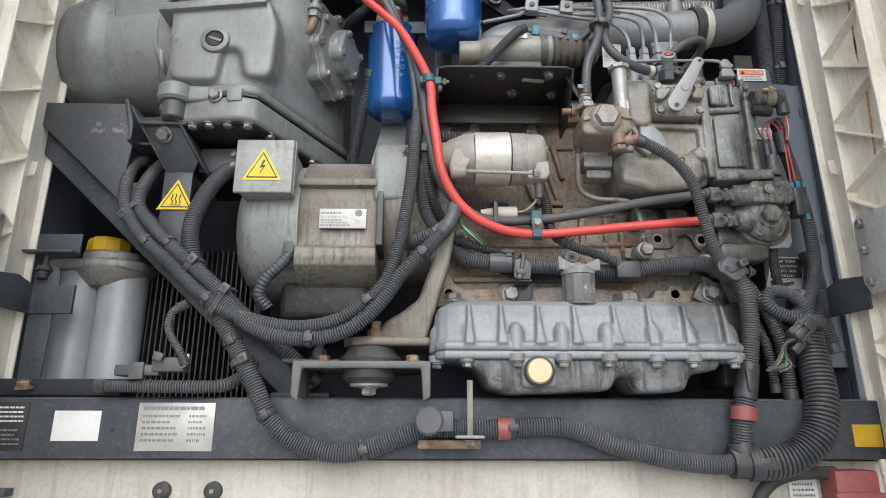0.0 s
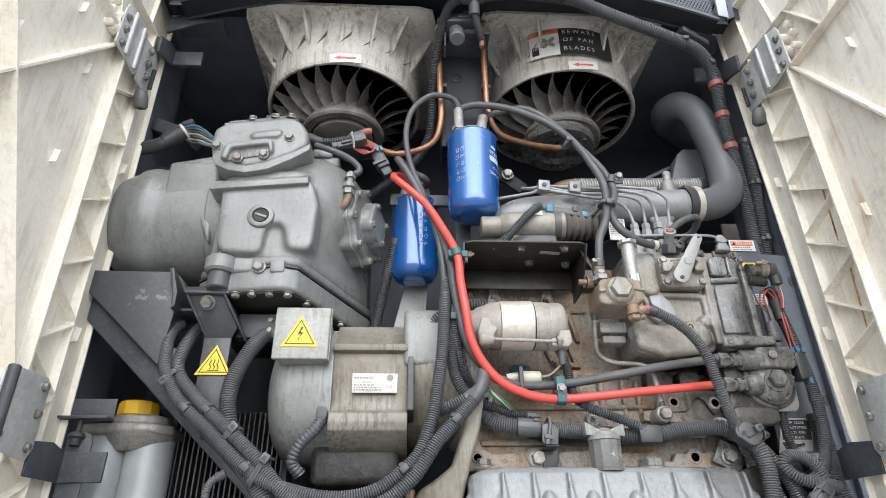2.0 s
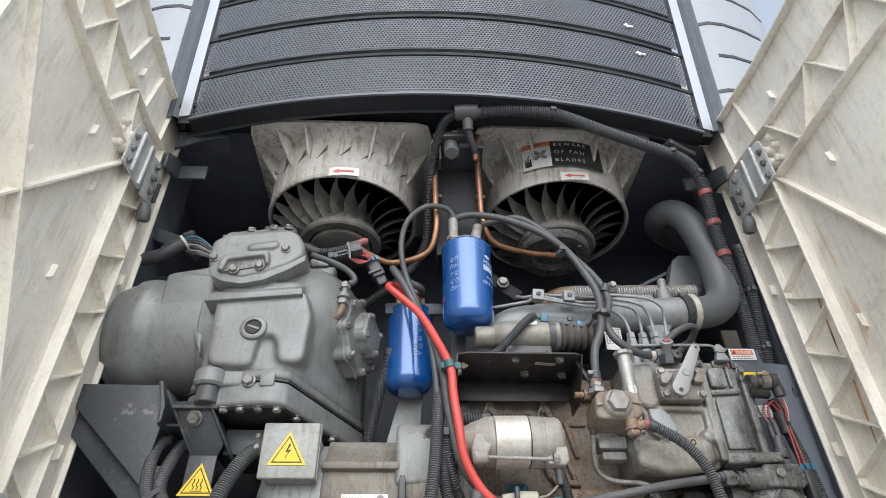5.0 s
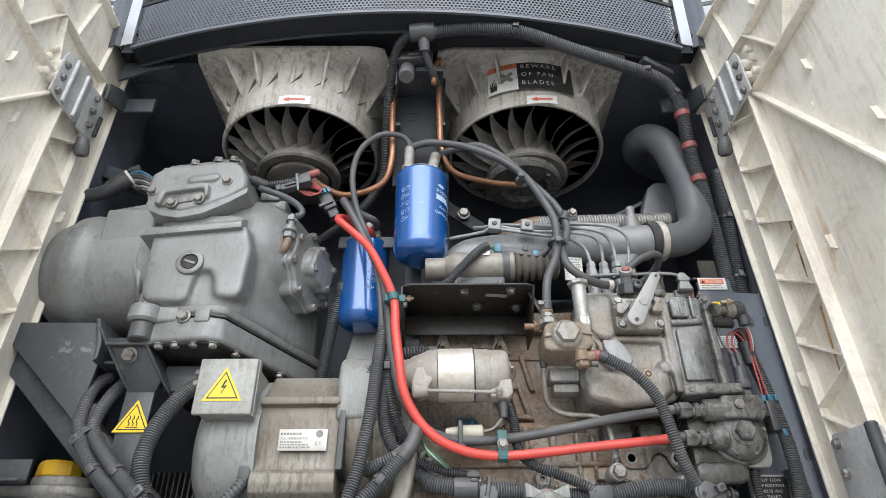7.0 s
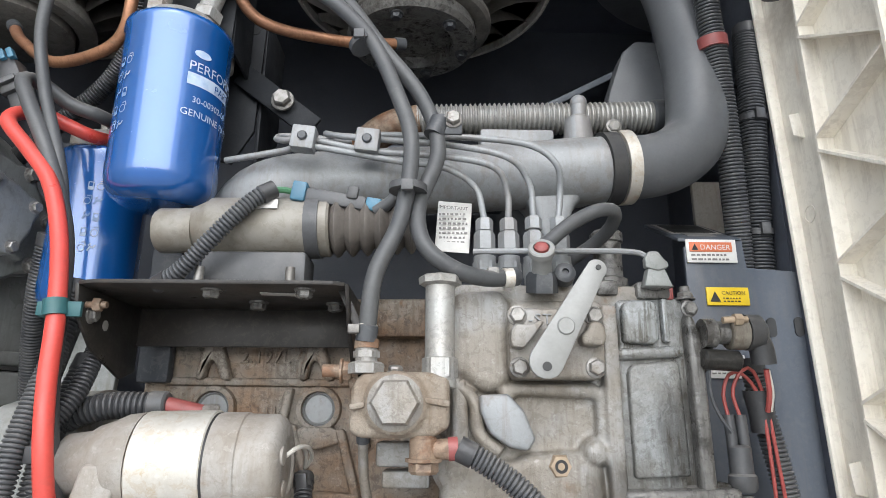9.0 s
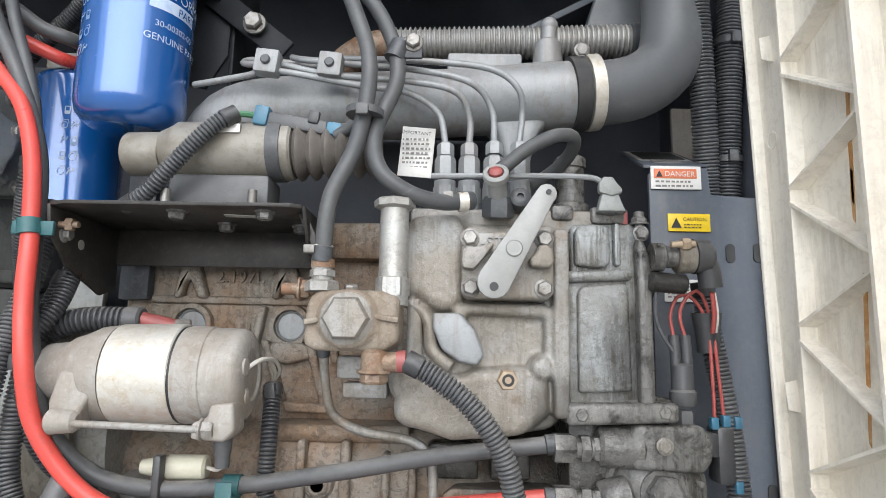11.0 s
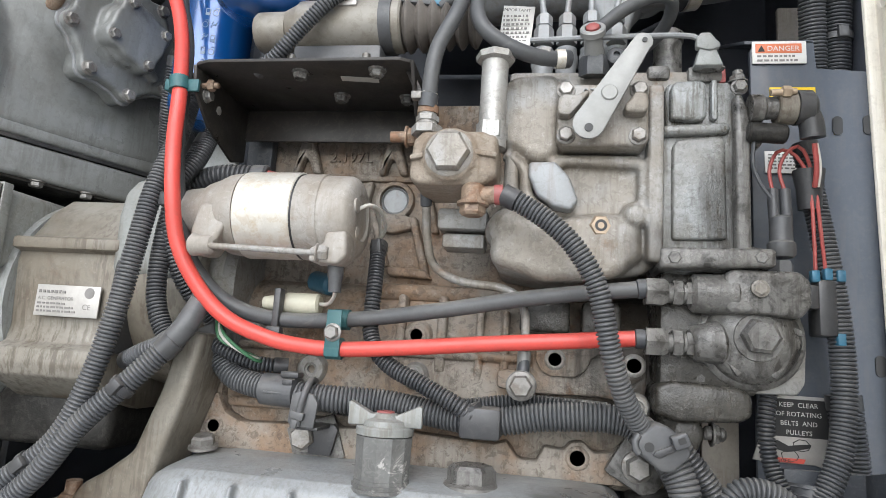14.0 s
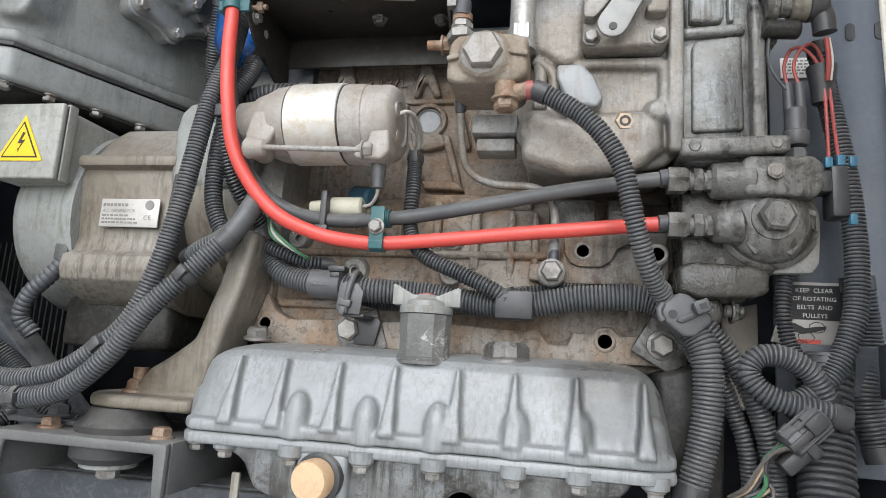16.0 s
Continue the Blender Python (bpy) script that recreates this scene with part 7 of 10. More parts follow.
part("drilled_hole", Shape().lathe((0.0056, 0.905, 2.202), (1, 0, 0), [(0, 0.0045), (0.0006, 0.0045), (0.0006, 0)], 16), M["label_silver"], sf)
part("side_stud", Shape().cyl((0.198, 0.87, 2.163), (0.226, 0.87, 2.163), 0.005).hexhead((0.212, 0.87, 2.163), (1, 0, 0), 0.014, 0.009), M["rust_bolt"], sf)
so = thing("shutoff_solenoid", (0.15, 0.905, 2.245), "dusty brass-grey solenoid with a black rubber bellows", "solenoid")
part("cylinder", Shape().lathe((0.073, 0.905, 2.286), (1, 0, 0.02), [(0, 0.019), (0.012, 0.024), (0.016, 0.0268), (0.118, 0.0268), (0.12, 0.025)], 36), M["solenoid_can"], so)
part("rear_stub", Shape().lathe((0.040, 0.905, 2.283), (1, 0, 0.02), [(0, 0.018), (0.003, 0.02), (0.034, 0.02)], 30), M["solenoid_can"], so)
part("band", Shape().lathe((0.172, 0.905, 2.288), (1, 0, 0.02), [(0, 0.0285), (0.012, 0.0285)], 36), M["plastic_grey"], so)
part("bellows", Shape().lathe((0.19, 0.905, 2.288), (1, 0, 0.02), [(0.0, 0.022)] + [(0.003 + 0.0026 * k, (0.0205, 0.0245, 0.0275, 0.0265, 0.0225)[k % 5] - 0.0001 * k) for k in range(29)] + [(0.082, 0.012)], 30), M["bellows"], so, "dusty black rubber bellows")
part("saddle", Shape().span(0.085, 0.175, 0.89, 0.93, 2.2275, 2.262, 0.004), M["plastic_grey"], so)
for bx in (0.09, 0.165):
    part("stud", Shape().cyl((bx, 0.878, 2.2275), (bx, 0.878, 2.244), 0.004), M["bolt"], so)
part("foil_label", Shape().span(0.125, 0.15, 0.8775, 0.8795, 2.296, 2.304), M["label_silver"], so)
for ob in list(so.children):
    ob.matrix_basis = Matrix.Translation((0, 0, 0.0038)) @ ob.matrix_basis
cn = thing("wire_connector", (0.19, 0.89, 2.30), "grey wire connector with blue locking clips above the solenoid", "connector")
part("housing", Shape().box((0.197, 0.890, 2.312), (0.056, 0.013, 0.013), 0.003, (0, 9, 0)), M["plastic_grey"], cn)
part("latch", Shape().box((0.213, 0.884, 2.317), (0.010, 0.006, 0.012), 0.002, (0, 9, 0)), M["plastic_black"], cn)
part("blue_lock", Shape().box((0.166, 0.889, 2.318), (0.013, 0.016, 0.018), 0.002, (0, 9, 0)), M["blue_clip"], cn)
part("blue_lock", Shape().box((0.231, 0.889, 2.307), (0.014, 0.012, 0.012), 0.002, (0, 9, 0)), M["blue_clip"], cn)
part("lead", Shape().tube([(0.160, 0.889, 2.319), (0.150, 0.886, 2.320), (0.140, 0.88, 2.315)], 0.003, 8), M["wire_green"], cn)
part("boot", Shape().tube([(0.232, 0.888, 2.302), (0.245, 0.884, 2.308), (0.256, 0.88, 2.320)], 0.0055, 10), M["hose"], cn)

# ---- intake manifold, air hose, injection lines ----
im = thing("intake_manifold", (0.3, 0.96, 2.27), "grey cast intake manifold", "manifold")
part("runner", Shape().tube([(0.080, 0.985, 2.28), (0.092, 0.975, 2.325), (0.125, 0.965, 2.348), (0.20, 0.96, 2.356), (0.33, 0.957, 2.362), (0.47, 0.952, 2.372)], 0.034, 28, 0.012), M["manifold"], im, smooth=60)
casting("plenum", [Shape().prism([(0.31, 2.340), (0.28, 2.350), (0.30, 2.388), (0.44, 2.402), (0.455, 2.39), (0.455, 2.350), (0.440, 2.340)], 0.932, 0.99, "xz", 0.010, 4), Shape().prism([(0.362, 2.346), (0.436, 2.346), (0.420, 2.326), (0.413, 2.300), (0.413, 2.258), (0.386, 2.258), (0.385, 2.300), (0.380, 2.326)], 0.938, 0.985, "xz", 0.008, 4)], M["manifold"], im, 0.0025, 5)
part("pad", Shape().span(0.33, 0.405, 0.945, 0.985, 2.39, 2.412, 0.003), M["manifold"], im)
part("breather_stub", Shape().cyl((0.432, 0.955, 2.39), (0.432, 0.955, 2.43), 0.017, 0.013, bev=0.003).cyl((0.433, 0.955, 2.425), (0.434, 0.955, 2.445), 0.008).ball((0.434, 0.955, 2.447), 0.009), M["manifold"], im)
eh = thing("air_intake_hose", (0.54, 0.98, 2.33), "matt grey rubber air intake elbow with a steel hose clamp", "hose")
part("elbow", Shape().tube([(0.452, 0.951, 2.371), (0.50, 0.954, 2.376), (0.534, 0.958, 2.390), (0.560, 0.966, 2.422), (0.569, 0.975, 2.49), (0.566, 0.988, 2.575), (0.553, 0.998, 2.648), (0.536, 1.014, 2.684), (0.524, 1.040, 2.700), (0.527, 1.082, 2.716), (0.548, 1.128, 2.730), (0.595, 1.175, 2.740), (0.66, 1.21, 2.745)], 0.0322, 32, 0.010), M["rubber_elbow"], eh, smooth=60)
part("clamp_band", Shape().lathe((0.468, 0.9515, 2.3725), (1, 0.06, 0.12), [(0, 0.0365), (0, 0.0380), (0.012, 0.0380), (0.012, 0.0365)], 36), M["starter_band"], eh)
part("clamp_screw", Shape().cyl((0.462, 0.932, 2.409), (0.462, 0.95, 2.412), 0.006).hexhead((0.462, 0.932, 2.409), (0, -1, 0), 0.011, 0.004), M["bolt"], eh)
part("cuff", Shape().lathe((0.452, 0.951, 2.3705), (1, 0.06, 0.12), [(0, 0.0372), (0.014, 0.0372)], 36), M["rubber"], eh)
ex = thing("exhaust_flex_pipe", (0.36, 1.03, 2.44), "ribbed stainless exhaust flex pipe behind the manifold", "pipe")
part("bellows", Shape().lathe((0.262, 1.03, 2.463), (1, 0, 0.03), [(0.0014 * k, (0.0155, 0.0185, 0.019, 0.0160)[k % 4]) for k in range(198)], 24), M["alu"], ex)
part("elbow", Shape().tube([(0.268, 1.03, 2.463), (0.235, 1.035, 2.458), (0.205, 1.045, 2.44), (0.195, 1.05, 2.41)], 0.019, 18), M["rust_bolt"], ex, "rust-brown pipe bend")
part("cuff", Shape().cyl((0.538, 1.03, 2.471), (0.560, 1.03, 2.472), 0.021, bev=0.002), M["worn_steel"], ex)
hsd = thing("heat_shield", (0.51, 1.05, 2.44), "bent grey sheet heat shield behind the air hose", "shield")
part("plate", Shape().prism([(0.482, 2.455), (0.500, 2.520), (0.518, 2.572), (0.535, 2.588), (0.575, 2.588), (0.575, 2.44)], 1.05, 1.058, "xz", 0.003), M["rubber_elbow"], hsd)
part("folded_edge", Shape().prism([(0.482, 2.455), (0.500, 2.520), (0.518, 2.572), (0.524, 2.570), (0.507, 2.518), (0.489, 2.453)], 1.058, 1.085, "xz", 0.002), M["rubber_elbow"], hsd)
solo("inner_wall_strip", Shape().span(0.61, 0.69, 1.10, 1.108, 2.29, 2.42, 0.002), M["white_panel"], "cream inner strip of the trailer wall seen through the bay", "panel")
nt_ = thing("important_notice", (0.302, 0.948, 2.285), "white printed notice with an important heading on the manifold", "sticker")
part("sheet", Shape().box((0.3025, 0.928, 2.301), (0.032, 0.0012, 0.052), 0.0004, (-8, 4, 0)), M["label_white"], nt_)
letters(nt_, "IMPORTANT", (0.2880, 0.9255, 2.3185), 0.0050, M["ink"], (82, 4, 0))
bars(nt_, 0.289, 0.316, 2.283, 2.315, 0.9255, 7, M["print_grey"], 0.8, 0.4, 31)
LINES = [
    [(0.083, 0.93, 2.366), (0.141, 0.915, 2.370), (0.165, 0.905, 2.371), (0.248, 0.90, 2.355), (0.293, 0.895, 2.347), (0.322, 0.89, 2.326), (0.330, 0.886, 2.294)],
    [(0.20, 0.955, 2.40), (0.138, 0.945, 2.40), (0.130, 0.93, 2.390), (0.142, 0.915, 2.381), (0.165, 0.909, 2.380), (0.222, 0.905, 2.367), (0.300, 0.895, 2.357), (0.340, 0.89, 2.345), (0.352, 0.886, 2.318), (0.352, 0.886, 2.294)],
    [(0.24, 0.96, 2.405), (0.185, 0.95, 2.404), (0.178, 0.93, 2.396), (0.195, 0.915, 2.386), (0.223, 0.909, 2.381), (0.300, 0.90, 2.371), (0.352, 0.895, 2.357), (0.372, 0.89, 2.33), (0.375, 0.886, 2.296)],
    [(0.28, 0.96, 2.41), (0.22, 0.95, 2.402), (0.215, 0.93, 2.395), (0.26, 0.915, 2.388), (0.327, 0.905, 2.381), (0.373, 0.90, 2.372), (0.396, 0.895, 2.352), (0.401, 0.89, 2.325), (0.398, 0.886, 2.296)]]
for pts in LINES:
    pts = [Vector(p) + Vector((0, 0.026, 0.010)) * max(0.0, min(1.0, (2.36 - p[2]) / 0.04)) for p in pts]
    il = thing("injection_line", pts[-1], "thin steel injection line running over the manifold", "pipe", "injection lines")
    part("line", Shape().tube(pts, 0.0031, 10, 0.004), M["manifold"], il)
    part("nut", Shape().hexhead(pts[-1] - Vector((0, 0, 0.012)), (0, 0, 1), 0.014, 0.012, False), M["manifold"], il)
for cx, cz in ((0.163, 2.376), (0.222, 2.374)):
    c = thing("line_clip", (cx, 0.90, cz - 0.012), "small square zinc clip holding the injection lines", "clip", "line clips")
    part("block", Shape().box((cx, 0.902, cz), (0.022, 0.016, 0.023), 0.002, (0, 6, 0)), M["manifold"], c)
    part("screw", Shape().cyl((cx, 0.894, cz), (cx, 0.891, cz), 0.0045, bev=0.001), M["worn_steel"], c)

# ---- condenser fans ----
def arrow_sticker(cx, cy, r, z):
    ob = thing("arrow_sticker", (cx, cy - r, z - 0.012), "white sticker with a red arrow on the fan shroud", "sticker", "arrow stickers")
    sh, ar = Shape(), Shape()

    def wrap(pts, rr, s):
        s.bm.faces.new([s.bm.verts.new((cx + rr * math.sin(a / rr), cy - rr * math.cos(a / rr), zz)) for a, zz in pts])
    n = 8
    for k in range(n):
        a0, a1 = -0.032 + 0.064 * k / n, -0.032 + 0.064 * (k + 1) / n
        wrap([(a0, z - 0.0115), (a1, z - 0.0115), (a1, z + 0.0115), (a0, z + 0.0115)], r + 0.0012, sh)
    wrap([(-0.024, z), (-0.010, z + 0.006), (-0.010, z - 0.006)][::-1], r + 0.0024, ar)
    for k in range(4):
        a0, a1 = -0.011 + 0.033 * k / 4, -0.011 + 0.033 * (k + 1) / 4
        wrap([(a0, z - 0.0022), (a1, z - 0.0022), (a1, z + 0.0022), (a0, z + 0.0022)], r + 0.0024, ar)
    part("sheet", sh, M["label_white"], ob)
    part("arrow", ar, M["label_red"], ob)
    return ob


def fan_unit(cx, cy, z0, motor, R):
    f = thing("condenser_fan", (cx, cy, z0 - 0.05), "weathered cast fan shroud with grey blades and a round hub", "fan", "condenser fans")
    sh = Shape().lathe((cx, cy, z0), (0, 0, 1), [(0.14, R - 0.006), (0.0, R - 0.005), (-0.0005, R - 0.004), (0.0, R), (0.006, R + 0.003), (0.012, R), (0.06, R + 0.002), (0.115, R + 0.006), (0.126, R + 0.016), (0.132, R + 0.030), (0.136, R + 0.03), (0.14, R - 0.006)], 72)
    part("shroud_ring", sh, M["fan_cast"], f)
    h = R + 0.033
    plate = Shape()
    outer = []
    n = 64
    inner_v, outer_v = [], []
    for k in range(n):
        a = 2 * math.pi * k / n
        c, s = math.cos(a), math.sin(a)
        q = min(h / max(abs(c), 1e-6), h / max(abs(s), 1e-6))
        q = min(q, h * 1.36)
        inner_v.append([(cx + (R - 0.005) * c, cy + (R - 0.005) * s), (cx + q * c, cy + q * s)])
    for zz, flip in ((z0 + 0.128, False), (z0 + 0.136, True)):
        vs = [[plate.bm.verts.new((*p, zz)) for p in pr] for pr in inner_v]
        outer.append(vs)
        for k in range(n):
            k2 = (k + 1) % n
            plate.bm.faces.new((vs[k][0], vs[k][1], vs[k2][1], vs[k2][0]))
    for k in range(n):
        k2 = (k + 1) % n
        plate.bm.faces.new((outer[0][k][1], outer[1][k][1], outer[1][k2][1], outer[0][k2][1]))
    bmesh.ops.recalc_face_normals(plate.bm, faces=plate.bm.faces)
    part("top_plate", plate, M["fan_cast"], f)
    for a in (-150, -128, -112, -68, -52, -30):
        c, s = math.cos(radians(a)), math.sin(radians(a))
        m = Matrix.Translation((cx, cy, z0)) @ pose(0, 0, 0, 0, 0, a)
        e = min(h / max(abs(c), 1e-6), h / max(abs(s), 1e-6)) - 0.006
        part("gusset", Shape().prism([(R + 0.002, 0.055), (min(e, R + 0.065), 0.130), (R, 0.130)], -0.003, 0.003, "xz", 0.001).turned(m), M["fan_cast"], f)
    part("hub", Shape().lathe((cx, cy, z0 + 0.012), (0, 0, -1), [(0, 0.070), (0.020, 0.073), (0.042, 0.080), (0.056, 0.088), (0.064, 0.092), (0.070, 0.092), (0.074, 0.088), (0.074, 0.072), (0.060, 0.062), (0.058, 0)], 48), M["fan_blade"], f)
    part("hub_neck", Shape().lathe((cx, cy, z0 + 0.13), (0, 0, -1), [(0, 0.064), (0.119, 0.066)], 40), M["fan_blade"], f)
    # Liner added over the shroud's inner wall; its darker colour is the shade inside.
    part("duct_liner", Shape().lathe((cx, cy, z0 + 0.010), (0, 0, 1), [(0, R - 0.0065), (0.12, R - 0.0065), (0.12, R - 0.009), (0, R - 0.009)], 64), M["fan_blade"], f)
    # Roof added to close the duct, so the gaps between blades stay dark.
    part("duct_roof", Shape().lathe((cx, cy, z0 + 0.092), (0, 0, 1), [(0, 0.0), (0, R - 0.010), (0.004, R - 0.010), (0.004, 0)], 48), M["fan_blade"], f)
    nb = 22
    for k in range(nb):
        a = 360 / nb * k + 4
        m = Matrix.Translation((cx, cy, z0)) @ pose(0, 0, 0, 0, 0, a)
        bl = Shape()
        rows = []
        for i in range(8):
            t = i / 7
            r = 0.072 + t * (R - 0.009 - 0.072)
            zl = -0.050 + 0.052 * t ** 0.8
            lean = 0.036 + 0.044 * t
            sweep = -0.014 * math.sin(math.pi * t) + 0.010 * t
            row = []
            for j in range(5):
                v = j / 4
                row.append(bl.bm.verts.new((r, sweep + lean * v ** 1.25, zl + v * 0.078)))
            rows.append(row)
        for r0, r1 in zip(rows, rows[1:]):
            for j in range(4):
                bl.bm.faces.new((r0[j], r1[j], r1[j + 1], r0[j + 1]))
        bmesh.ops.solidify(bl.bm, geom=bl.bm.faces[:], thickness=0.0024)
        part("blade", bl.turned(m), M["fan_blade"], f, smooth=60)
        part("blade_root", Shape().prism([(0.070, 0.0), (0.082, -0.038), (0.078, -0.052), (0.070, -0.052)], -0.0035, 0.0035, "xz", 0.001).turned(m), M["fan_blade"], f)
    if motor:
        part("motor_flange", Shape().lathe((cx - 0.012, cy - 0.01, z0 - 0.066), (0, 0, -1), [(0, 0.05), (0.004, 0.082), (0.020, 0.085), (0.026, 0.080), (0.026, 0.054), (0.012, 0.050), (0.012, 0.0)], 48), M["oily_cast"], f)
        for k in range(6):
            a = math.radians(60 * k + 15)
            bolt(f, (cx - 0.012 + 0.067 * math.cos(a), cy - 0.01 + 0.067 * math.sin(a), z0 - 0.092), (0, 0, -1), 0.012, None, M["worn_steel"])
    else:
        part("motor_flange", Shape().lathe((cx, cy, z0 - 0.05), (0, 0, -1), [(0, 0.05), (0.004, 0.066), (0.020, 0.068), (0.024, 0.06), (0.024, 0)], 48), M["fan_blade"], f)
    return f


fan_unit(-0.244, 1.057, 2.661, False, 0.170)
fan_unit(0.266, 1.094, 2.692, True, 0.1770)
arrow_sticker(-0.228, 1.057, 0.1735, 2.6715)
arrow_sticker(0.281, 1.094, 0.1805, 2.7025)

# fan blade warning, wrapped round the shroud
FX, FY, FR = 0.266, 1.094, 0.1812
wb = thing("fan_warning_sticker", (0.26, 0.88, 2.72), "black and white fan blade warning sticker with red corner", "sticker")


def curved_patch(a0, a1, z0, z1, r, n=10):
    sh = Shape()
    prev = None
    for k in range(n + 1):
        a = a0 + (a1 - a0) * k / n
        ring = [sh.bm.verts.new((FX + r * math.sin(a), FY - r * math.cos(a), z)) for z in (z0, z1)]
        if prev:
            sh.bm.faces.new((prev[0], ring[0], ring[1], prev[1]))
        prev = ring
    return sh


A0, A1 = -0.535, 0.50
part("white_field", curved_patch(A0, A0 + 0.36, 2.731, 2.795, FR + 0.004), M["label_white"], wb)
part("black_field", curved_patch(A0 + 0.36, A1, 2.731, 2.811, FR + 0.004), M["ink"], wb)
part("red_field", curved_patch(A0, A0 + 0.36, 2.795, 2.811, FR + 0.0045), M["label_orange"], wb, "faded orange warning strip")
for txt, z in (("BEWARE", 2.791), ("OF FAN", 2.767), ("BLADES", 2.742)):
    a = A0 + 0.40
    ob = letters(wb, txt, (FX + (FR + 0.006) * math.sin(a), FY - (FR + 0.006) * math.cos(a), z), 0.0155, M["label_white"], bend=(FX, FY, FR + 0.006), spacing=1.45)
letters(wb, "WARNING", (FX + (FR + 0.006) * math.sin(A0 + 0.10), FY - (FR + 0.006) * math.cos(A0 + 0.10), 2.8005), 0.0080, M["ink"], bend=(FX, FY, FR + 0.006))
for k in range(4):
    ac, zc = A0 + 0.23, 2.769
    a = math.radians(45 + 90 * k)
    sh = Shape()
    pts = []
    for i in range(10):
        t = 2 * math.pi * i / 10
        u, v = 0.010 + 0.009 * math.cos(t), 0.0055 * math.sin(t)
        pts.append((ac + (u * math.cos(a) - v * math.sin(a)) / FR, zc + u * math.sin(a) + v * math.cos(a)))
    sh.bm.faces.new([sh.bm.verts.new((FX + (FR + 0.0055) * math.sin(p), FY - (FR + 0.0055) * math.cos(p), z)) for p, z in pts])
    part("fan_symbol_blade", sh, M["print_grey"], wb)
part("hand_symbol", curved_patch(A0 + 0.03, A0 + 0.115, 2.738, 2.754, FR + 0.0055, 4), M["ink"], wb)
for k in range(4):
    part("hand_symbol", curved_patch(A0 + 0.03 + 0.022 * k, A0 + 0.044 + 0.022 * k, 2.754, 2.764 - 0.001 * abs(k - 1.5), FR + 0.0055, 2), M["ink"], wb)

# ---- post between the fans, filters ----
post = thing("filter_post", (0.02, 0.94, 2.30), "black steel post carrying the filters and pressure switch", "bracket")
part("plate", Shape().prism([(-0.028, 2.50), (-0.028, 2.742), (-0.008, 2.742), (-0.004, 2.80), (0.080, 2.80), (0.070, 2.50)], 0.945, 0.950, "xz", 0.002).span(-0.028, -0.024, 0.950, 1.01, 2.5, 2.74, 0.001).span(0.067, 0.071, 0.950, 1.01, 2.5, 2.79, 0.001), M["black_bay"], post)
part("lower_arm", Shape().prism([(0.0, 2.16), (0.03, 2.16), (0.03, 2.50), (0.0, 2.50)], 0.985, 1.0, "xz", 0.002).span(-0.13, 0.03, 0.99, 0.998, 2.385, 2.41, 0.001), M["dark_steel"], post)
part("side_plate", Shape().prism([(0.033, 2.405), (0.058, 2.40), (0.080, 2.44), (0.084, 2.58), (0.078, 2.592), (0.033, 2.592)], 1.016, 1.021, "xz", 0.001).prism([(1.021, 2.40), (1.021, 2.592), (1.10, 2.592), (1.10, 2.46)], 0.080, 0.085, "yz", 0.001), M["black_bay"], post)
part("brace_arm", Shape().box((0.105, 1.01, 2.475), (0.11, 0.006, 0.028), 0.002, (0, 38, 0)), M["black_bay"], post)
part("side_plate_hole", Shape().cyl((0.072, 1.0165, 2.57), (0.072, 1.0150, 2.57), 0.005, seg=14), M["ink"], post)
bolt(post, (0.114, 1.000, 2.470), (0, -1, 0), 0.018)
for bz in (2.683, 2.612):
    part("rivet", Shape().lathe((0.006, 0.945, bz), (0, -1, 0), [(0, 0.0125), (0.0015, 0.0125), (0.002, 0.010), (0.0005, 0.0095), (0.0005, 0)], 22), M["black_bay"], post)
part("switch_bracket", Shape().span(-0.024, 0.074, 0.868, 0.946, 2.7455, 2.7485, 0.001).span(-0.024, -0.020, 0.868, 0.90, 2.70, 2.7455, 0.001).span(0.020, 0.074, 0.866, 0.869, 2.7355, 2.7485, 0.001), M["dark_steel"], post)
part("pressure_switch", Shape().lathe((0.000, 0.856, 2.728), (0, -0.45, -0.90), [(-0.016, 0.009), (-0.004, 0.010), (0.0, 0.0135), (0.002, 0.0155), (0.014, 0.0155), (0.016, 0.0145), (0.026, 0.0145), (0.028, 0.0158), (0.046, 0.0158), (0.049, 0.0125), (0.049, 0)], 28), M["plastic_grey"], post, "dark grey round pressure switch")
for zc, yc, x0, x1 in ((2.780, 0.872, -0.012, 0.052), (2.760, 0.862, -0.026, 0.044)):
    plug = part("plug", Shape().box(((x0 + x1) / 2, yc, zc), (x1 - x0, 0.030, 0.017), 0.004, (0, -4, 0)), M["plastic_grey"], post)
    part("plug_ridge", Shape().box(((x0 + x1) / 2 + 0.006, yc - 0.017, zc + 0.002), (0.026, 0.006, 0.009), 0.002, (0, -4, 0)), M["plastic_grey"], plug)
    part("plug_end", Shape().box((x0 - 0.006, yc, zc), (0.014, 0.020, 0.012), 0.003, (0, -4, 0)), M["plastic_black"], plug)
for k in range(3):
    part("lead", Shape().tube([(-0.028, 0.862 + 0.004 * k, 2.760), (-0.040, 0.866, 2.755 - 0.004 * k), (-0.043, 0.885, 2.735), (-0.038, 0.91, 2.70)], 0.0016, 6), M[("wire_green", "wire_white", "plastic_grey")[k]], post)
part("capillary_bulb", Shape().cyl((0.056, 0.872, 2.752), (0.054, 0.866, 2.698), 0.0055, bev=0.002), M["copper"], post, "copper capillary bulb")
part("capillary_tail", Shape().tube([(0.056, 0.872, 2.750), (0.060, 0.88, 2.775), (0.063, 0.91, 2.80)], 0.0055, 10), M["copper"], post)
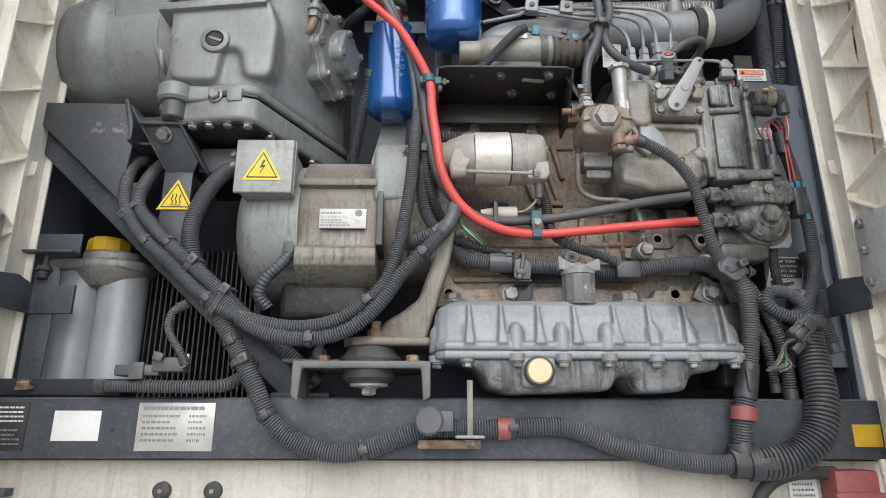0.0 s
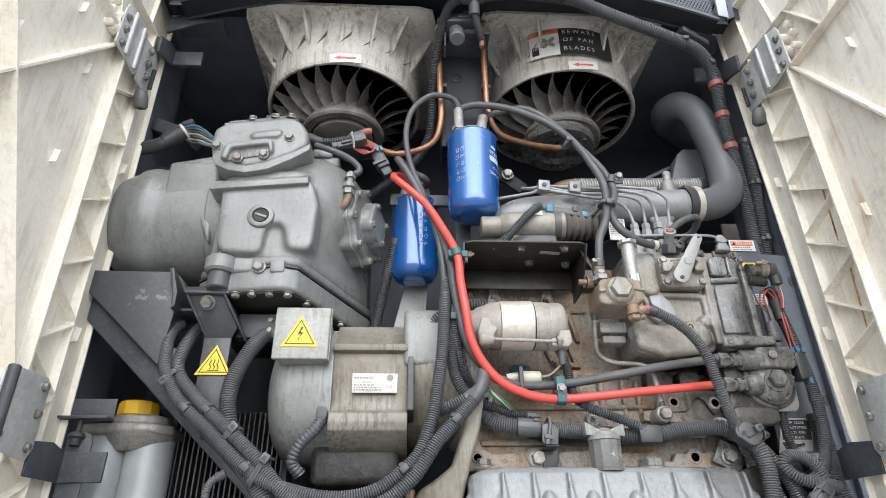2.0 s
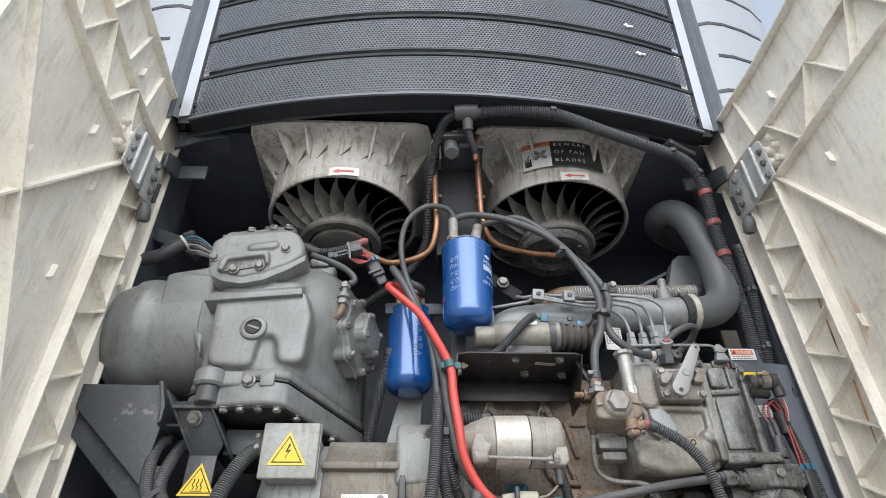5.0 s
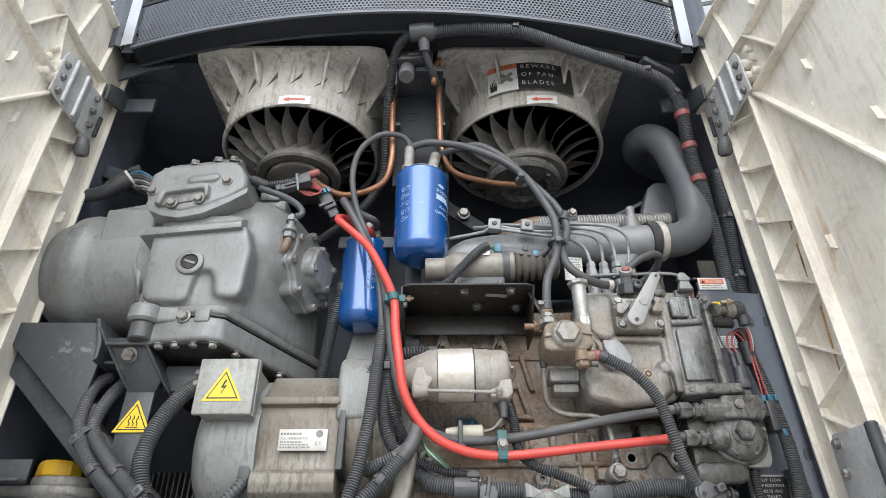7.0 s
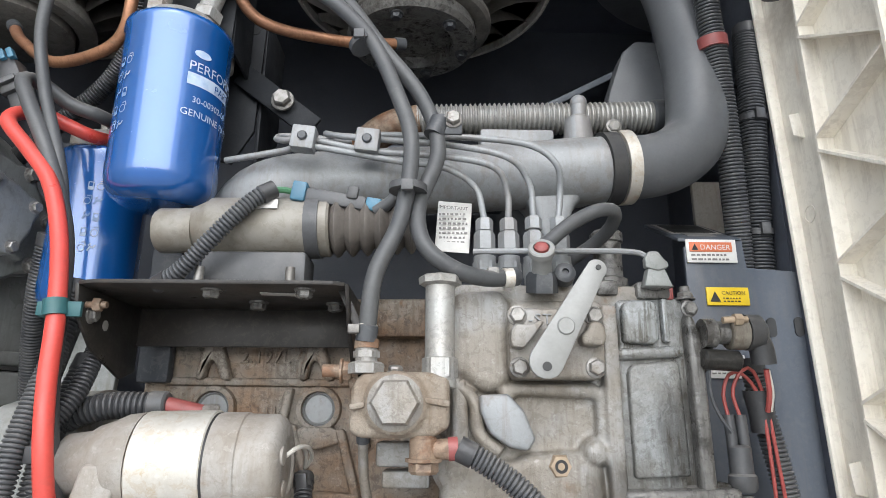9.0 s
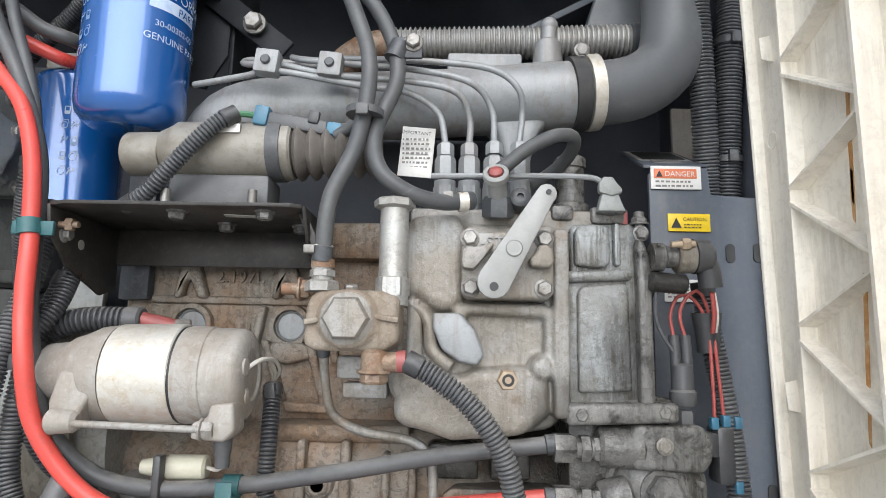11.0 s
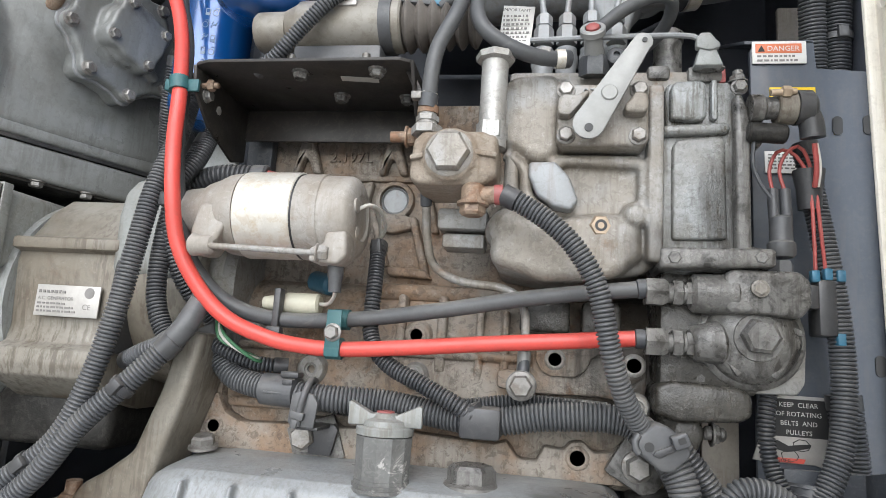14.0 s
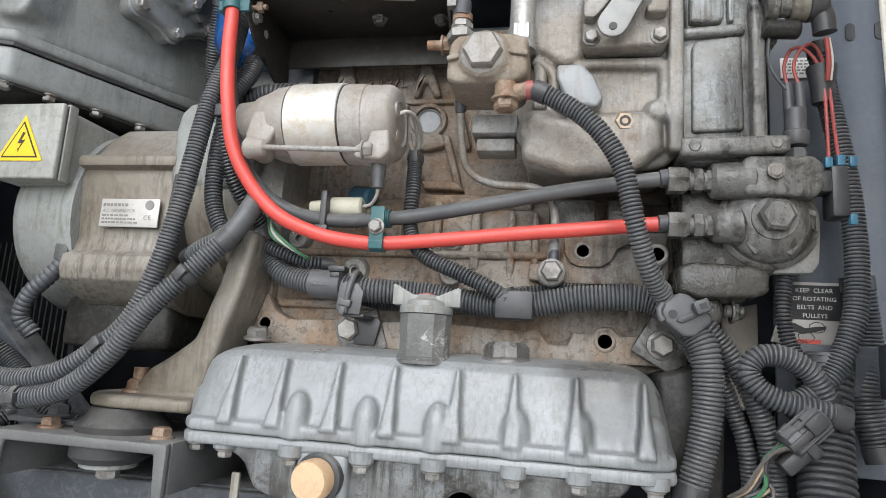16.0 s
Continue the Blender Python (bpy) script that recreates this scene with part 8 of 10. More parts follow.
for sx in (-0.026, 0.068):
    part("pipe_clip", Shape().span(sx - 0.010, sx + 0.010, 0.930, 0.950, 2.646, 2.656, 0.002), M["plastic_grey"], post)
part("filter_head", Shape().lathe((0.0306, 0.918, 2.494), (0, 0, 1), [(0, 0.043), (0.004, 0.041), (0.012, 0.034), (0.018, 0.024), (0.022, 0.0)], 32).cyl((0.006, 0.915, 2.512), (0.006, 0.920, 2.572), 0.0098).cyl((0.048, 0.922, 2.51), (0.058, 0.928, 2.562), 0.0105).hexhead((0.006, 0.916, 2.516), (0, 0.05, 1), 0.024, 0.012, False).hexhead((0.050, 0.923, 2.514), (0.15, 0.1, 1), 0.026, 0.014, False).span(0.0, 0.062, 0.95, 0.99, 2.49, 2.525, 0.006), M["cast"], post)
part("filter_head_rear", Shape().span(-0.11, -0.05, 0.99, 1.05, 2.405, 2.43, 0.008, 3).cyl((-0.075, 1.01, 2.42), (-0.075, 1.01, 2.45), 0.011), M["cast"], post)


def fuel_filter(cx, cy, z0, z1, r, tilt, decorated):
    f = thing("fuel_filter", (cx, cy, z0), "glossy blue spin-on fuel filter canister with white print", "fuel filter", "fuel filters")
    H = z1 - z0
    m = Matrix.Translation((cx, cy, z1)) @ pose(0, 0, 0, *tilt) @ Matrix.Translation((-cx, -cy, -z1))
    can = Shape().lathe((cx, cy, z0), (0, 0, 1), [(0.0, 0), (0.0008, r * 0.5), (0.003, r * 0.72), (0.006, r * 0.80), (0.008, r * 0.86), (0.014, r * 0.95), (0.022, r * 0.99), (0.030, r), (H - 0.012, r), (H - 0.008, r * 1.035), (H - 0.003, r * 1.03), (H, r * 0.97)], 64)
    part("canister", can.turned(m), M["blue_paint"], f, smooth=50)
    part("top_plate", Shape().lathe((cx, cy, z1), (0, 0, 1), [(0, r * 0.97), (0.002, r * 0.9), (0.003, 0)], 40).turned(m), M["cast"], f)
    if decorated:
        rr = r + 0.0009
        a = 0.62

        def P(ang, z):
            return (cx + rr * math.sin(ang), cy - rr * math.cos(ang), z)
        patch = Shape()
        prev = None
        for k in range(9):
            an = a + k * 0.13
            ring = [patch.bm.verts.new((cx + (rr - 0.0003) * math.sin(an), cy - (rr - 0.0003) * math.cos(an), z)) for z in (z0 + 0.107, z0 + 0.119)]
            if prev:
                patch.bm.faces.new((prev[0], ring[0], ring[1], prev[1]))
            prev = ring
        part("print_panel", patch.turned(m), M["white_ink"], f)
        oval = Shape()
        oval.bm.faces.new([oval.bm.verts.new(P(a + 0.24 + 0.17 * math.cos(t * 0.5236), z0 + 0.140 + 0.004 * math.sin(t * 0.5236))) for t in range(12)])
        part("logo_oval", oval.turned(m), M["white_ink"], f)
        for txt, z, s, off in (("PERFORMANCE", 0.1215, 0.0135, 0.0), ("30-00302-00", 0.090, 0.0085, 0.12), ("GENUINE PARTS", 0.076, 0.0095, -0.06)):
            ob = letters(f, txt, P(a + off, z0 + z), s, M["white_ink"], bend=(cx, cy, rr))
            ob.data.transform(m)
        ob = letters(f, "PARTS", P(a + 0.55, z0 + 0.1085), 0.0105, M["blue_paint"], bend=(cx, cy, rr + 0.0004))
        ob.data.transform(m)
    # pictogram columns: small can, ring and arrow signs
    rnd = random.Random(5)
    base_a = -0.70 if decorated else 0.25

    def stroke(sh, pts, w):
        """A line of width w drawn on the can's skin; pts are (angle, height)."""
        for (a0, h0), (a1, h1) in zip(pts, pts[1:]):
            du, dv = (a1 - a0) * r, h1 - h0
            n = max(1e-6, math.hypot(du, dv))
            nu, nv = -dv / n * w / 2 / r, du / n * w / 2
            sh.bm.faces.new([sh.bm.verts.new((cx + (r + 0.0008) * math.sin(u), cy - (r + 0.0008) * math.cos(u), v)) for u, v in ((a0 - nu, h0 - nv), (a1 - nu, h1 - nv), (a1 + nu, h1 + nv), (a0 + nu, h0 + nv))])

    for k in range(5):
        z = z0 + 0.062 + 0.0165 * k
        for q, da in enumerate((0.0, 0.19)):
            sh = Shape()
            aa = base_a + da + rnd.uniform(-0.02, 0.02)
            kind = (k + 2 * q) % 3
            if kind == 0:
                stroke(sh, [(aa + 0.068 * math.cos(t * 0.5236), z + 0.0036 * math.sin(t * 0.5236)) for t in range(13)], 0.0009)
                stroke(sh, [(aa - 0.015, z + 0.0055), (aa + 0.068, z + 0.0062), (aa + 0.088, z + 0.002)], 0.0009)
            elif kind == 1:
                stroke(sh, [(aa - 0.055, z - 0.004), (aa - 0.055, z + 0.004), (aa + 0.04, z + 0.004), (aa + 0.04, z - 0.004), (aa - 0.055, z - 0.004)], 0.0010)
                stroke(sh, [(aa - 0.048, z - 0.0022), (aa + 0.034, z - 0.0022)], 0.003)
            else:
                stroke(sh, [(aa - 0.068, z - 0.0028), (aa - 0.02, z + 0.002), (aa + 0.034, z + 0.0007), (aa + 0.068, z + 0.004)], 0.0015)
                stroke(sh, [(aa - 0.06, z + 0.0028), (aa - 0.014, z + 0.005)], 0.0011)
            part("pictogram", sh.turned(m), M["faded_print"], f)
    return f


fuel_filter(0.0306, 0.918, 2.312, 2.493, 0.0488, (0, 0, 0), True)
fuel_filter(-0.079, 1.02, 2.228, 2.403, 0.0460, (0, 0, 0), False)

# ---- right-hand slate panel with notices ----
rp = thing("side_guard", (0.6, 0.97, 1.80), "slate-grey steel guard panel with slotted holes", "panel")
part("sheet", Shape().prism([(0.535, 1.78), (0.535, 2.295), (0.545, 2.305), (0.595, 2.305), (0.597, 2.275), (0.665, 2.27), (0.665, 1.78)], 0.968, 0.974, "xz", 0.0015), M["panel_blue"], rp)
part("top_flange", Shape().prism([(0.968, 2.305), (0.968, 2.301), (1.06, 2.345), (1.06, 2.349)], 0.53, 0.595, "yz", 0.001), M["panel_blue"], rp)
fn = thing("flange_notice", (0.562, 0.972, 2.308), "silver and black printed notice on the guard's folded top", "sticker")
part("sheet", Shape().prism([(0.973, 2.3062), (1.052, 2.3455), (1.052, 2.3463), (0.973, 2.3070)], 0.535, 0.590, "yz"), M["label_silver"], fn)
part("black_print", Shape().prism([(1.000, 2.3205), (1.046, 2.3434), (1.046, 2.3440), (1.000, 2.3211)], 0.540, 0.585, "yz"), M["ink"], fn)
part("pictogram", Shape().prism([(0.978, 2.3097), (0.996, 2.3187), (0.996, 2.3193), (0.978, 2.3103)], 0.545, 0.575, "yz"), M["print_grey"], fn)
for hx, hz in ((0.613, 2.215), (0.640, 2.216), (0.613, 1.99), (0.640, 1.988)):
    part("slot", Shape().prism([(hx + 0.0045 * math.cos(a), hz + (0.005 if math.sin(a) > 0 else -0.005) + 0.0045 * math.sin(a)) for a in (math.pi * (k + 0.5) / 10 for k in range(20))], 0.9668, 0.9690, "xz"), M["ink"], rp)


def notice(name, x0, x1, z0, z1, y, label):
    ob = thing(name, ((x0 + x1) / 2, y, z0), label, "sticker")
    return ob


dg = notice("danger_sticker", 0.538, 0.584, 2.278, 2.303, 0.966, "white sticker with a red danger heading")
part("sheet", Shape().span(0.5365, 0.5870, 0.9655, 0.9675, 2.279, 2.303, 0.0005), M["label_white"], dg)
part("red_heading", Shape().span(0.5395, 0.5825, 0.9648, 0.966, 2.2900, 2.3000, 0.0004), M["label_orange"], dg, "sun-faded red heading")
letters(dg, "DANGER", (0.5500, 0.9643, 2.2920), 0.0075, M["label_white"])
part("alert_triangle", Shape().prism([(0.5415, 2.2915), (0.5480, 2.2915), (0.5448, 2.2980)], 0.9642, 0.965, "xz"), M["ink"], dg)
bars(dg, 0.541, 0.579, 2.280, 2.289, 0.9652, 2, M["print_grey"], 0.8, 0.4, 21)
ca = notice("caution_sticker", 0.552, 0.593, 2.235, 2.252, 0.966, "small yellow caution sticker on the guard panel")
part("sheet", Shape().span(0.552, 0.594, 0.9655, 0.9675, 2.236, 2.254, 0.0005), M["label_yellow"], ca)
letters(ca, "CAUTION", (0.5665, 0.9648, 2.2465), 0.0052, M["ink"])
part("alert_triangle", Shape().prism([(0.555, 2.2395), (0.565, 2.2395), (0.56, 2.2495)], 0.9645, 0.966, "xz"), M["ink"], ca)
bars(ca, 0.568, 0.588, 2.2385, 2.2445, 0.9652, 2, M["ink"], 0.7, 0.4, 22)
ws = notice("small_notice", 0.55, 0.585, 2.165, 2.185, 0.966, "small off-white printed notice")
part("sheet", Shape().span(0.546, 0.582, 0.9655, 0.9675, 2.166, 2.188, 0.0005), M["label_white"], ws)
bars(ws, 0.549, 0.58, 2.169, 2.186, 0.9652, 5, M["print_grey"], 0.8, 0.4, 23)
kp = notice("belt_warning_sticker", 0.536, 0.6, 1.89, 1.951, 0.966, "black and white keep-clear warning sticker with rounded corners")
part("sheet", Shape().prism([(0.53, 1.899), (0.542, 1.935), (0.544, 1.951), (0.549, 1.957), (0.593, 1.957), (0.598, 1.951), (0.598, 1.935), (0.588, 1.896), (0.582, 1.898), (0.538, 1.898)], 0.9655, 0.9675, "xz", 0.0004), M["label_silver"], kp)
part("black_field", Shape().prism([(0.542, 1.921), (0.5465, 1.949), (0.5505, 1.954), (0.591, 1.954), (0.595, 1.949), (0.593, 1.921)], 0.9648, 0.966, "xz"), M["ink"], kp)
for txt, z in (("KEEP  CLEAR", 1.947), ("OF ROTATING", 1.939), ("BELTS  AND", 1.931), ("PULLEYS", 1.923)):
    letters(kp, txt, (0.5690, 0.9643, z), 0.0058, M["label_white"], align="CENTER")
part("hand_symbol", Shape().prism([(0.5395, 1.9165), (0.551, 1.9175), (0.560, 1.9130), (0.569, 1.9145), (0.579, 1.9155), (0.578, 1.9125), (0.566, 1.9090), (0.558, 1.9075), (0.550, 1.9095), (0.5475, 1.9050), (0.5435, 1.9065)], 0.9648, 0.966, "xz"), M["ink"], kp)
for px, pz in ((0.571, 1.914), (0.561, 1.9045)):
    part("pulley_symbol", Shape().tube([(px + 0.0075 * math.cos(math.pi * k / 8), 0.9652, pz + 0.0052 * math.sin(math.pi * k / 8)) for k in range(17)], 0.0004, 5), M["ink"], kp)
part("red_strip", Shape().prism([(0.5415, 1.8985), (0.5400, 1.9025), (0.5740, 1.9025), (0.5725, 1.8985)], 0.9650, 0.966, "xz"), M["label_red"], kp)
letters(kp, "DANGER", (0.5425, 0.9645, 1.8986), 0.0048, M["ink"])
# plate standing under the pump that carries the sticker colour behind it
solo("pale_bracket", Shape().prism([(0.50, 1.83), (0.50, 1.93), (0.535, 1.94), (0.535, 1.83)], 1.02, 1.026, "xz", 0.001), M["white_panel"], "cream painted bracket in the gap under the pump", "bracket")

# ---- hoses and conduits ----
def conduit(pts, r, label, mat="conduit", name="corrugated_conduit", seg=14, group="conduits", pitch=0.0042, ring=0.0027, ties=()):
    """A corrugated cable conduit. ties: places along it, 0 to 1, with a cable tie."""
    r, pitch, ring = r * 0.88, pitch * 0.84, ring * 0.82
    ob = thing(name, min(pts, key=lambda p: p[2]), label, "conduit", group)
    part("sleeve", Shape().tube(pts, r, seg, ring=ring, pitch=pitch), M[mat], ob, smooth=25)
    ends = smooth_path(pts, 0.004)
    for p, q in ((ends[0], ends[3]), (ends[-1], ends[-4])):
        part("end_cuff", Shape().lathe(p, (q - p).normalized(), [(-0.001, 0), (-0.001, r + 0.0016), (0.012, r + 0.0016), (0.0125, r * 0.6)], 16), M["plastic_black"], ob)
    if ties:
        path = smooth_path(pts, 0.004)
        for t in ties:
            i = min(int(t * (len(path) - 1)), len(path) - 2)
            p, d = path[i], (path[i + 1] - path[i]).normalized()
            tie = part("cable_tie", Shape().lathe(p - d * 0.0035, d, [(0, r), (0, r + 0.0024), (0.0065, r + 0.0024), (0.0065, r)], 18), M["plastic_black"], ob)
            part("tie_head", Shape().box((p.x, p.y - r - 0.002, p.z), (0.013, 0.007, 0.010), 0.0015, (0, math.degrees(math.atan2(-d.z, d.x)), 0)), M["plastic_black"], tie)
    return ob


def hose(pts, r, mat, label, name="rubber_hose", seg=16, ends=True):
    """A plain hose or pipe with a crimped ferrule at each end."""
    ob = thing(name, min(pts, key=lambda p: p[2]), label, "hose" if "pipe" not in name and "line" not in name else "pipe")
    part("line" if "pipe" in name or "line" in name else "sleeve", Shape().tube(pts, r, seg, 0.005), M[mat], ob, smooth=60)
    if ends:
        for p, q in ((pts[0], pts[1]), (pts[-1], pts[-2])):
            d = (Vector(q) - Vector(p)).normalized()
            part("ferrule", Shape().lathe(Vector(p) - d * 0.002, d, [(0, r), (0, r + 0.0012), (0.012, r + 0.0014), (0.013, r)], 18), M["worn_steel"], ob)
    return ob


hose([(0.428, 0.899, 1.997), (0.411, 0.900, 1.996), (0.361, 0.900, 1.991), (0.290, 0.899, 1.984), (0.217, 0.898, 1.976), (0.158, 0.897, 1.971), (0.124, 0.892, 1.972), (0.095, 0.886, 1.977), (0.060, 0.876, 1.991), (0.032, 0.868, 2.017), (0.011, 0.858, 2.056), (0.003, 0.851, 2.104),
      (-0.004, 0.853, 2.154), (-0.009, 0.858, 2.207), (-0.034, 0.884, 2.277), (-0.060, 0.899, 2.330), (-0.089, 0.906, 2.364), (-0.114, 0.911, 2.390), (-0.122, 0.919, 2.403), (-0.119, 0.929, 2.413), (-0.106, 0.941, 2.418), (-0.090, 0.951, 2.413), (-0.071, 0.964, 2.407), (-0.066, 0.985, 2.412), (-0.070, 1.005, 2.420)], 0.0070, "red_hose", "bright red rubber hose curving from the pump up to the filters", "red_hose")
hose([(0.429, 0.899, 2.040), (0.335, 0.904, 2.028), (0.247, 0.909, 2.012), (0.171, 0.911, 2.000), (0.098, 0.907, 1.995), (0.054, 0.896, 2.004), (0.026, 0.885, 2.026), (0.006, 0.876, 2.058), (-0.006, 0.874, 2.105), (-0.014, 0.874, 2.155), (-0.020, 0.880, 2.207), (-0.038, 0.900, 2.279),
      (-0.068, 0.908, 2.352), (-0.098, 0.908, 2.411), (-0.113, 0.914, 2.438), (-0.114, 0.924, 2.447), (-0.104, 0.935, 2.445), (-0.083, 0.945, 2.431), (-0.061, 0.958, 2.426), (-0.058, 0.985, 2.430), (-0.070, 1.01, 2.436)], 0.0072, "hose", "dark grey rubber hose beside the red one")
hose([(0.007, 0.923, 2.570), (0.004, 0.918, 2.588), (-0.013, 0.91, 2.598), (-0.052, 0.90, 2.591), (-0.088, 0.90, 2.553), (-0.100, 0.905, 2.495), (-0.090, 0.913, 2.429), (-0.060, 0.912, 2.344), (-0.040, 0.900, 2.268), (-0.031, 0.892, 2.202), (-0.027, 0.890, 2.14), (-0.018, 0.892, 2.08), (0.0, 0.900, 2.03)],
     0.0058, "hose", "grey rubber hose looping over from the filter head")
hose([(0.058, 0.93, 2.563), (0.072, 0.93, 2.570), (0.099, 0.925, 2.576), (0.143, 0.91, 2.572), (0.190, 0.90, 2.531), (0.232, 0.89, 2.468), (0.272, 0.884, 2.41), (0.287, 0.875, 2.354), (0.271, 0.862, 2.298), (0.276, 0.852, 2.262), (0.300, 0.856, 2.243), (0.328, 0.868, 2.238), (0.352, 0.882, 2.243)],
     0.0070, "hose", "grey fuel hose from the filter head to the injection pump")
hose([(0.006, 0.922, 2.573), (0.022, 0.915, 2.578), (0.051, 0.908, 2.578), (0.107, 0.90, 2.563), (0.171, 0.89, 2.526), (0.220, 0.878, 2.472), (0.249, 0.868, 2.408), (0.264, 0.860, 2.353), (0.257, 0.852, 2.284), (0.238, 0.85, 2.236), (0.2325, 0.854, 2.186)],
     0.0070, "hose", "grey fuel hose from the filter head to the lift pump")
hose([(0.228, 0.90, 2.118), (0.229, 0.918, 2.078), (0.236, 0.93, 2.055), (0.262, 0.932, 2.042), (0.304, 0.925, 2.036), (0.322, 0.925, 2.020), (0.325, 0.92, 1.98), (0.324, 0.916, 1.962)], 0.0042, "cast", "thin grey steel return line", "return_line", 10)
ub = thing("banjo_union", (0.323, 0.90, 1.935), "grey banjo union with a hexagon bolt on the block", "fitting")
part("eye", Shape().cyl((0.323, 0.945, 1.950), (0.323, 0.908, 1.950), 0.0135, bev=0.003).cyl((0.324, 0.918, 1.960), (0.3245, 0.919, 1.980), 0.006), M["lever"], ub)
bolt(ub, (0.323, 0.908, 1.950), (0, -1, 0), 0.018)
cl = thing("hose_clamp", (0.155, 0.89, 1.958), "teal rubber-lined P-clamp with a zinc bolt round both hoses", "clamp")
part("strap", Shape().span(0.148, 0.162, 0.8868, 0.889, 1.964, 2.006, 0.001).lathe((0.148, 0.8965, 1.9715), (1, 0, 0), [(0, 0.0078), (0, 0.0098), (0.014, 0.0098), (0.014, 0.0078)], 20).lathe((0.148, 0.9105, 1.9985), (1, 0, 0), [(0, 0.0076), (0, 0.0096), (0.014, 0.0096), (0.014, 0.0076)], 20), M["teal_clamp"], cl)
bolt(cl, (0.155, 0.8868, 1.9855), (0, -1, 0), 0.0115)
cl = thing("hose_clamp", (-0.009, 0.857, 2.196), "teal rubber-lined P-clamp at the shelf corner", "clamp")
part("strap", Shape().lathe((-0.0105, 0.8575, 2.215), (0.16, -0.06, -1), [(0, 0.0074), (0, 0.0092), (0.013, 0.0092), (0.013, 0.0074)], 20).span(-0.024, -0.016, 0.855, 0.870, 2.202, 2.214, 0.002).span(-0.003, 0.010, 0.857, 0.861, 2.202, 2.214, 0.001), M["teal_clamp"], cl)
cl = thing("hose_clamp", (0.28, 0.86, 2.375), "dark steel P-clamp with a bolt where the fuel hoses meet", "clamp")
part("strap", Shape().lathe((0.286, 0.8785, 2.378), (-0.35, -0.1, -1), [(-0.008, 0.0072), (-0.008, 0.0095), (0.009, 0.0095), (0.009, 0.0072)], 20).span(0.287, 0.308, 0.874, 0.878, 2.370, 2.39, 0.001), M["worn_steel"], cl)
bolt(cl, (0.300, 0.874, 2.384), (0, -1, 0), 0.012)
for p, d, r in (((0.262, 0.857, 2.308), (0.05, 0, 1), 0.016), ((0.214, 0.881, 2.466), (0.42, -0.1, -0.75), 0.0125)):
    solo("cable_tie", Shape().lathe(p, d, [(0, r - 0.002), (0, r), (0.006, r), (0.006, r - 0.002)], 18).box((p[0], p[1] - r, p[2]), (0.01, 0.006, 0.009), 0.001), M["plastic_grey"], "black cable tie round the fuel hoses", "cable tie")
for p, d in (((0.2325, 0.855, 2.189), (0, 0, 1)), ((0.342, 0.876, 2.240), (1, 0.2, 0.1))):
    h = thing("hose_band", p, "small zinc hose band on the fuel hose end", "clamp")
    part("band", Shape().lathe(p, d, [(0, 0.0072), (0, 0.0086), (0.008, 0.0086), (0.008, 0.0072)], 20), M["starter_band"], h)
    part("screw", Shape().box((p[0] - 0.009, p[1] - 0.006, p[2] + 0.004), (0.009, 0.008, 0.007), 0.001), M["bolt"], h)

# left-hand loom
conduit([(-0.30, 0.97, 2.10), (-0.327, 0.935, 2.088), (-0.345, 0.915, 2.055), (-0.360, 0.902, 2.01), (-0.364, 0.895, 1.970), (-0.357, 0.893, 1.935), (-0.345, 0.90, 1.905)], 0.0135, "grey-black corrugated conduit from the switch box", pitch=0.0044)
conduit([(-0.48, 0.97, 2.12), (-0.486, 0.94, 2.095), (-0.478, 0.91, 2.051), (-0.463, 0.89, 2.007), (-0.429, 0.878, 1.959), (-0.378, 0.865, 1.917), (-0.330, 0.855, 1.874), (-0.278, 0.848, 1.841), (-0.201, 0.843, 1.821), (-0.138, 0.842, 1.827), (-0.094, 0.845, 1.855), (-0.067, 0.85, 1.886), (-0.050, 0.855, 1.938),
         (-0.040, 0.86, 1.997), (-0.034, 0.863, 2.048), (-0.030, 0.872, 2.109), (-0.026, 0.895, 2.178), (-0.03, 0.915, 2.24)], 0.0098, "grey-black corrugated conduit sweeping under the generator", ties=(0.22, 0.36, 0.60))
conduit([(-0.445, 0.97, 2.12), (-0.455, 0.935, 2.075), (-0.450, 0.90, 2.015), (-0.406, 0.88, 1.965), (-0.355, 0.864, 1.921), (-0.303, 0.852, 1.876), (-0.249, 0.845, 1.823), (-0.184, 0.84, 1.804), (-0.122, 0.838, 1.813), (-0.078, 0.838, 1.847), (-0.045, 0.842, 1.894), (-0.010, 0.852, 1.934), (0.018, 0.862, 1.968)],
        0.0105, "dusty corrugated conduit with a slit along it", ties=(0.30, 0.66, 0.93))
conduit([(-0.470, 0.93, 2.05), (-0.457, 0.905, 2.007), (-0.406, 0.892, 1.940), (-0.343, 0.875, 1.884), (-0.302, 0.868, 1.842), (-0.274, 0.868, 1.799), (-0.243, 0.868, 1.746), (-0.217, 0.870, 1.698), (-0.178, 0.876, 1.669), (-0.125, 0.879, 1.656), (-0.080, 0.879, 1.664), (-0.023, 0.879, 1.684), (0.023, 0.880, 1.688), (0.073, 0.880, 1.688),
         (0.150, 0.880, 1.691), (0.189, 0.880, 1.688), (0.242, 0.880, 1.669), (0.310, 0.880, 1.651), (0.371, 0.880, 1.643), (0.412, 0.880, 1.643)], 0.0135, "long grey conduit hanging in front of the sill", pitch=0.0044, ties=(0.155, 0.30, 0.40, 0.535, 0.72))
conduit([(-0.343, 0.862, 1.855), (-0.362, 0.862, 1.842), (-0.364, 0.862, 1.818), (-0.347, 0.864, 1.79), (-0.338, 0.868, 1.772)], 0.0058, "thin grey conduit branch", "conduit", pitch=0.004, ring=0.0014)
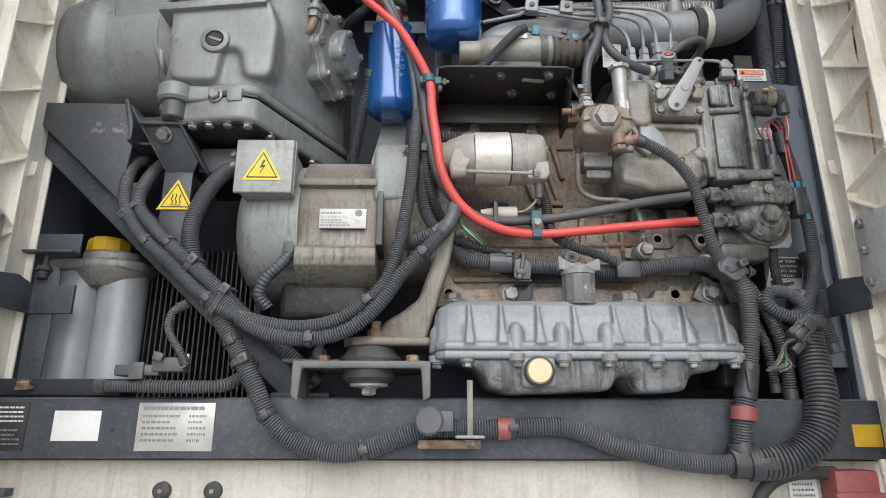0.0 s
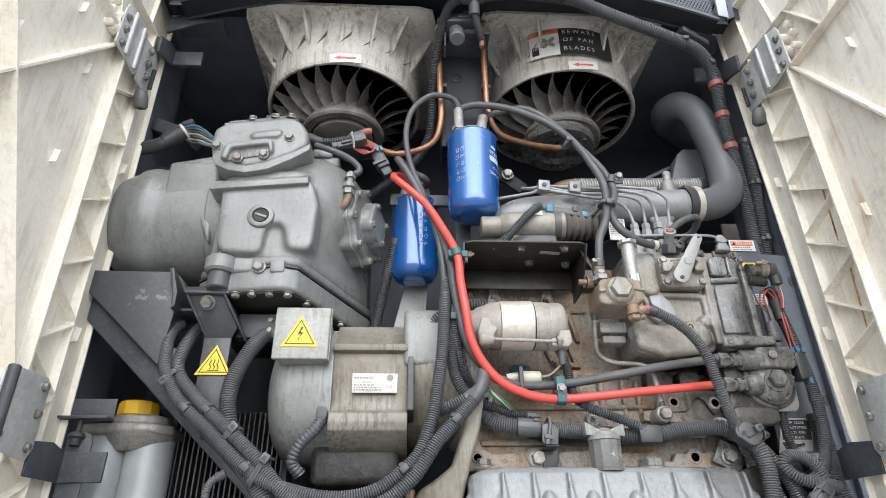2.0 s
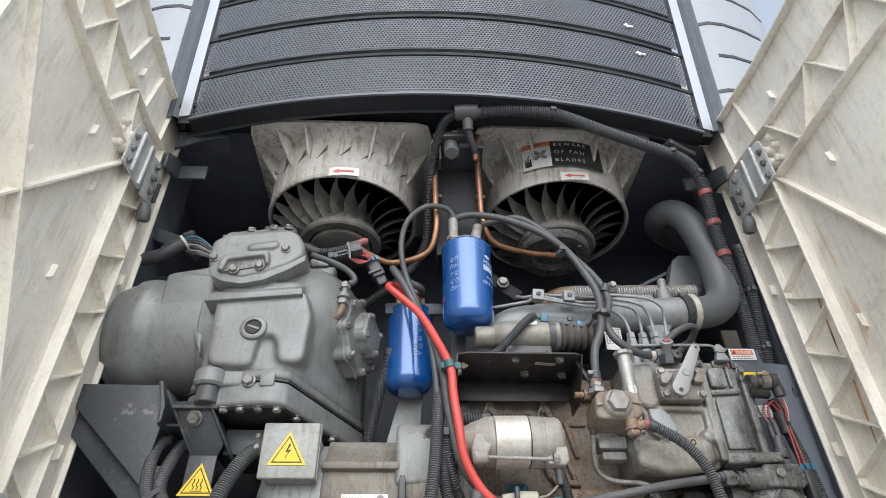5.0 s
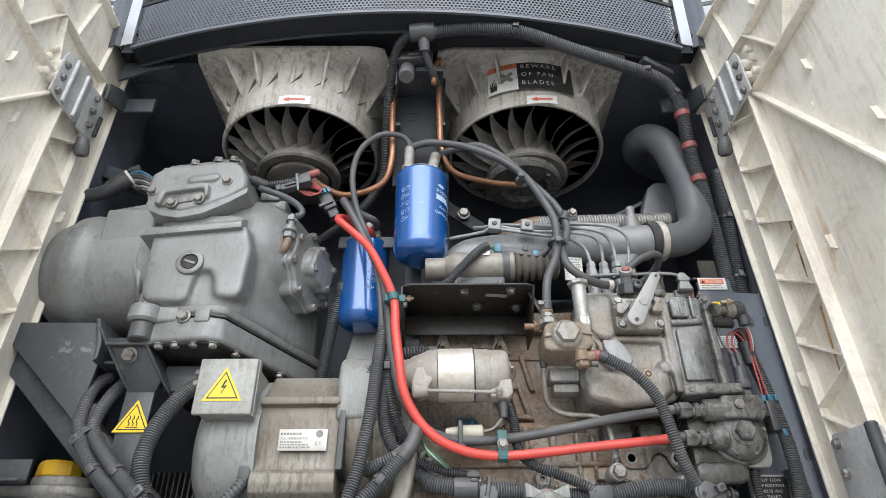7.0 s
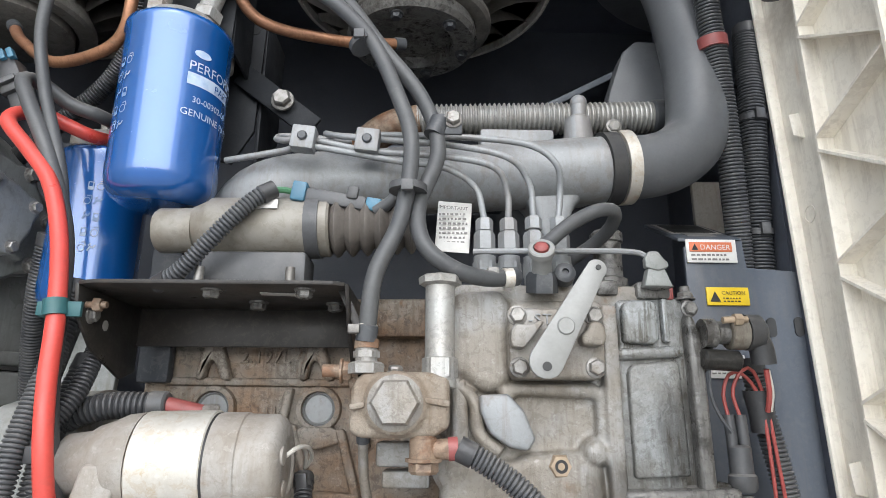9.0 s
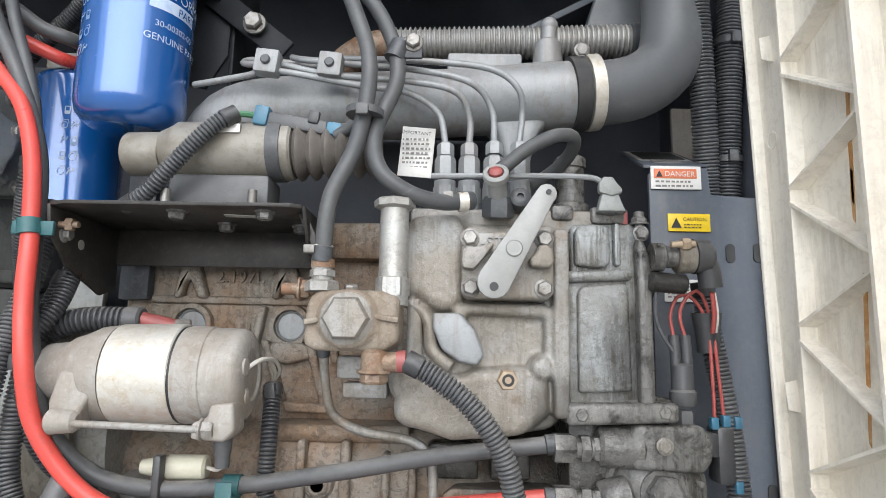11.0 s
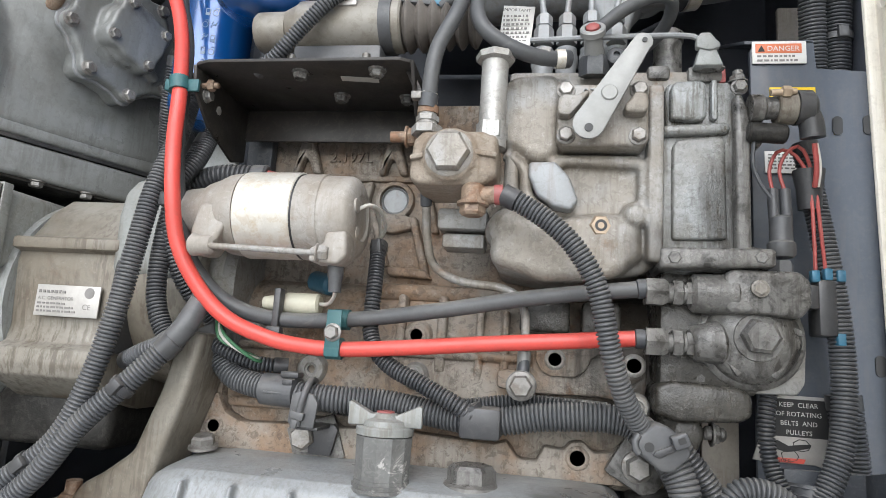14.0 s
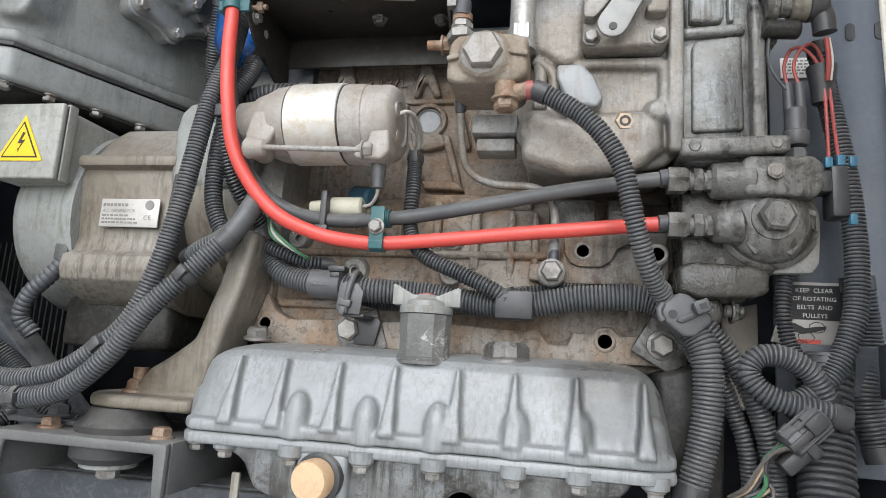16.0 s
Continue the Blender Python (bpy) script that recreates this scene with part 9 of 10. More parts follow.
conduit([(-0.462, 0.885, 1.744), (-0.41, 0.882, 1.744), (-0.361, 0.882, 1.743), (-0.303, 0.89, 1.744), (-0.283, 0.91, 1.752), (-0.262, 0.94, 1.78)], 0.0092, "grey conduit lying along the sill")
conduit([(-0.30, 0.90, 1.86), (-0.262, 0.92, 1.83), (-0.21, 0.92, 1.79), (-0.17, 0.94, 1.755)], 0.0125, "conduit dropping behind the loom", "conduit_dark")
def loom_strap(p0, p1, lift):
    """A broad plastic strap across a bundle, with its square ratchet head at p1."""
    a, b = Vector(p0), Vector(p1)
    side = (b - a).normalized()
    out = Vector((0, -1, 0))
    st_ob = thing("loom_strap", a, "dark grey plastic strap bundling the conduits, square ratchet head", "cable tie", "loom straps")
    band = Shape()
    for k in (-1, 0, 1):
        o3 = side.cross(out) * (0.0026 * k)
        band.tube([a - side * 0.004 + Vector((0, 0.020, 0)) + o3, a - side * 0.002 + o3, a + side * 0.004 + out * lift + o3, (a + b) / 2 + out * (lift + 0.002) + o3, b - side * 0.004 + out * lift + o3, b + side * 0.002 + o3, b + side * 0.004 + Vector((0, 0.020, 0)) + o3], 0.0017, 8)
    part("band", band, M["plastic_grey"], st_ob)
    tilt = math.degrees(math.atan2(-side.z, side.x))
    hc = b - side * 0.002 + out * (lift + 0.004)
    part("ratchet_head", Shape().box(hc, (0.014, 0.009, 0.0125), 0.002, (0, tilt, 0)), M["plastic_grey"], st_ob)
    part("ratchet_slot", Shape().box(hc + out * 0.0046, (0.006, 0.001, 0.005), 0, (0, tilt, 0)), M["ink"], st_ob)


for p0, p1 in (((-0.446, 0.893, 2.012), (-0.463, 0.898, 1.992)), ((-0.352, 0.866, 1.900), (-0.336, 0.864, 1.918)), ((-0.306, 0.858, 1.838), (-0.283, 0.851, 1.873)), ((-0.274, 0.868, 1.771), (-0.255, 0.868, 1.780))):
    loom_strap(p0, p1, 0.012)
solo("red_band_mark", Shape().lathe((0.088, 0.880, 1.6885), (1, 0, 0), [(0, 0.0142), (0, 0.0152), (0.017, 0.0152), (0.017, 0.0142)], 20), M["faded_red"], "faded red tape band round the conduit", "tape")
jb = thing("loom_connector", (-0.39, 0.88, 1.755), "grey dusty loom connector clipped above the sill", "connector")
part("housing", Shape().span(-0.437, -0.375, 0.872, 0.90, 1.757, 1.772, 0.003).span(-0.385, -0.34, 0.868, 0.892, 1.762, 1.782, 0.003).span(-0.415, -0.395, 0.868, 0.874, 1.752, 1.775, 0.001), M["plastic_grey"], jb)
part("latch", Shape().box((-0.375, 0.866, 1.782), (0.014, 0.01, 0.012), 0.002, (0, 20, 0)), M["plastic_grey"], jb)
part("lead", Shape().tube([(-0.344, 0.87, 1.768), (-0.336, 0.868, 1.776), (-0.337, 0.868, 1.786)], 0.0022, 8), M["wire_white"], jb)

# engine loom
conduit([(0.018, 0.92, 1.985), (0.03, 0.925, 1.958), (0.048, 0.922, 1.940), (0.073, 0.918, 1.933), (0.105, 0.913, 1.929), (0.145, 0.912, 1.926), (0.20, 0.922, 1.925), (0.25, 0.92, 1.919), (0.295, 0.912, 1.917), (0.35, 0.908, 1.926), (0.406, 0.904, 1.928), (0.434, 0.898, 1.914)], 0.0128, "thick corrugated engine loom conduit", pitch=0.0044, ties=(0.98,))
conduit([(0.432, 0.890, 1.916), (0.446, 0.884, 1.898), (0.453, 0.880, 1.880), (0.4545, 0.879, 1.852), (0.4515, 0.878, 1.820), (0.444, 0.876, 1.785), (0.433, 0.875, 1.74), (0.424, 0.876, 1.70), (0.419, 0.88, 1.655)], 0.0134, "thick corrugated conduit dropping to the sill", pitch=0.0044)
conduit([(0.304, 0.850, 2.1062), (0.320, 0.849, 2.098), (0.345, 0.847, 2.081), (0.365, 0.846, 2.060), (0.381, 0.847, 2.031), (0.392, 0.851, 1.985), (0.404, 0.862, 1.950), (0.424, 0.884, 1.920), (0.442, 0.908, 1.898), (0.460, 0.918, 1.865), (0.470, 0.920, 1.83)], 0.0088, "corrugated conduit curving down from the lift pump", "conduit", pitch=0.0041)
conduit([(0.172, 0.955, 2.079), (0.178, 0.93, 2.034), (0.181, 0.92, 1.988), (0.200, 0.910, 1.962), (0.239, 0.902, 1.944), (0.271, 0.898, 1.929), (0.289, 0.903, 1.916)], 0.0078, "black conduit from the starter lead", "conduit_dark", ties=(0.02,))
conduit([(0.035, 0.935, 1.952), (0.075, 0.935, 1.935), (0.12, 0.94, 1.922), (0.17, 0.94, 1.916), (0.26, 0.935, 1.925), (0.33, 0.93, 1.935), (0.40, 0.925, 1.93)], 0.0075, "thin black conduit behind the engine loom", "conduit_dark")
conduit([(0.02, 0.915, 1.972), (0.045, 0.91, 1.962), (0.075, 0.915, 1.953), (0.10, 0.925, 1.952)], 0.0068, "short black conduit with loose leads", "conduit_dark")
conduit([(-0.04, 0.885, 1.948), (-0.02, 0.872, 1.955), (0.005, 0.868, 1.966), (0.02, 0.868, 1.976)], 0.0088, "short conduit stub by the generator")
conduit([(0.022, 0.93, 1.985), (0.0, 0.90, 2.02), (-0.012, 0.885, 2.06), (-0.015, 0.88, 2.11), (-0.005, 0.90, 2.15), (-0.008, 0.93, 2.20)], 0.0085, "conduit rising behind the red hose", "conduit_dark", ties=(0.55,))
yb = thing("loom_branch", (0.02, 0.865, 1.97), "dark plastic Y-branch of the loom", "connector")
part("sleeve", Shape().tube([(0.012, 0.862, 1.963), (0.024, 0.865, 1.98), (0.030, 0.872, 1.998), (0.03, 0.88, 2.008)], 0.0105, 14).tube([(0.0, 0.866, 1.962), (0.014, 0.866, 1.972), (0.024, 0.867, 1.982)], 0.009, 12), M["plastic_grey"], yb)
tb = thing("loom_connector", (0.11, 0.90, 1.93), "grey split loom sleeve in a bolted plastic clip", "connector")
part("sleeve_shell", Shape().lathe((0.084, 0.913, 1.9305), (1, -0.05, -0.04), [(0, 0.0125), (0.001, 0.0148), (0.034, 0.0148), (0.035, 0.0125)], 24).span(0.090, 0.116, 0.897, 0.901, 1.927, 1.9295, 0.001), M["plastic_grey"], tb)
part("sleeve_tab", Shape().span(0.104, 0.122, 0.900, 0.915, 1.942, 1.948, 0.002).span(0.108, 0.118, 0.897, 0.903, 1.936, 1.941, 0.001), M["plastic_black"], tb)
part("clip_plate", Shape().prism([(0.1185, 1.905), (0.1205, 1.929), (0.127, 1.932), (0.140, 1.930), (0.1455, 1.922), (0.1430, 1.900), (0.122, 1.901)], 0.893, 0.8965, "xz", 0.0012), M["plastic_grey"], tb)
part("clip_strap", Shape().tube([(0.1285, 0.8925, 1.902), (0.1300, 0.8905, 1.915), (0.1325, 0.8905, 1.928), (0.1340, 0.896, 1.938), (0.1340, 0.905, 1.942), (0.1335, 0.916, 1.940)], 0.0032, 10), M["plastic_grey"], tb)
part("strap_head", Shape().box((0.1285, 0.8905, 1.911), (0.013, 0.006, 0.007), 0.0014, (0, 12, 0)).box((0.1265, 0.8900, 1.9035), (0.006, 0.004, 0.008), 0.001, (0, 12, 0)), M["plastic_grey"], tb)
part("bolt_plate", Shape().prism([(0.126, 1.872), (0.124, 1.902), (0.150, 1.901), (0.154, 1.896), (0.148, 1.872)], 0.932, 0.938, "xz", 0.0015).span(0.124, 0.146, 0.897, 0.936, 1.898, 1.901, 0.001), M["plastic_black"], tb)
tb = thing("loom_connector", (0.29, 0.90, 1.91), "black T-shaped loom junction", "connector")
part("housing", Shape().span(0.272, 0.308, 0.892, 0.925, 1.903, 1.930, 0.004).cyl((0.279, 0.902, 1.93), (0.288, 0.904, 1.912), 0.0105), M["plastic_black"], tb)
yc = thing("loom_branch", (0.44, 0.89, 1.90), "dark grey plastic conduit branch clip with a strap", "clip")
part("housing", Shape().prism([(0.414, 1.913), (0.417, 1.921), (0.429, 1.931), (0.437, 1.930), (0.449, 1.922), (0.456, 1.912), (0.455, 1.906), (0.443, 1.895), (0.434, 1.894), (0.418, 1.906)], 0.884, 0.912, "xz", 0.006, 4), M["plastic_grey"], yc)
part("rim", Shape().tube([(0.417, 0.886, 1.921), (0.413, 0.884, 1.914), (0.417, 0.884, 1.907)], 0.003, 10), M["plastic_grey"], yc)
part("strap", Shape().prism([(0.427, 1.907), (0.429, 1.910), (0.447, 1.918), (0.449, 1.914), (0.432, 1.905)], 0.8815, 0.885, "xz", 0.0008), M["plastic_black"], yc)
part("latch", Shape().box((0.4465, 0.879, 1.9195), (0.013, 0.009, 0.011), 0.002, (0, -22, 0)), M["plastic_grey"], yc)
part("latch_slot", Shape().box((0.4468, 0.8743, 1.9200), (0.0055, 0.001, 0.0045), 0, (0, -22, 0)), M["ink"], yc)
part("eyelet", Shape().lathe((0.4245, 0.8838, 1.9125), (0, -1, 0), [(0, 0.0038), (0.0004, 0.0038), (0.0004, 0)], 16), M["ink"], yc)
for ob in list(yc.children):
    ob.matrix_basis = Matrix.Translation((0, -0.016, 0)) @ ob.matrix_basis
for k in range(3):
    solo("loose_lead", Shape().tube([(0.035, 0.90, 2.0 - 0.004 * k), (0.045 + 0.004 * k, 0.89, 1.975), (0.06 + 0.008 * k, 0.90, 1.965 - 0.004 * k), (0.08, 0.92, 1.955)], 0.0016, 8), M[("wire_green", "wire_white", "wire_green")[k]], "thin loose lead beside the loom", "wire")
tp = thing("temperature_sender", (0.10, 0.91, 2.02), "cream plastic sender with a black clip on the hose", "sensor")
part("body", Shape().lathe((0.073, 0.918, 2.011), (1, 0.0, 0.01), [(0, 0.006), (0.012, 0.008), (0.022, 0.0085), (0.024, 0.0105), (0.055, 0.0105), (0.057, 0.008)], 24), M["sender_cream"], tp)
part("strap", Shape().span(0.091, 0.098, 0.896, 0.908, 1.984, 2.024, 0.002).span(0.087, 0.102, 0.893, 0.903, 1.978, 1.988, 0.002), M["plastic_black"], tp)
part("lead", Shape().tube([(0.130, 0.915, 2.012), (0.142, 0.905, 2.012), (0.152, 0.890, 2.018), (0.157, 0.876, 2.024)], 0.0018, 8), M["wire_white"], tp)
sl = thing("starter_lead", (0.0, 0.94, 2.12), "black starter cable with a red boot", "cable")
part("sleeve", Shape().tube([(-0.060, 0.930, 2.085), (-0.045, 0.925, 2.108), (-0.020, 0.918, 2.126), (0.012, 0.915, 2.136), (0.050, 0.918, 2.137)], 0.0105, 14, ring=0.0022), M["conduit_dark"], sl, smooth=25)
part("collar", Shape().cyl((0.046, 0.918, 2.137), (0.062, 0.918, 2.137), 0.0120, bev=0.002), M["plastic_grey"], sl)
part("red_boot", Shape().tube([(0.06, 0.918, 2.137), (0.078, 0.922, 2.133), (0.096, 0.925, 2.129)], 0.0075, 12), M["faded_red"], sl)
for k in range(2):
    solo("starter_wire", Shape().tube([(0.168, 0.880, 2.096), (0.177, 0.890, 2.104), (0.182 - 0.004 * k, 0.915, 2.104), (0.180 - 0.005 * k, 0.945, 2.094), (0.172, 0.958, 2.085)], 0.0018, 8), M["wire_white"], "thin pale starter wire", "wire")

# right-hand side loom
conduit([(0.566, 0.925, 2.18), (0.571, 0.925, 2.138), (0.578, 0.920, 2.081), (0.584, 0.918, 2.032), (0.586, 0.915, 1.975), (0.580, 0.910, 1.921), (0.562, 0.905, 1.877), (0.542, 0.90, 1.855), (0.52, 0.90, 1.84)], 0.0102, "black corrugated conduit down the guard panel", "conduit")
conduit([(0.556, 0.900, 1.842), (0.548, 0.897, 1.856), (0.537, 0.895, 1.872), (0.518, 0.894, 1.883), (0.498, 0.893, 1.882), (0.489, 0.892, 1.869), (0.498, 0.889, 1.854), (0.517, 0.886, 1.845), (0.540, 0.884, 1.841), (0.560, 0.884, 1.836)], 0.0098, "looped black conduit behind the pump", "conduit", pitch=0.0044)
conduit([(0.536, 0.935, 1.97), (0.53, 0.93, 1.93), (0.533, 0.925, 1.895), (0.545, 0.91, 1.868), (0.55, 0.895, 1.845)], 0.0068, "thin black conduit under the pump", "conduit_dark")
conduit([(0.448, 0.902, 1.914), (0.458, 0.901, 1.905), (0.473, 0.901, 1.887), (0.490, 0.901, 1.859), (0.502, 0.901, 1.828), (0.510, 0.902, 1.79), (0.512, 0.905, 1.73)], 0.0098, "dusty black conduit beside the thick loom", "conduit_dark", pitch=0.0044)
conduit([(0.455, 0.915, 1.90), (0.470, 0.915, 1.868), (0.484, 0.914, 1.830), (0.492, 0.912, 1.80), (0.497, 0.915, 1.74)], 0.0072, "thin conduit in the loom bundle", "conduit_dark")
conduit([(0.425, 0.878, 1.643), (0.455, 0.876, 1.645), (0.492, 0.874, 1.655), (0.522, 0.873, 1.682), (0.538, 0.878, 1.720), (0.546, 0.892, 1.765), (0.551, 0.907, 1.805), (0.556, 0.918, 1.845), (0.562, 0.925, 1.885)], 0.0232, "very thick black corrugated conduit at the sill end", "conduit_dark", seg=20, pitch=0.0072, ring=0.0045)
conduit([(0.60, 0.95, 1.96), (0.605, 0.95, 1.90), (0.60, 0.945, 1.85), (0.61, 0.94, 1.80)], 0.0145, "black conduit behind the door arm", "conduit_dark")
solo("red_band_mark", Shape().lathe((0.4245, 0.8755, 1.70), (0.12, 0, 1), [(0, 0.0152), (0, 0.0168), (0.018, 0.0168), (0.018, 0.0152)], 20), M["faded_red"], "faded red tape band round the conduit", "tape")
cs = thing("conduit_sleeve", (0.437, 0.876, 1.75), "black split plastic sleeve joining two conduits", "sleeve")
part("half_shell", Shape().tube([(0.441, 0.876, 1.776), (0.436, 0.875, 1.752), (0.430, 0.875, 1.728)], 0.0152, 18).span(0.428, 0.438, 0.857, 0.862, 1.738, 1.768, 0.002), M["plastic_black"], cs)
tj = thing("conduit_junction", (0.43, 0.88, 1.63), "black plastic T-junction of the sill conduits", "connector")
part("housing", Shape().tube([(0.402, 0.879, 1.643), (0.44, 0.878, 1.644), (0.478, 0.876, 1.651)], 0.0190, 16).tube([(0.419, 0.88, 1.670), (0.421, 0.879, 1.645)], 0.0165, 14).span(0.43, 0.456, 0.855, 0.86, 1.637, 1.652, 0.002), M["plastic_black"], tj)
pc = thing("loom_plug", (0.54, 0.88, 1.80), "dirty grey multi-way plug with loose coloured leads", "connector")
d = Vector((-0.62, -0.05, -0.60)).normalized()
o = Vector((0.540, 0.882, 1.838))
part("shell", Shape().lathe(o, d, [(0, 0), (0.0, 0.010), (0.003, 0.0125), (0.016, 0.0125), (0.017, 0.0105), (0.024, 0.0105), (0.025, 0.0130), (0.036, 0.0125), (0.038, 0.0095), (0.038, 0)], 22), M["plastic_grey"], pc)
for k in range(5):
    a = math.radians(-70 + 35 * k)
    part("shell_rib", Shape().tube([o + d * 0.002 + Vector((0.0125 * math.sin(a) * 0.7, -0.0125 * math.cos(a), 0.0125 * math.sin(a) * -0.7)), o + d * 0.035 + Vector((0.0125 * math.sin(a) * 0.7, -0.0125 * math.cos(a), 0.0125 * math.sin(a) * -0.7))], 0.0016, 6), M["plastic_grey"], pc)
part("latch", Shape().box((0.532, 0.868, 1.832), (0.016, 0.005, 0.012), 0.0012, (0, -44, 0)).box((0.520, 0.868, 1.818), (0.020, 0.004, 0.006), 0.001, (0, -44, 0)), M["plastic_black"], pc)
part("side_plug", Shape().box((0.520, 0.884, 1.802), (0.026, 0.018, 0.013), 0.003, (0, -44, 0)).box((0.530, 0.882, 1.812), (0.010, 0.020, 0.016), 0.002, (0, -44, 0)), M["plastic_black"], pc)
for k in range(7):
    part("lead", Shape().tube([o + d * 0.036 + Vector((0.002 * (k % 3 - 1), -0.004 + 0.002 * k, 0.002 * (k // 3 - 1))), (0.500 - 0.001 * k, 0.874 + 0.003 * (k % 4), 1.806 - 0.002 * k), (0.489 + 0.002 * k, 0.872 + 0.003 * (k % 3), 1.793 - 0.003 * k), (0.480 + 0.003 * (k % 4), 0.874 + 0.003 * (k % 3), 1.778 - 0.002 * k), (0.470 + 0.003 * k, 0.884, 1.768)], 0.0017, 6), M[("bellows", "plug_brass", "plastic_grey", "wire_green", "plastic_black", "plug_brass", "bellows")[k]], pc)

# electrics by the guard panel
es = thing("pressure_sender", (0.54, 0.90, 2.06), "dark grey round sender with twin leads", "sensor")
part("body", Shape().lathe((0.537, 0.905, 2.072), (0, 0, 1), [(0, 0.009), (0.003, 0.0112), (0.012, 0.0112), (0.014, 0.0092), (0.034, 0.0092), (0.036, 0.007)], 24).hexhead((0.537, 0.905, 2.055), (0, 0, 1), 0.016, 0.014, False), M["plastic_grey"], es)
for k in (-1, 1):
    part("stem", Shape().cyl((0.537 + 0.005 * k, 0.905, 2.105), (0.536 + 0.005 * k, 0.905, 2.132), 0.0045), M["plastic_grey"], es)
    part("lead", Shape().tube([(0.536 + 0.005 * k, 0.905, 2.13), (0.533 + 0.004 * k, 0.905, 2.15), (0.540 + 0.004 * k, 0.903, 2.166), (0.553 + 0.003 * k, 0.905, 2.166 + 0.003 * k), (0.564 + 0.002 * k, 0.908, 2.14), (0.568 + 0.003 * k, 0.91, 2.09), (0.57 + 0.004 * k, 0.912, 2.062)], 0.0016, 8), M["wire_red"], es)
ss = thing("speed_sensor", (0.55, 0.88, 2.17), "grease-covered sensor with a grey cable cap", "sensor")
part("barrel", Shape().lathe((0.507, 0.885, 2.197), (1, 0, 0.03), [(0, 0.012), (0.010, 0.012), (0.012, 0.0095), (0.022, 0.0095), (0.024, 0.0125), (0.036, 0.013), (0.040, 0.011)], 28), M["oily_cast"], ss)
part("tan_band", Shape().lathe((0.528, 0.885, 2.1975), (1, 0, 0.03), [(0, 0.0130), (0.001, 0.0142), (0.014, 0.0142), (0.015, 0.0130)], 28), M["gen"], ss, "dusty tan metal band")
part("cap", Shape().tube([(0.540, 0.885, 2.198), (0.550, 0.885, 2.196), (0.556, 0.886, 2.186), (0.558, 0.888, 2.172)], 0.0098, 16).lathe((0.543, 0.885, 2.198), (1, 0, 0.03), [(0, 0.0150), (0.012, 0.0145), (0.016, 0.010)], 24), M["plastic_black"], ss)
part("terminal", Shape().cyl((0.520, 0.872, 2.206), (0.540, 0.872, 2.207), 0.0028).hexhead((0.529, 0.872, 2.2065), (1, 0, 0), 0.009, 0.007, False), M["plug_brass"], ss)
part("lower_stub", Shape().cyl((0.505, 0.884, 2.176), (0.536, 0.884, 2.174), 0.0085, bev=0.002), M["grime_shade"], ss)
part("lead", Shape().tube([(0.559, 0.888, 2.168), (0.563, 0.895, 2.15), (0.565, 0.905, 2.135)], 0.0022, 8), M["wire_red"], ss)
part("pale_lead", Shape().tube([(0.561, 0.888, 2.168), (0.566, 0.895, 2.15), (0.568, 0.905, 2.135)], 0.0012, 8), M["wire_white"], ss)
cs = thing("conduit_collar", (0.566, 0.91, 2.12), "black conduit collar with red and white wires", "collar")
part("collar", Shape().lathe((0.566, 0.918, 2.118), (-0.05, -0.1, 1), [(0, 0.0095), (0.018, 0.0105), (0.032, 0.0128), (0.035, 0.0128), (0.035, 0.0105), (0.02, 0.009)], 22), M["plastic_black"], cs)
bp = thing("relay_plug", (0.58, 0.92, 2.00), "black relay plug with blue locking tabs", "connector")
part("housing", Shape().span(0.565, 0.580, 0.905, 0.930, 2.008, 2.055, 0.003), M["plastic_black"], bp)
part("keeper", Shape().span(0.556, 0.566, 0.905, 0.925, 2.03, 2.05, 0.002), M["plastic_black"], bp)
for x, z in ((0.561, 2.058), (0.571, 2.060), (0.581, 2.059), (0.579, 2.006)):
    part("blue_lock", Shape().span(x, x + 0.0065, 0.906, 0.914, z - 0.005, z + 0.005, 0.001), M["blue_clip"], bp)
solo("torn_strip", Shape().tube([(0.512, 0.885, 2.18), (0.509, 0.885, 2.15), (0.514, 0.885, 2.132), (0.523, 0.885, 2.118)], 0.0016, 6), M["worn_steel"], "torn metal shim strip beside the cover", "strip")

# top loom
conduit([(0.050, 0.806, 2.780), (0.112, 0.800, 2.783), (0.175, 0.798, 2.781), (0.235, 0.800, 2.772), (0.334, 0.820, 2.746), (0.430, 0.850, 2.738), (0.520, 0.885, 2.736), (0.558, 0.905, 2.708), (0.569, 0.920, 2.650), (0.573, 0.935, 2.565), (0.584, 0.950, 2.482), (0.594, 0.968, 2.385), (0.604, 0.992, 2.29), (0.606, 1.0, 2.21)], 0.0135, "grey corrugated conduit under the grille and down the pillar", pitch=0.0044, ties=(0.16, 0.44, 0.52))
conduit([(0.640, 0.985, 2.56), (0.634, 0.98, 2.523), (0.628, 0.975, 2.45), (0.626, 0.985, 2.367), (0.626, 0.995, 2.29), (0.626, 1.0, 2.21)], 0.0150, "black corrugated conduit beside the pillar", "conduit_dark", pitch=0.0044, ties=(0.35, 0.7))
conduit([(0.020, 0.806, 2.780), (-0.012, 0.825, 2.772), (-0.028, 0.86, 2.750), (-0.040, 0.92, 2.70), (-0.046, 0.955, 2.63), (-0.050, 0.985, 2.56), (-0.085, 1.01, 2.50), (-0.150, 1.03, 2.45), (-0.20, 1.05, 2.42)], 0.0105, "black conduit dropping between the fan and the filter post", "conduit_dark")
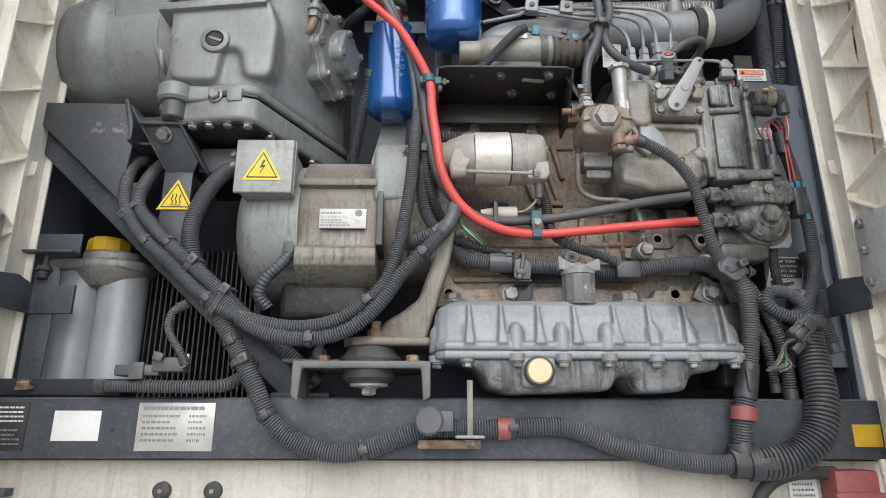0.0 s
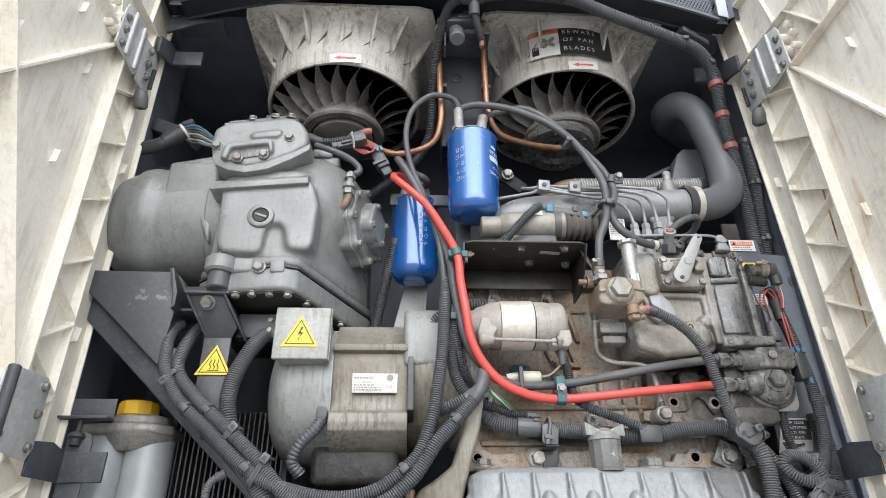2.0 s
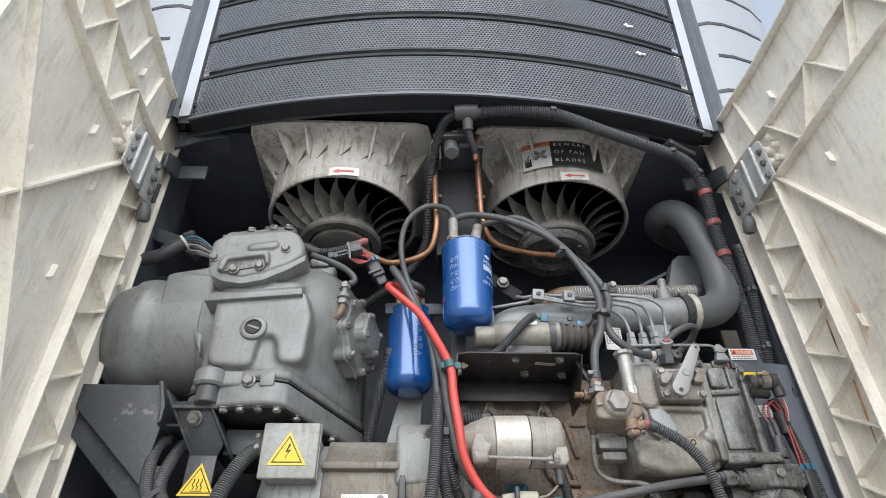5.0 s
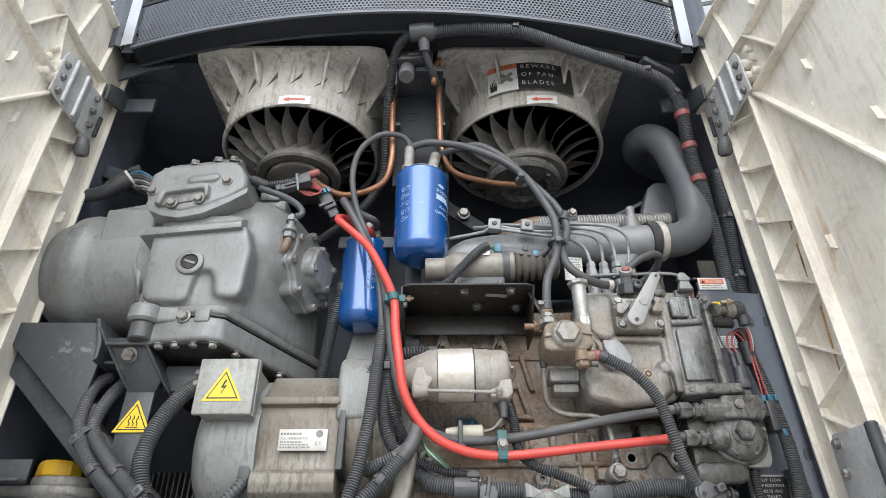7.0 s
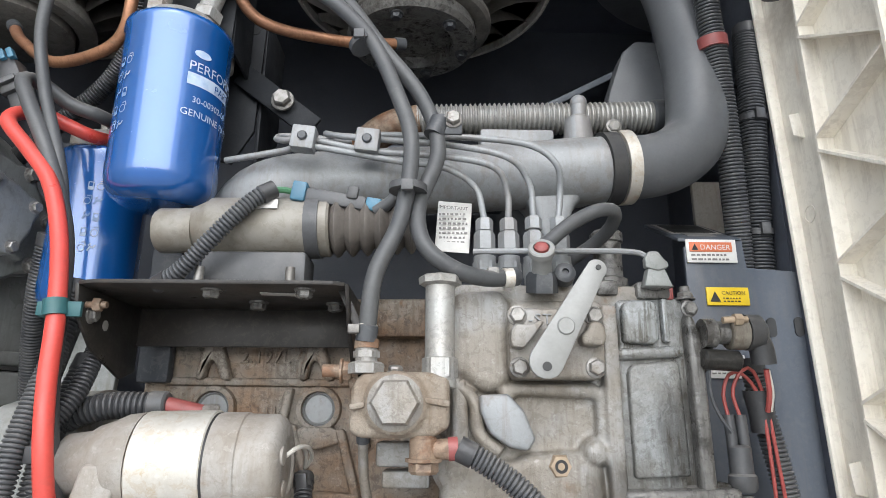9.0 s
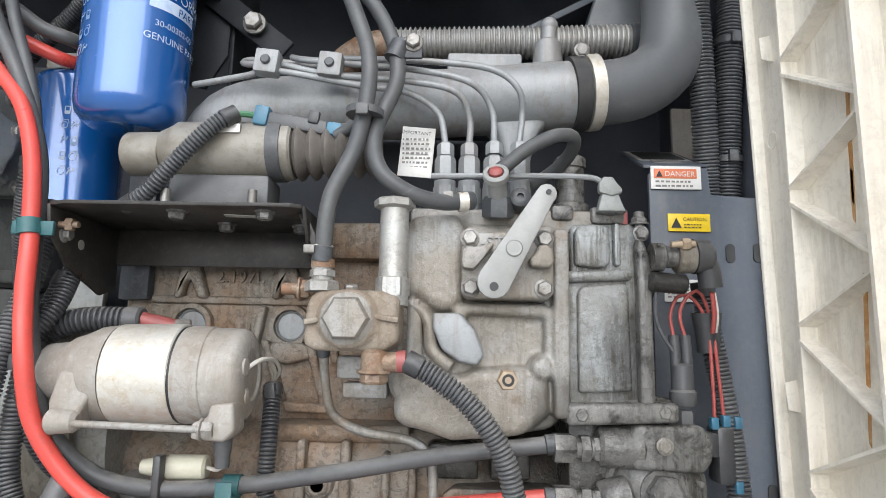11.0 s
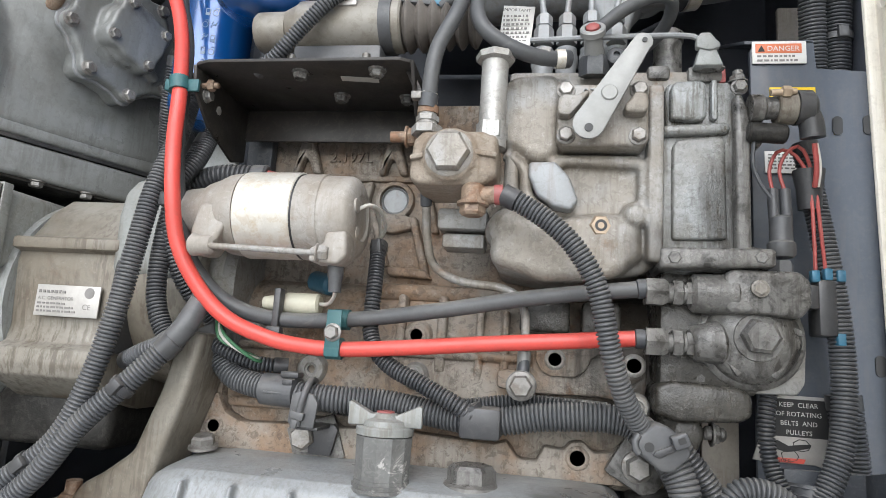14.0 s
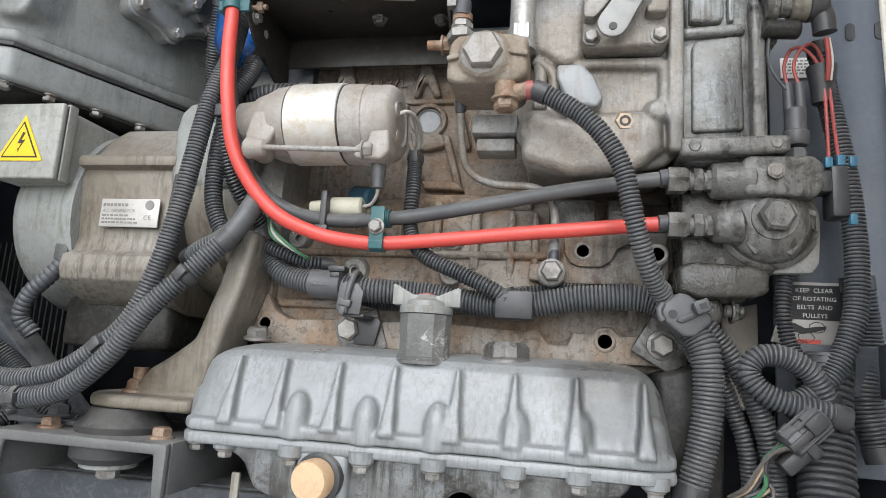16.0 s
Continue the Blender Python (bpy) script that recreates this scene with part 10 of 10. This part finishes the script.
for p in ((0.5715, 0.931, 2.594), (0.578, 0.9435, 2.520), (0.568, 0.917, 2.668)):
    solo("red_band_mark", Shape().lathe(p, (0.12, 0.16, -1), [(0, 0.0145), (0, 0.0155), (0.012, 0.0155), (0.012, 0.0145)], 20), M["faded_red"], "red tape band round the conduit", "tape")
tj = thing("conduit_junction", (0.035, 0.80, 2.76), "black plastic T-junction over the filter post", "connector")
part("housing", Shape().tube([(0.008, 0.808, 2.780), (0.03, 0.805, 2.781), (0.055, 0.805, 2.781)], 0.0185, 16).cyl((0.034, 0.81, 2.775), (0.036, 0.825, 2.745), 0.0115), M["plastic_grey"], tj)
part("lead_bundle", Shape().tube([(0.036, 0.825, 2.75), (0.045, 0.845, 2.73), (0.055, 0.87, 2.72), (0.06, 0.90, 2.735)], 0.008, 10), M["conduit_dark"], tj)
solo("header_bracket", Shape().box((0.520, 0.876, 2.756), (0.075, 0.02, 0.016), 0.004, (0, 12, 22)), M["plastic_black"], "black bracket holding the conduit at the header corner", "bracket")
solo("corner_bracket", Shape().prism([(-0.61, 2.745), (-0.61, 2.79), (-0.52, 2.80), (-0.50, 2.79), (-0.55, 2.775)], 0.90, 0.906, "xz", 0.001).span(-0.60, -0.50, 0.906, 0.95, 2.785, 2.79), M["dark_steel"], "dark folded steel bracket in the header corner", "bracket")
solo("bay_beam", Shape().box((-0.62, 1.02, 2.58), (0.20, 0.04, 0.03), 0.003, (0, 30, -20)), M["dark_steel"], "dark painted steel brace at the bay side", "brace")
solo("bay_beam", Shape().box((-0.63, 1.10, 2.50), (0.16, 0.05, 0.05), 0.003, (0, 20, -15)), M["dark_steel"], "dark painted steel brace beside the compressor", "brace")
solo("bay_tray", Shape().prism([(0.38, 2.49), (0.62, 2.62), (0.62, 2.63), (0.37, 2.495)], 1.10, 1.38, "xz", 0.001).span(0.13, 0.40, 1.13, 1.38, 2.47, 2.478), M["panel_blue"], "dark sheet tray behind the intake hose", "tray")

# copper pipes
hose([(-0.032, 0.925, 2.79), (-0.032, 0.922, 2.72), (-0.031, 0.922, 2.638), (-0.030, 0.928, 2.55), (-0.05, 0.945, 2.503), (-0.12, 0.965, 2.492), (-0.175, 0.985, 2.53), (-0.20, 1.0, 2.56)], 0.0062, "copper", "tarnished copper pipe beside the filter post", "copper_pipe")
hose([(0.065, 0.91, 2.83), (0.064, 0.918, 2.75), (0.066, 0.925, 2.66), (0.070, 0.930, 2.581), (0.095, 0.95, 2.538), (0.17, 0.98, 2.535), (0.245, 1.02, 2.558)], 0.0062, "copper", "tarnished copper pipe running to a fan motor", "copper_pipe")

# compressor wiring
cw = thing("compressor_loom", (-0.55, 0.95, 2.47), "black wiring loom with pale connectors at the compressor", "loom")
part("sleeve", Shape().tube([(-0.67, 0.97, 2.475), (-0.636, 0.955, 2.480), (-0.594, 0.95, 2.487), (-0.571, 0.95, 2.503), (-0.549, 0.95, 2.521)], 0.0135, 14), M["conduit_dark"], cw)
part("tape_wrap", Shape().tube([(-0.580, 0.95, 2.495), (-0.565, 0.95, 2.508), (-0.545, 0.95, 2.524)], 0.0165, 14), M["plastic_black"], cw)
part("tie", Shape().lathe((-0.549, 0.95, 2.521), (0.76, 0, 0.64), [(0, 0.0162), (0, 0.0178), (0.005, 0.0178), (0.005, 0.0162)], 20), M["wire_white"], cw, "pale cable tie")
part("side_lug", Shape().cyl((-0.552, 0.945, 2.535), (-0.530, 0.945, 2.545), 0.0075, bev=0.003), M["plastic_black"], cw)
for k in range(7):
    part("lead", Shape().tube([(-0.545, 0.942 + 0.002 * k, 2.527 - 0.003 * k), (-0.528, 0.938 + 0.003 * k, 2.530 - 0.005 * k), (-0.510, 0.940, 2.524 - 0.006 * k), (-0.490, 0.95, 2.512 - 0.004 * k), (-0.470, 0.96, 2.50)], 0.0027, 8), M[("blue_clip", "plastic_grey", "plastic_black", "gen_bell", "plastic_black", "gen_bell", "plastic_grey")[k]], cw)
cw = thing("compressor_loom", (-0.22, 0.94, 2.43), "dark wiring loom with red and blue leads over the compressor", "loom")
part("branch", Shape().tube([(-0.322, 0.94, 2.511), (-0.296, 0.932, 2.502), (-0.272, 0.928, 2.489), (-0.262, 0.926, 2.485)], 0.0098, 14), M["plastic_black"], cw)
part("sleeve", Shape().tube([(-0.270, 0.925, 2.486), (-0.242, 0.925, 2.489), (-0.216, 0.927, 2.497), (-0.208, 0.93, 2.503)], 0.0068, 12, ring=0.0018), M["conduit_dark"], cw, smooth=25)
part("boot", Shape().tube([(-0.212, 0.93, 2.503), (-0.198, 0.93, 2.510), (-0.186, 0.93, 2.515)], 0.0078, 12), M["hose"], cw)
part("red_cap", Shape().tube([(-0.188, 0.93, 2.514), (-0.176, 0.93, 2.520), (-0.172, 0.932, 2.521)], 0.0080, 12), M["faded_red"], cw)
part("plug", Shape().box((-0.212, 0.915, 2.4755), (0.066, 0.016, 0.014), 0.003, (0, -19, 0)).box((-0.190, 0.910, 2.4835), (0.024, 0.020, 0.018), 0.003, (0, -19, 0)), M["plastic_grey"], cw, "dusty grey in-line plug")
part("plug_latch", Shape().box((-0.216, 0.905, 2.4745), (0.020, 0.004, 0.006), 0.001, (0, -19, 0)).box((-0.238, 0.907, 2.4665), (0.010, 0.005, 0.012), 0.001, (0, -19, 0)), M["plastic_black"], cw)
part("tie", Shape().tube([(-0.206, 0.916, 2.505), (-0.207, 0.905, 2.495), (-0.202, 0.900, 2.478), (-0.200, 0.906, 2.460)], 0.0022, 8), M["gen_bell"], cw, "pale cable tie")
part("oil_hose", Shape().tube([(-0.276, 0.922, 2.476), (-0.251, 0.912, 2.460), (-0.228, 0.909, 2.448), (-0.203, 0.908, 2.432), (-0.188, 0.908, 2.415), (-0.188, 0.907, 2.403), (-0.197, 0.906, 2.400)], 0.0062, 12), M["hose"], cw)
for k in range(4):
    part("lead", Shape().tube([(-0.184, 0.925 + 0.002 * k, 2.494 - 0.003 * k), (-0.169, 0.928, 2.488 - 0.003 * k), (-0.162 - 0.002 * k, 0.93 + 0.003 * k, 2.475), (-0.183, 0.928, 2.463 + 0.003 * k), (-0.203, 0.922, 2.470)], 0.0015, 8), M["wire_red"], cw)
part("black_plug", Shape().box((-0.151, 0.952, 2.462), (0.026, 0.024, 0.040), 0.004, (0, -28, 0)).box((-0.138, 0.955, 2.438), (0.020, 0.020, 0.022), 0.003, (0, -28, 0)), M["plastic_black"], cw)
part("plug_fin", Shape().box((-0.152, 0.938, 2.452), (0.028, 0.005, 0.006), 0.001, (0, -28, 0)), M["plastic_grey"], cw)
for k in range(3):
    part("blue_lock", Shape().box((-0.166 + 0.008 * k, 0.940, 2.481 + 0.002 * k), (0.006, 0.008, 0.012), 0.001, (0, -28, 0)), M["blue_clip"], cw)
conduit([(-0.115, 1.0, 2.31), (-0.13, 1.02, 2.25), (-0.148, 1.06, 2.18), (-0.165, 1.11, 2.09), (-0.175, 1.15, 2.0)], 0.0115, "black conduit between compressor and filters", "conduit_dark")
solo("pale_bulkhead", Shape().prism([(-0.13, 2.10), (-0.06, 2.10), (-0.05, 2.27), (-0.09, 2.27)], 1.06, 1.07, "xz", 0.002), M["gen_bell"], "pale grey bulkhead strip behind the filters", "panel")

# sill clamp with bolt and plate
sc = thing("sill_clamp", (0.02, 0.87, 1.66), "rusty steel conduit clamp with a dark rubber-headed bolt", "clamp")
part("base", Shape().span(-0.02, 0.065, 0.872, 0.895, 1.662, 1.674, 0.002), M["rust_bolt"], sc)
part("rubber_head", Shape().cyl((-0.005, 0.875, 1.699), (-0.005, 0.846, 1.699), 0.0195, bev=0.003).span(-0.003, 0.028, 0.850, 0.875, 1.684, 1.712, 0.004), M["plastic_grey"], sc)
part("upright_plate", Shape().span(0.046, 0.054, 0.862, 0.866, 1.678, 1.752, 0.001), M["gen"], sc, "pinkish bare steel upright")
part("cross_plate", Shape().span(0.03, 0.068, 0.85, 0.895, 1.676, 1.680, 0.001), M["gen_bell"], sc)
bolt(sc, (0.05, 0.868, 1.674), (0, 0, -1), 0.012)

conduit([(0.145, 0.878, 2.317), (0.133, 0.872, 2.307), (0.118, 0.868, 2.290), (0.097, 0.868, 2.265), (0.076, 0.872, 2.243), (0.056, 0.88, 2.233)], 0.0072, "thin conduit from the wire connector to the shelf", "conduit")
conduit([(-0.010, 0.915, 2.175), (-0.016, 0.895, 2.125), (-0.020, 0.884, 2.07), (-0.016, 0.878, 2.01), (0.000, 0.876, 1.975), (0.016, 0.872, 1.968)], 0.0092, "black conduit running beside the engine loom riser", "conduit_dark", ties=(0.3,))
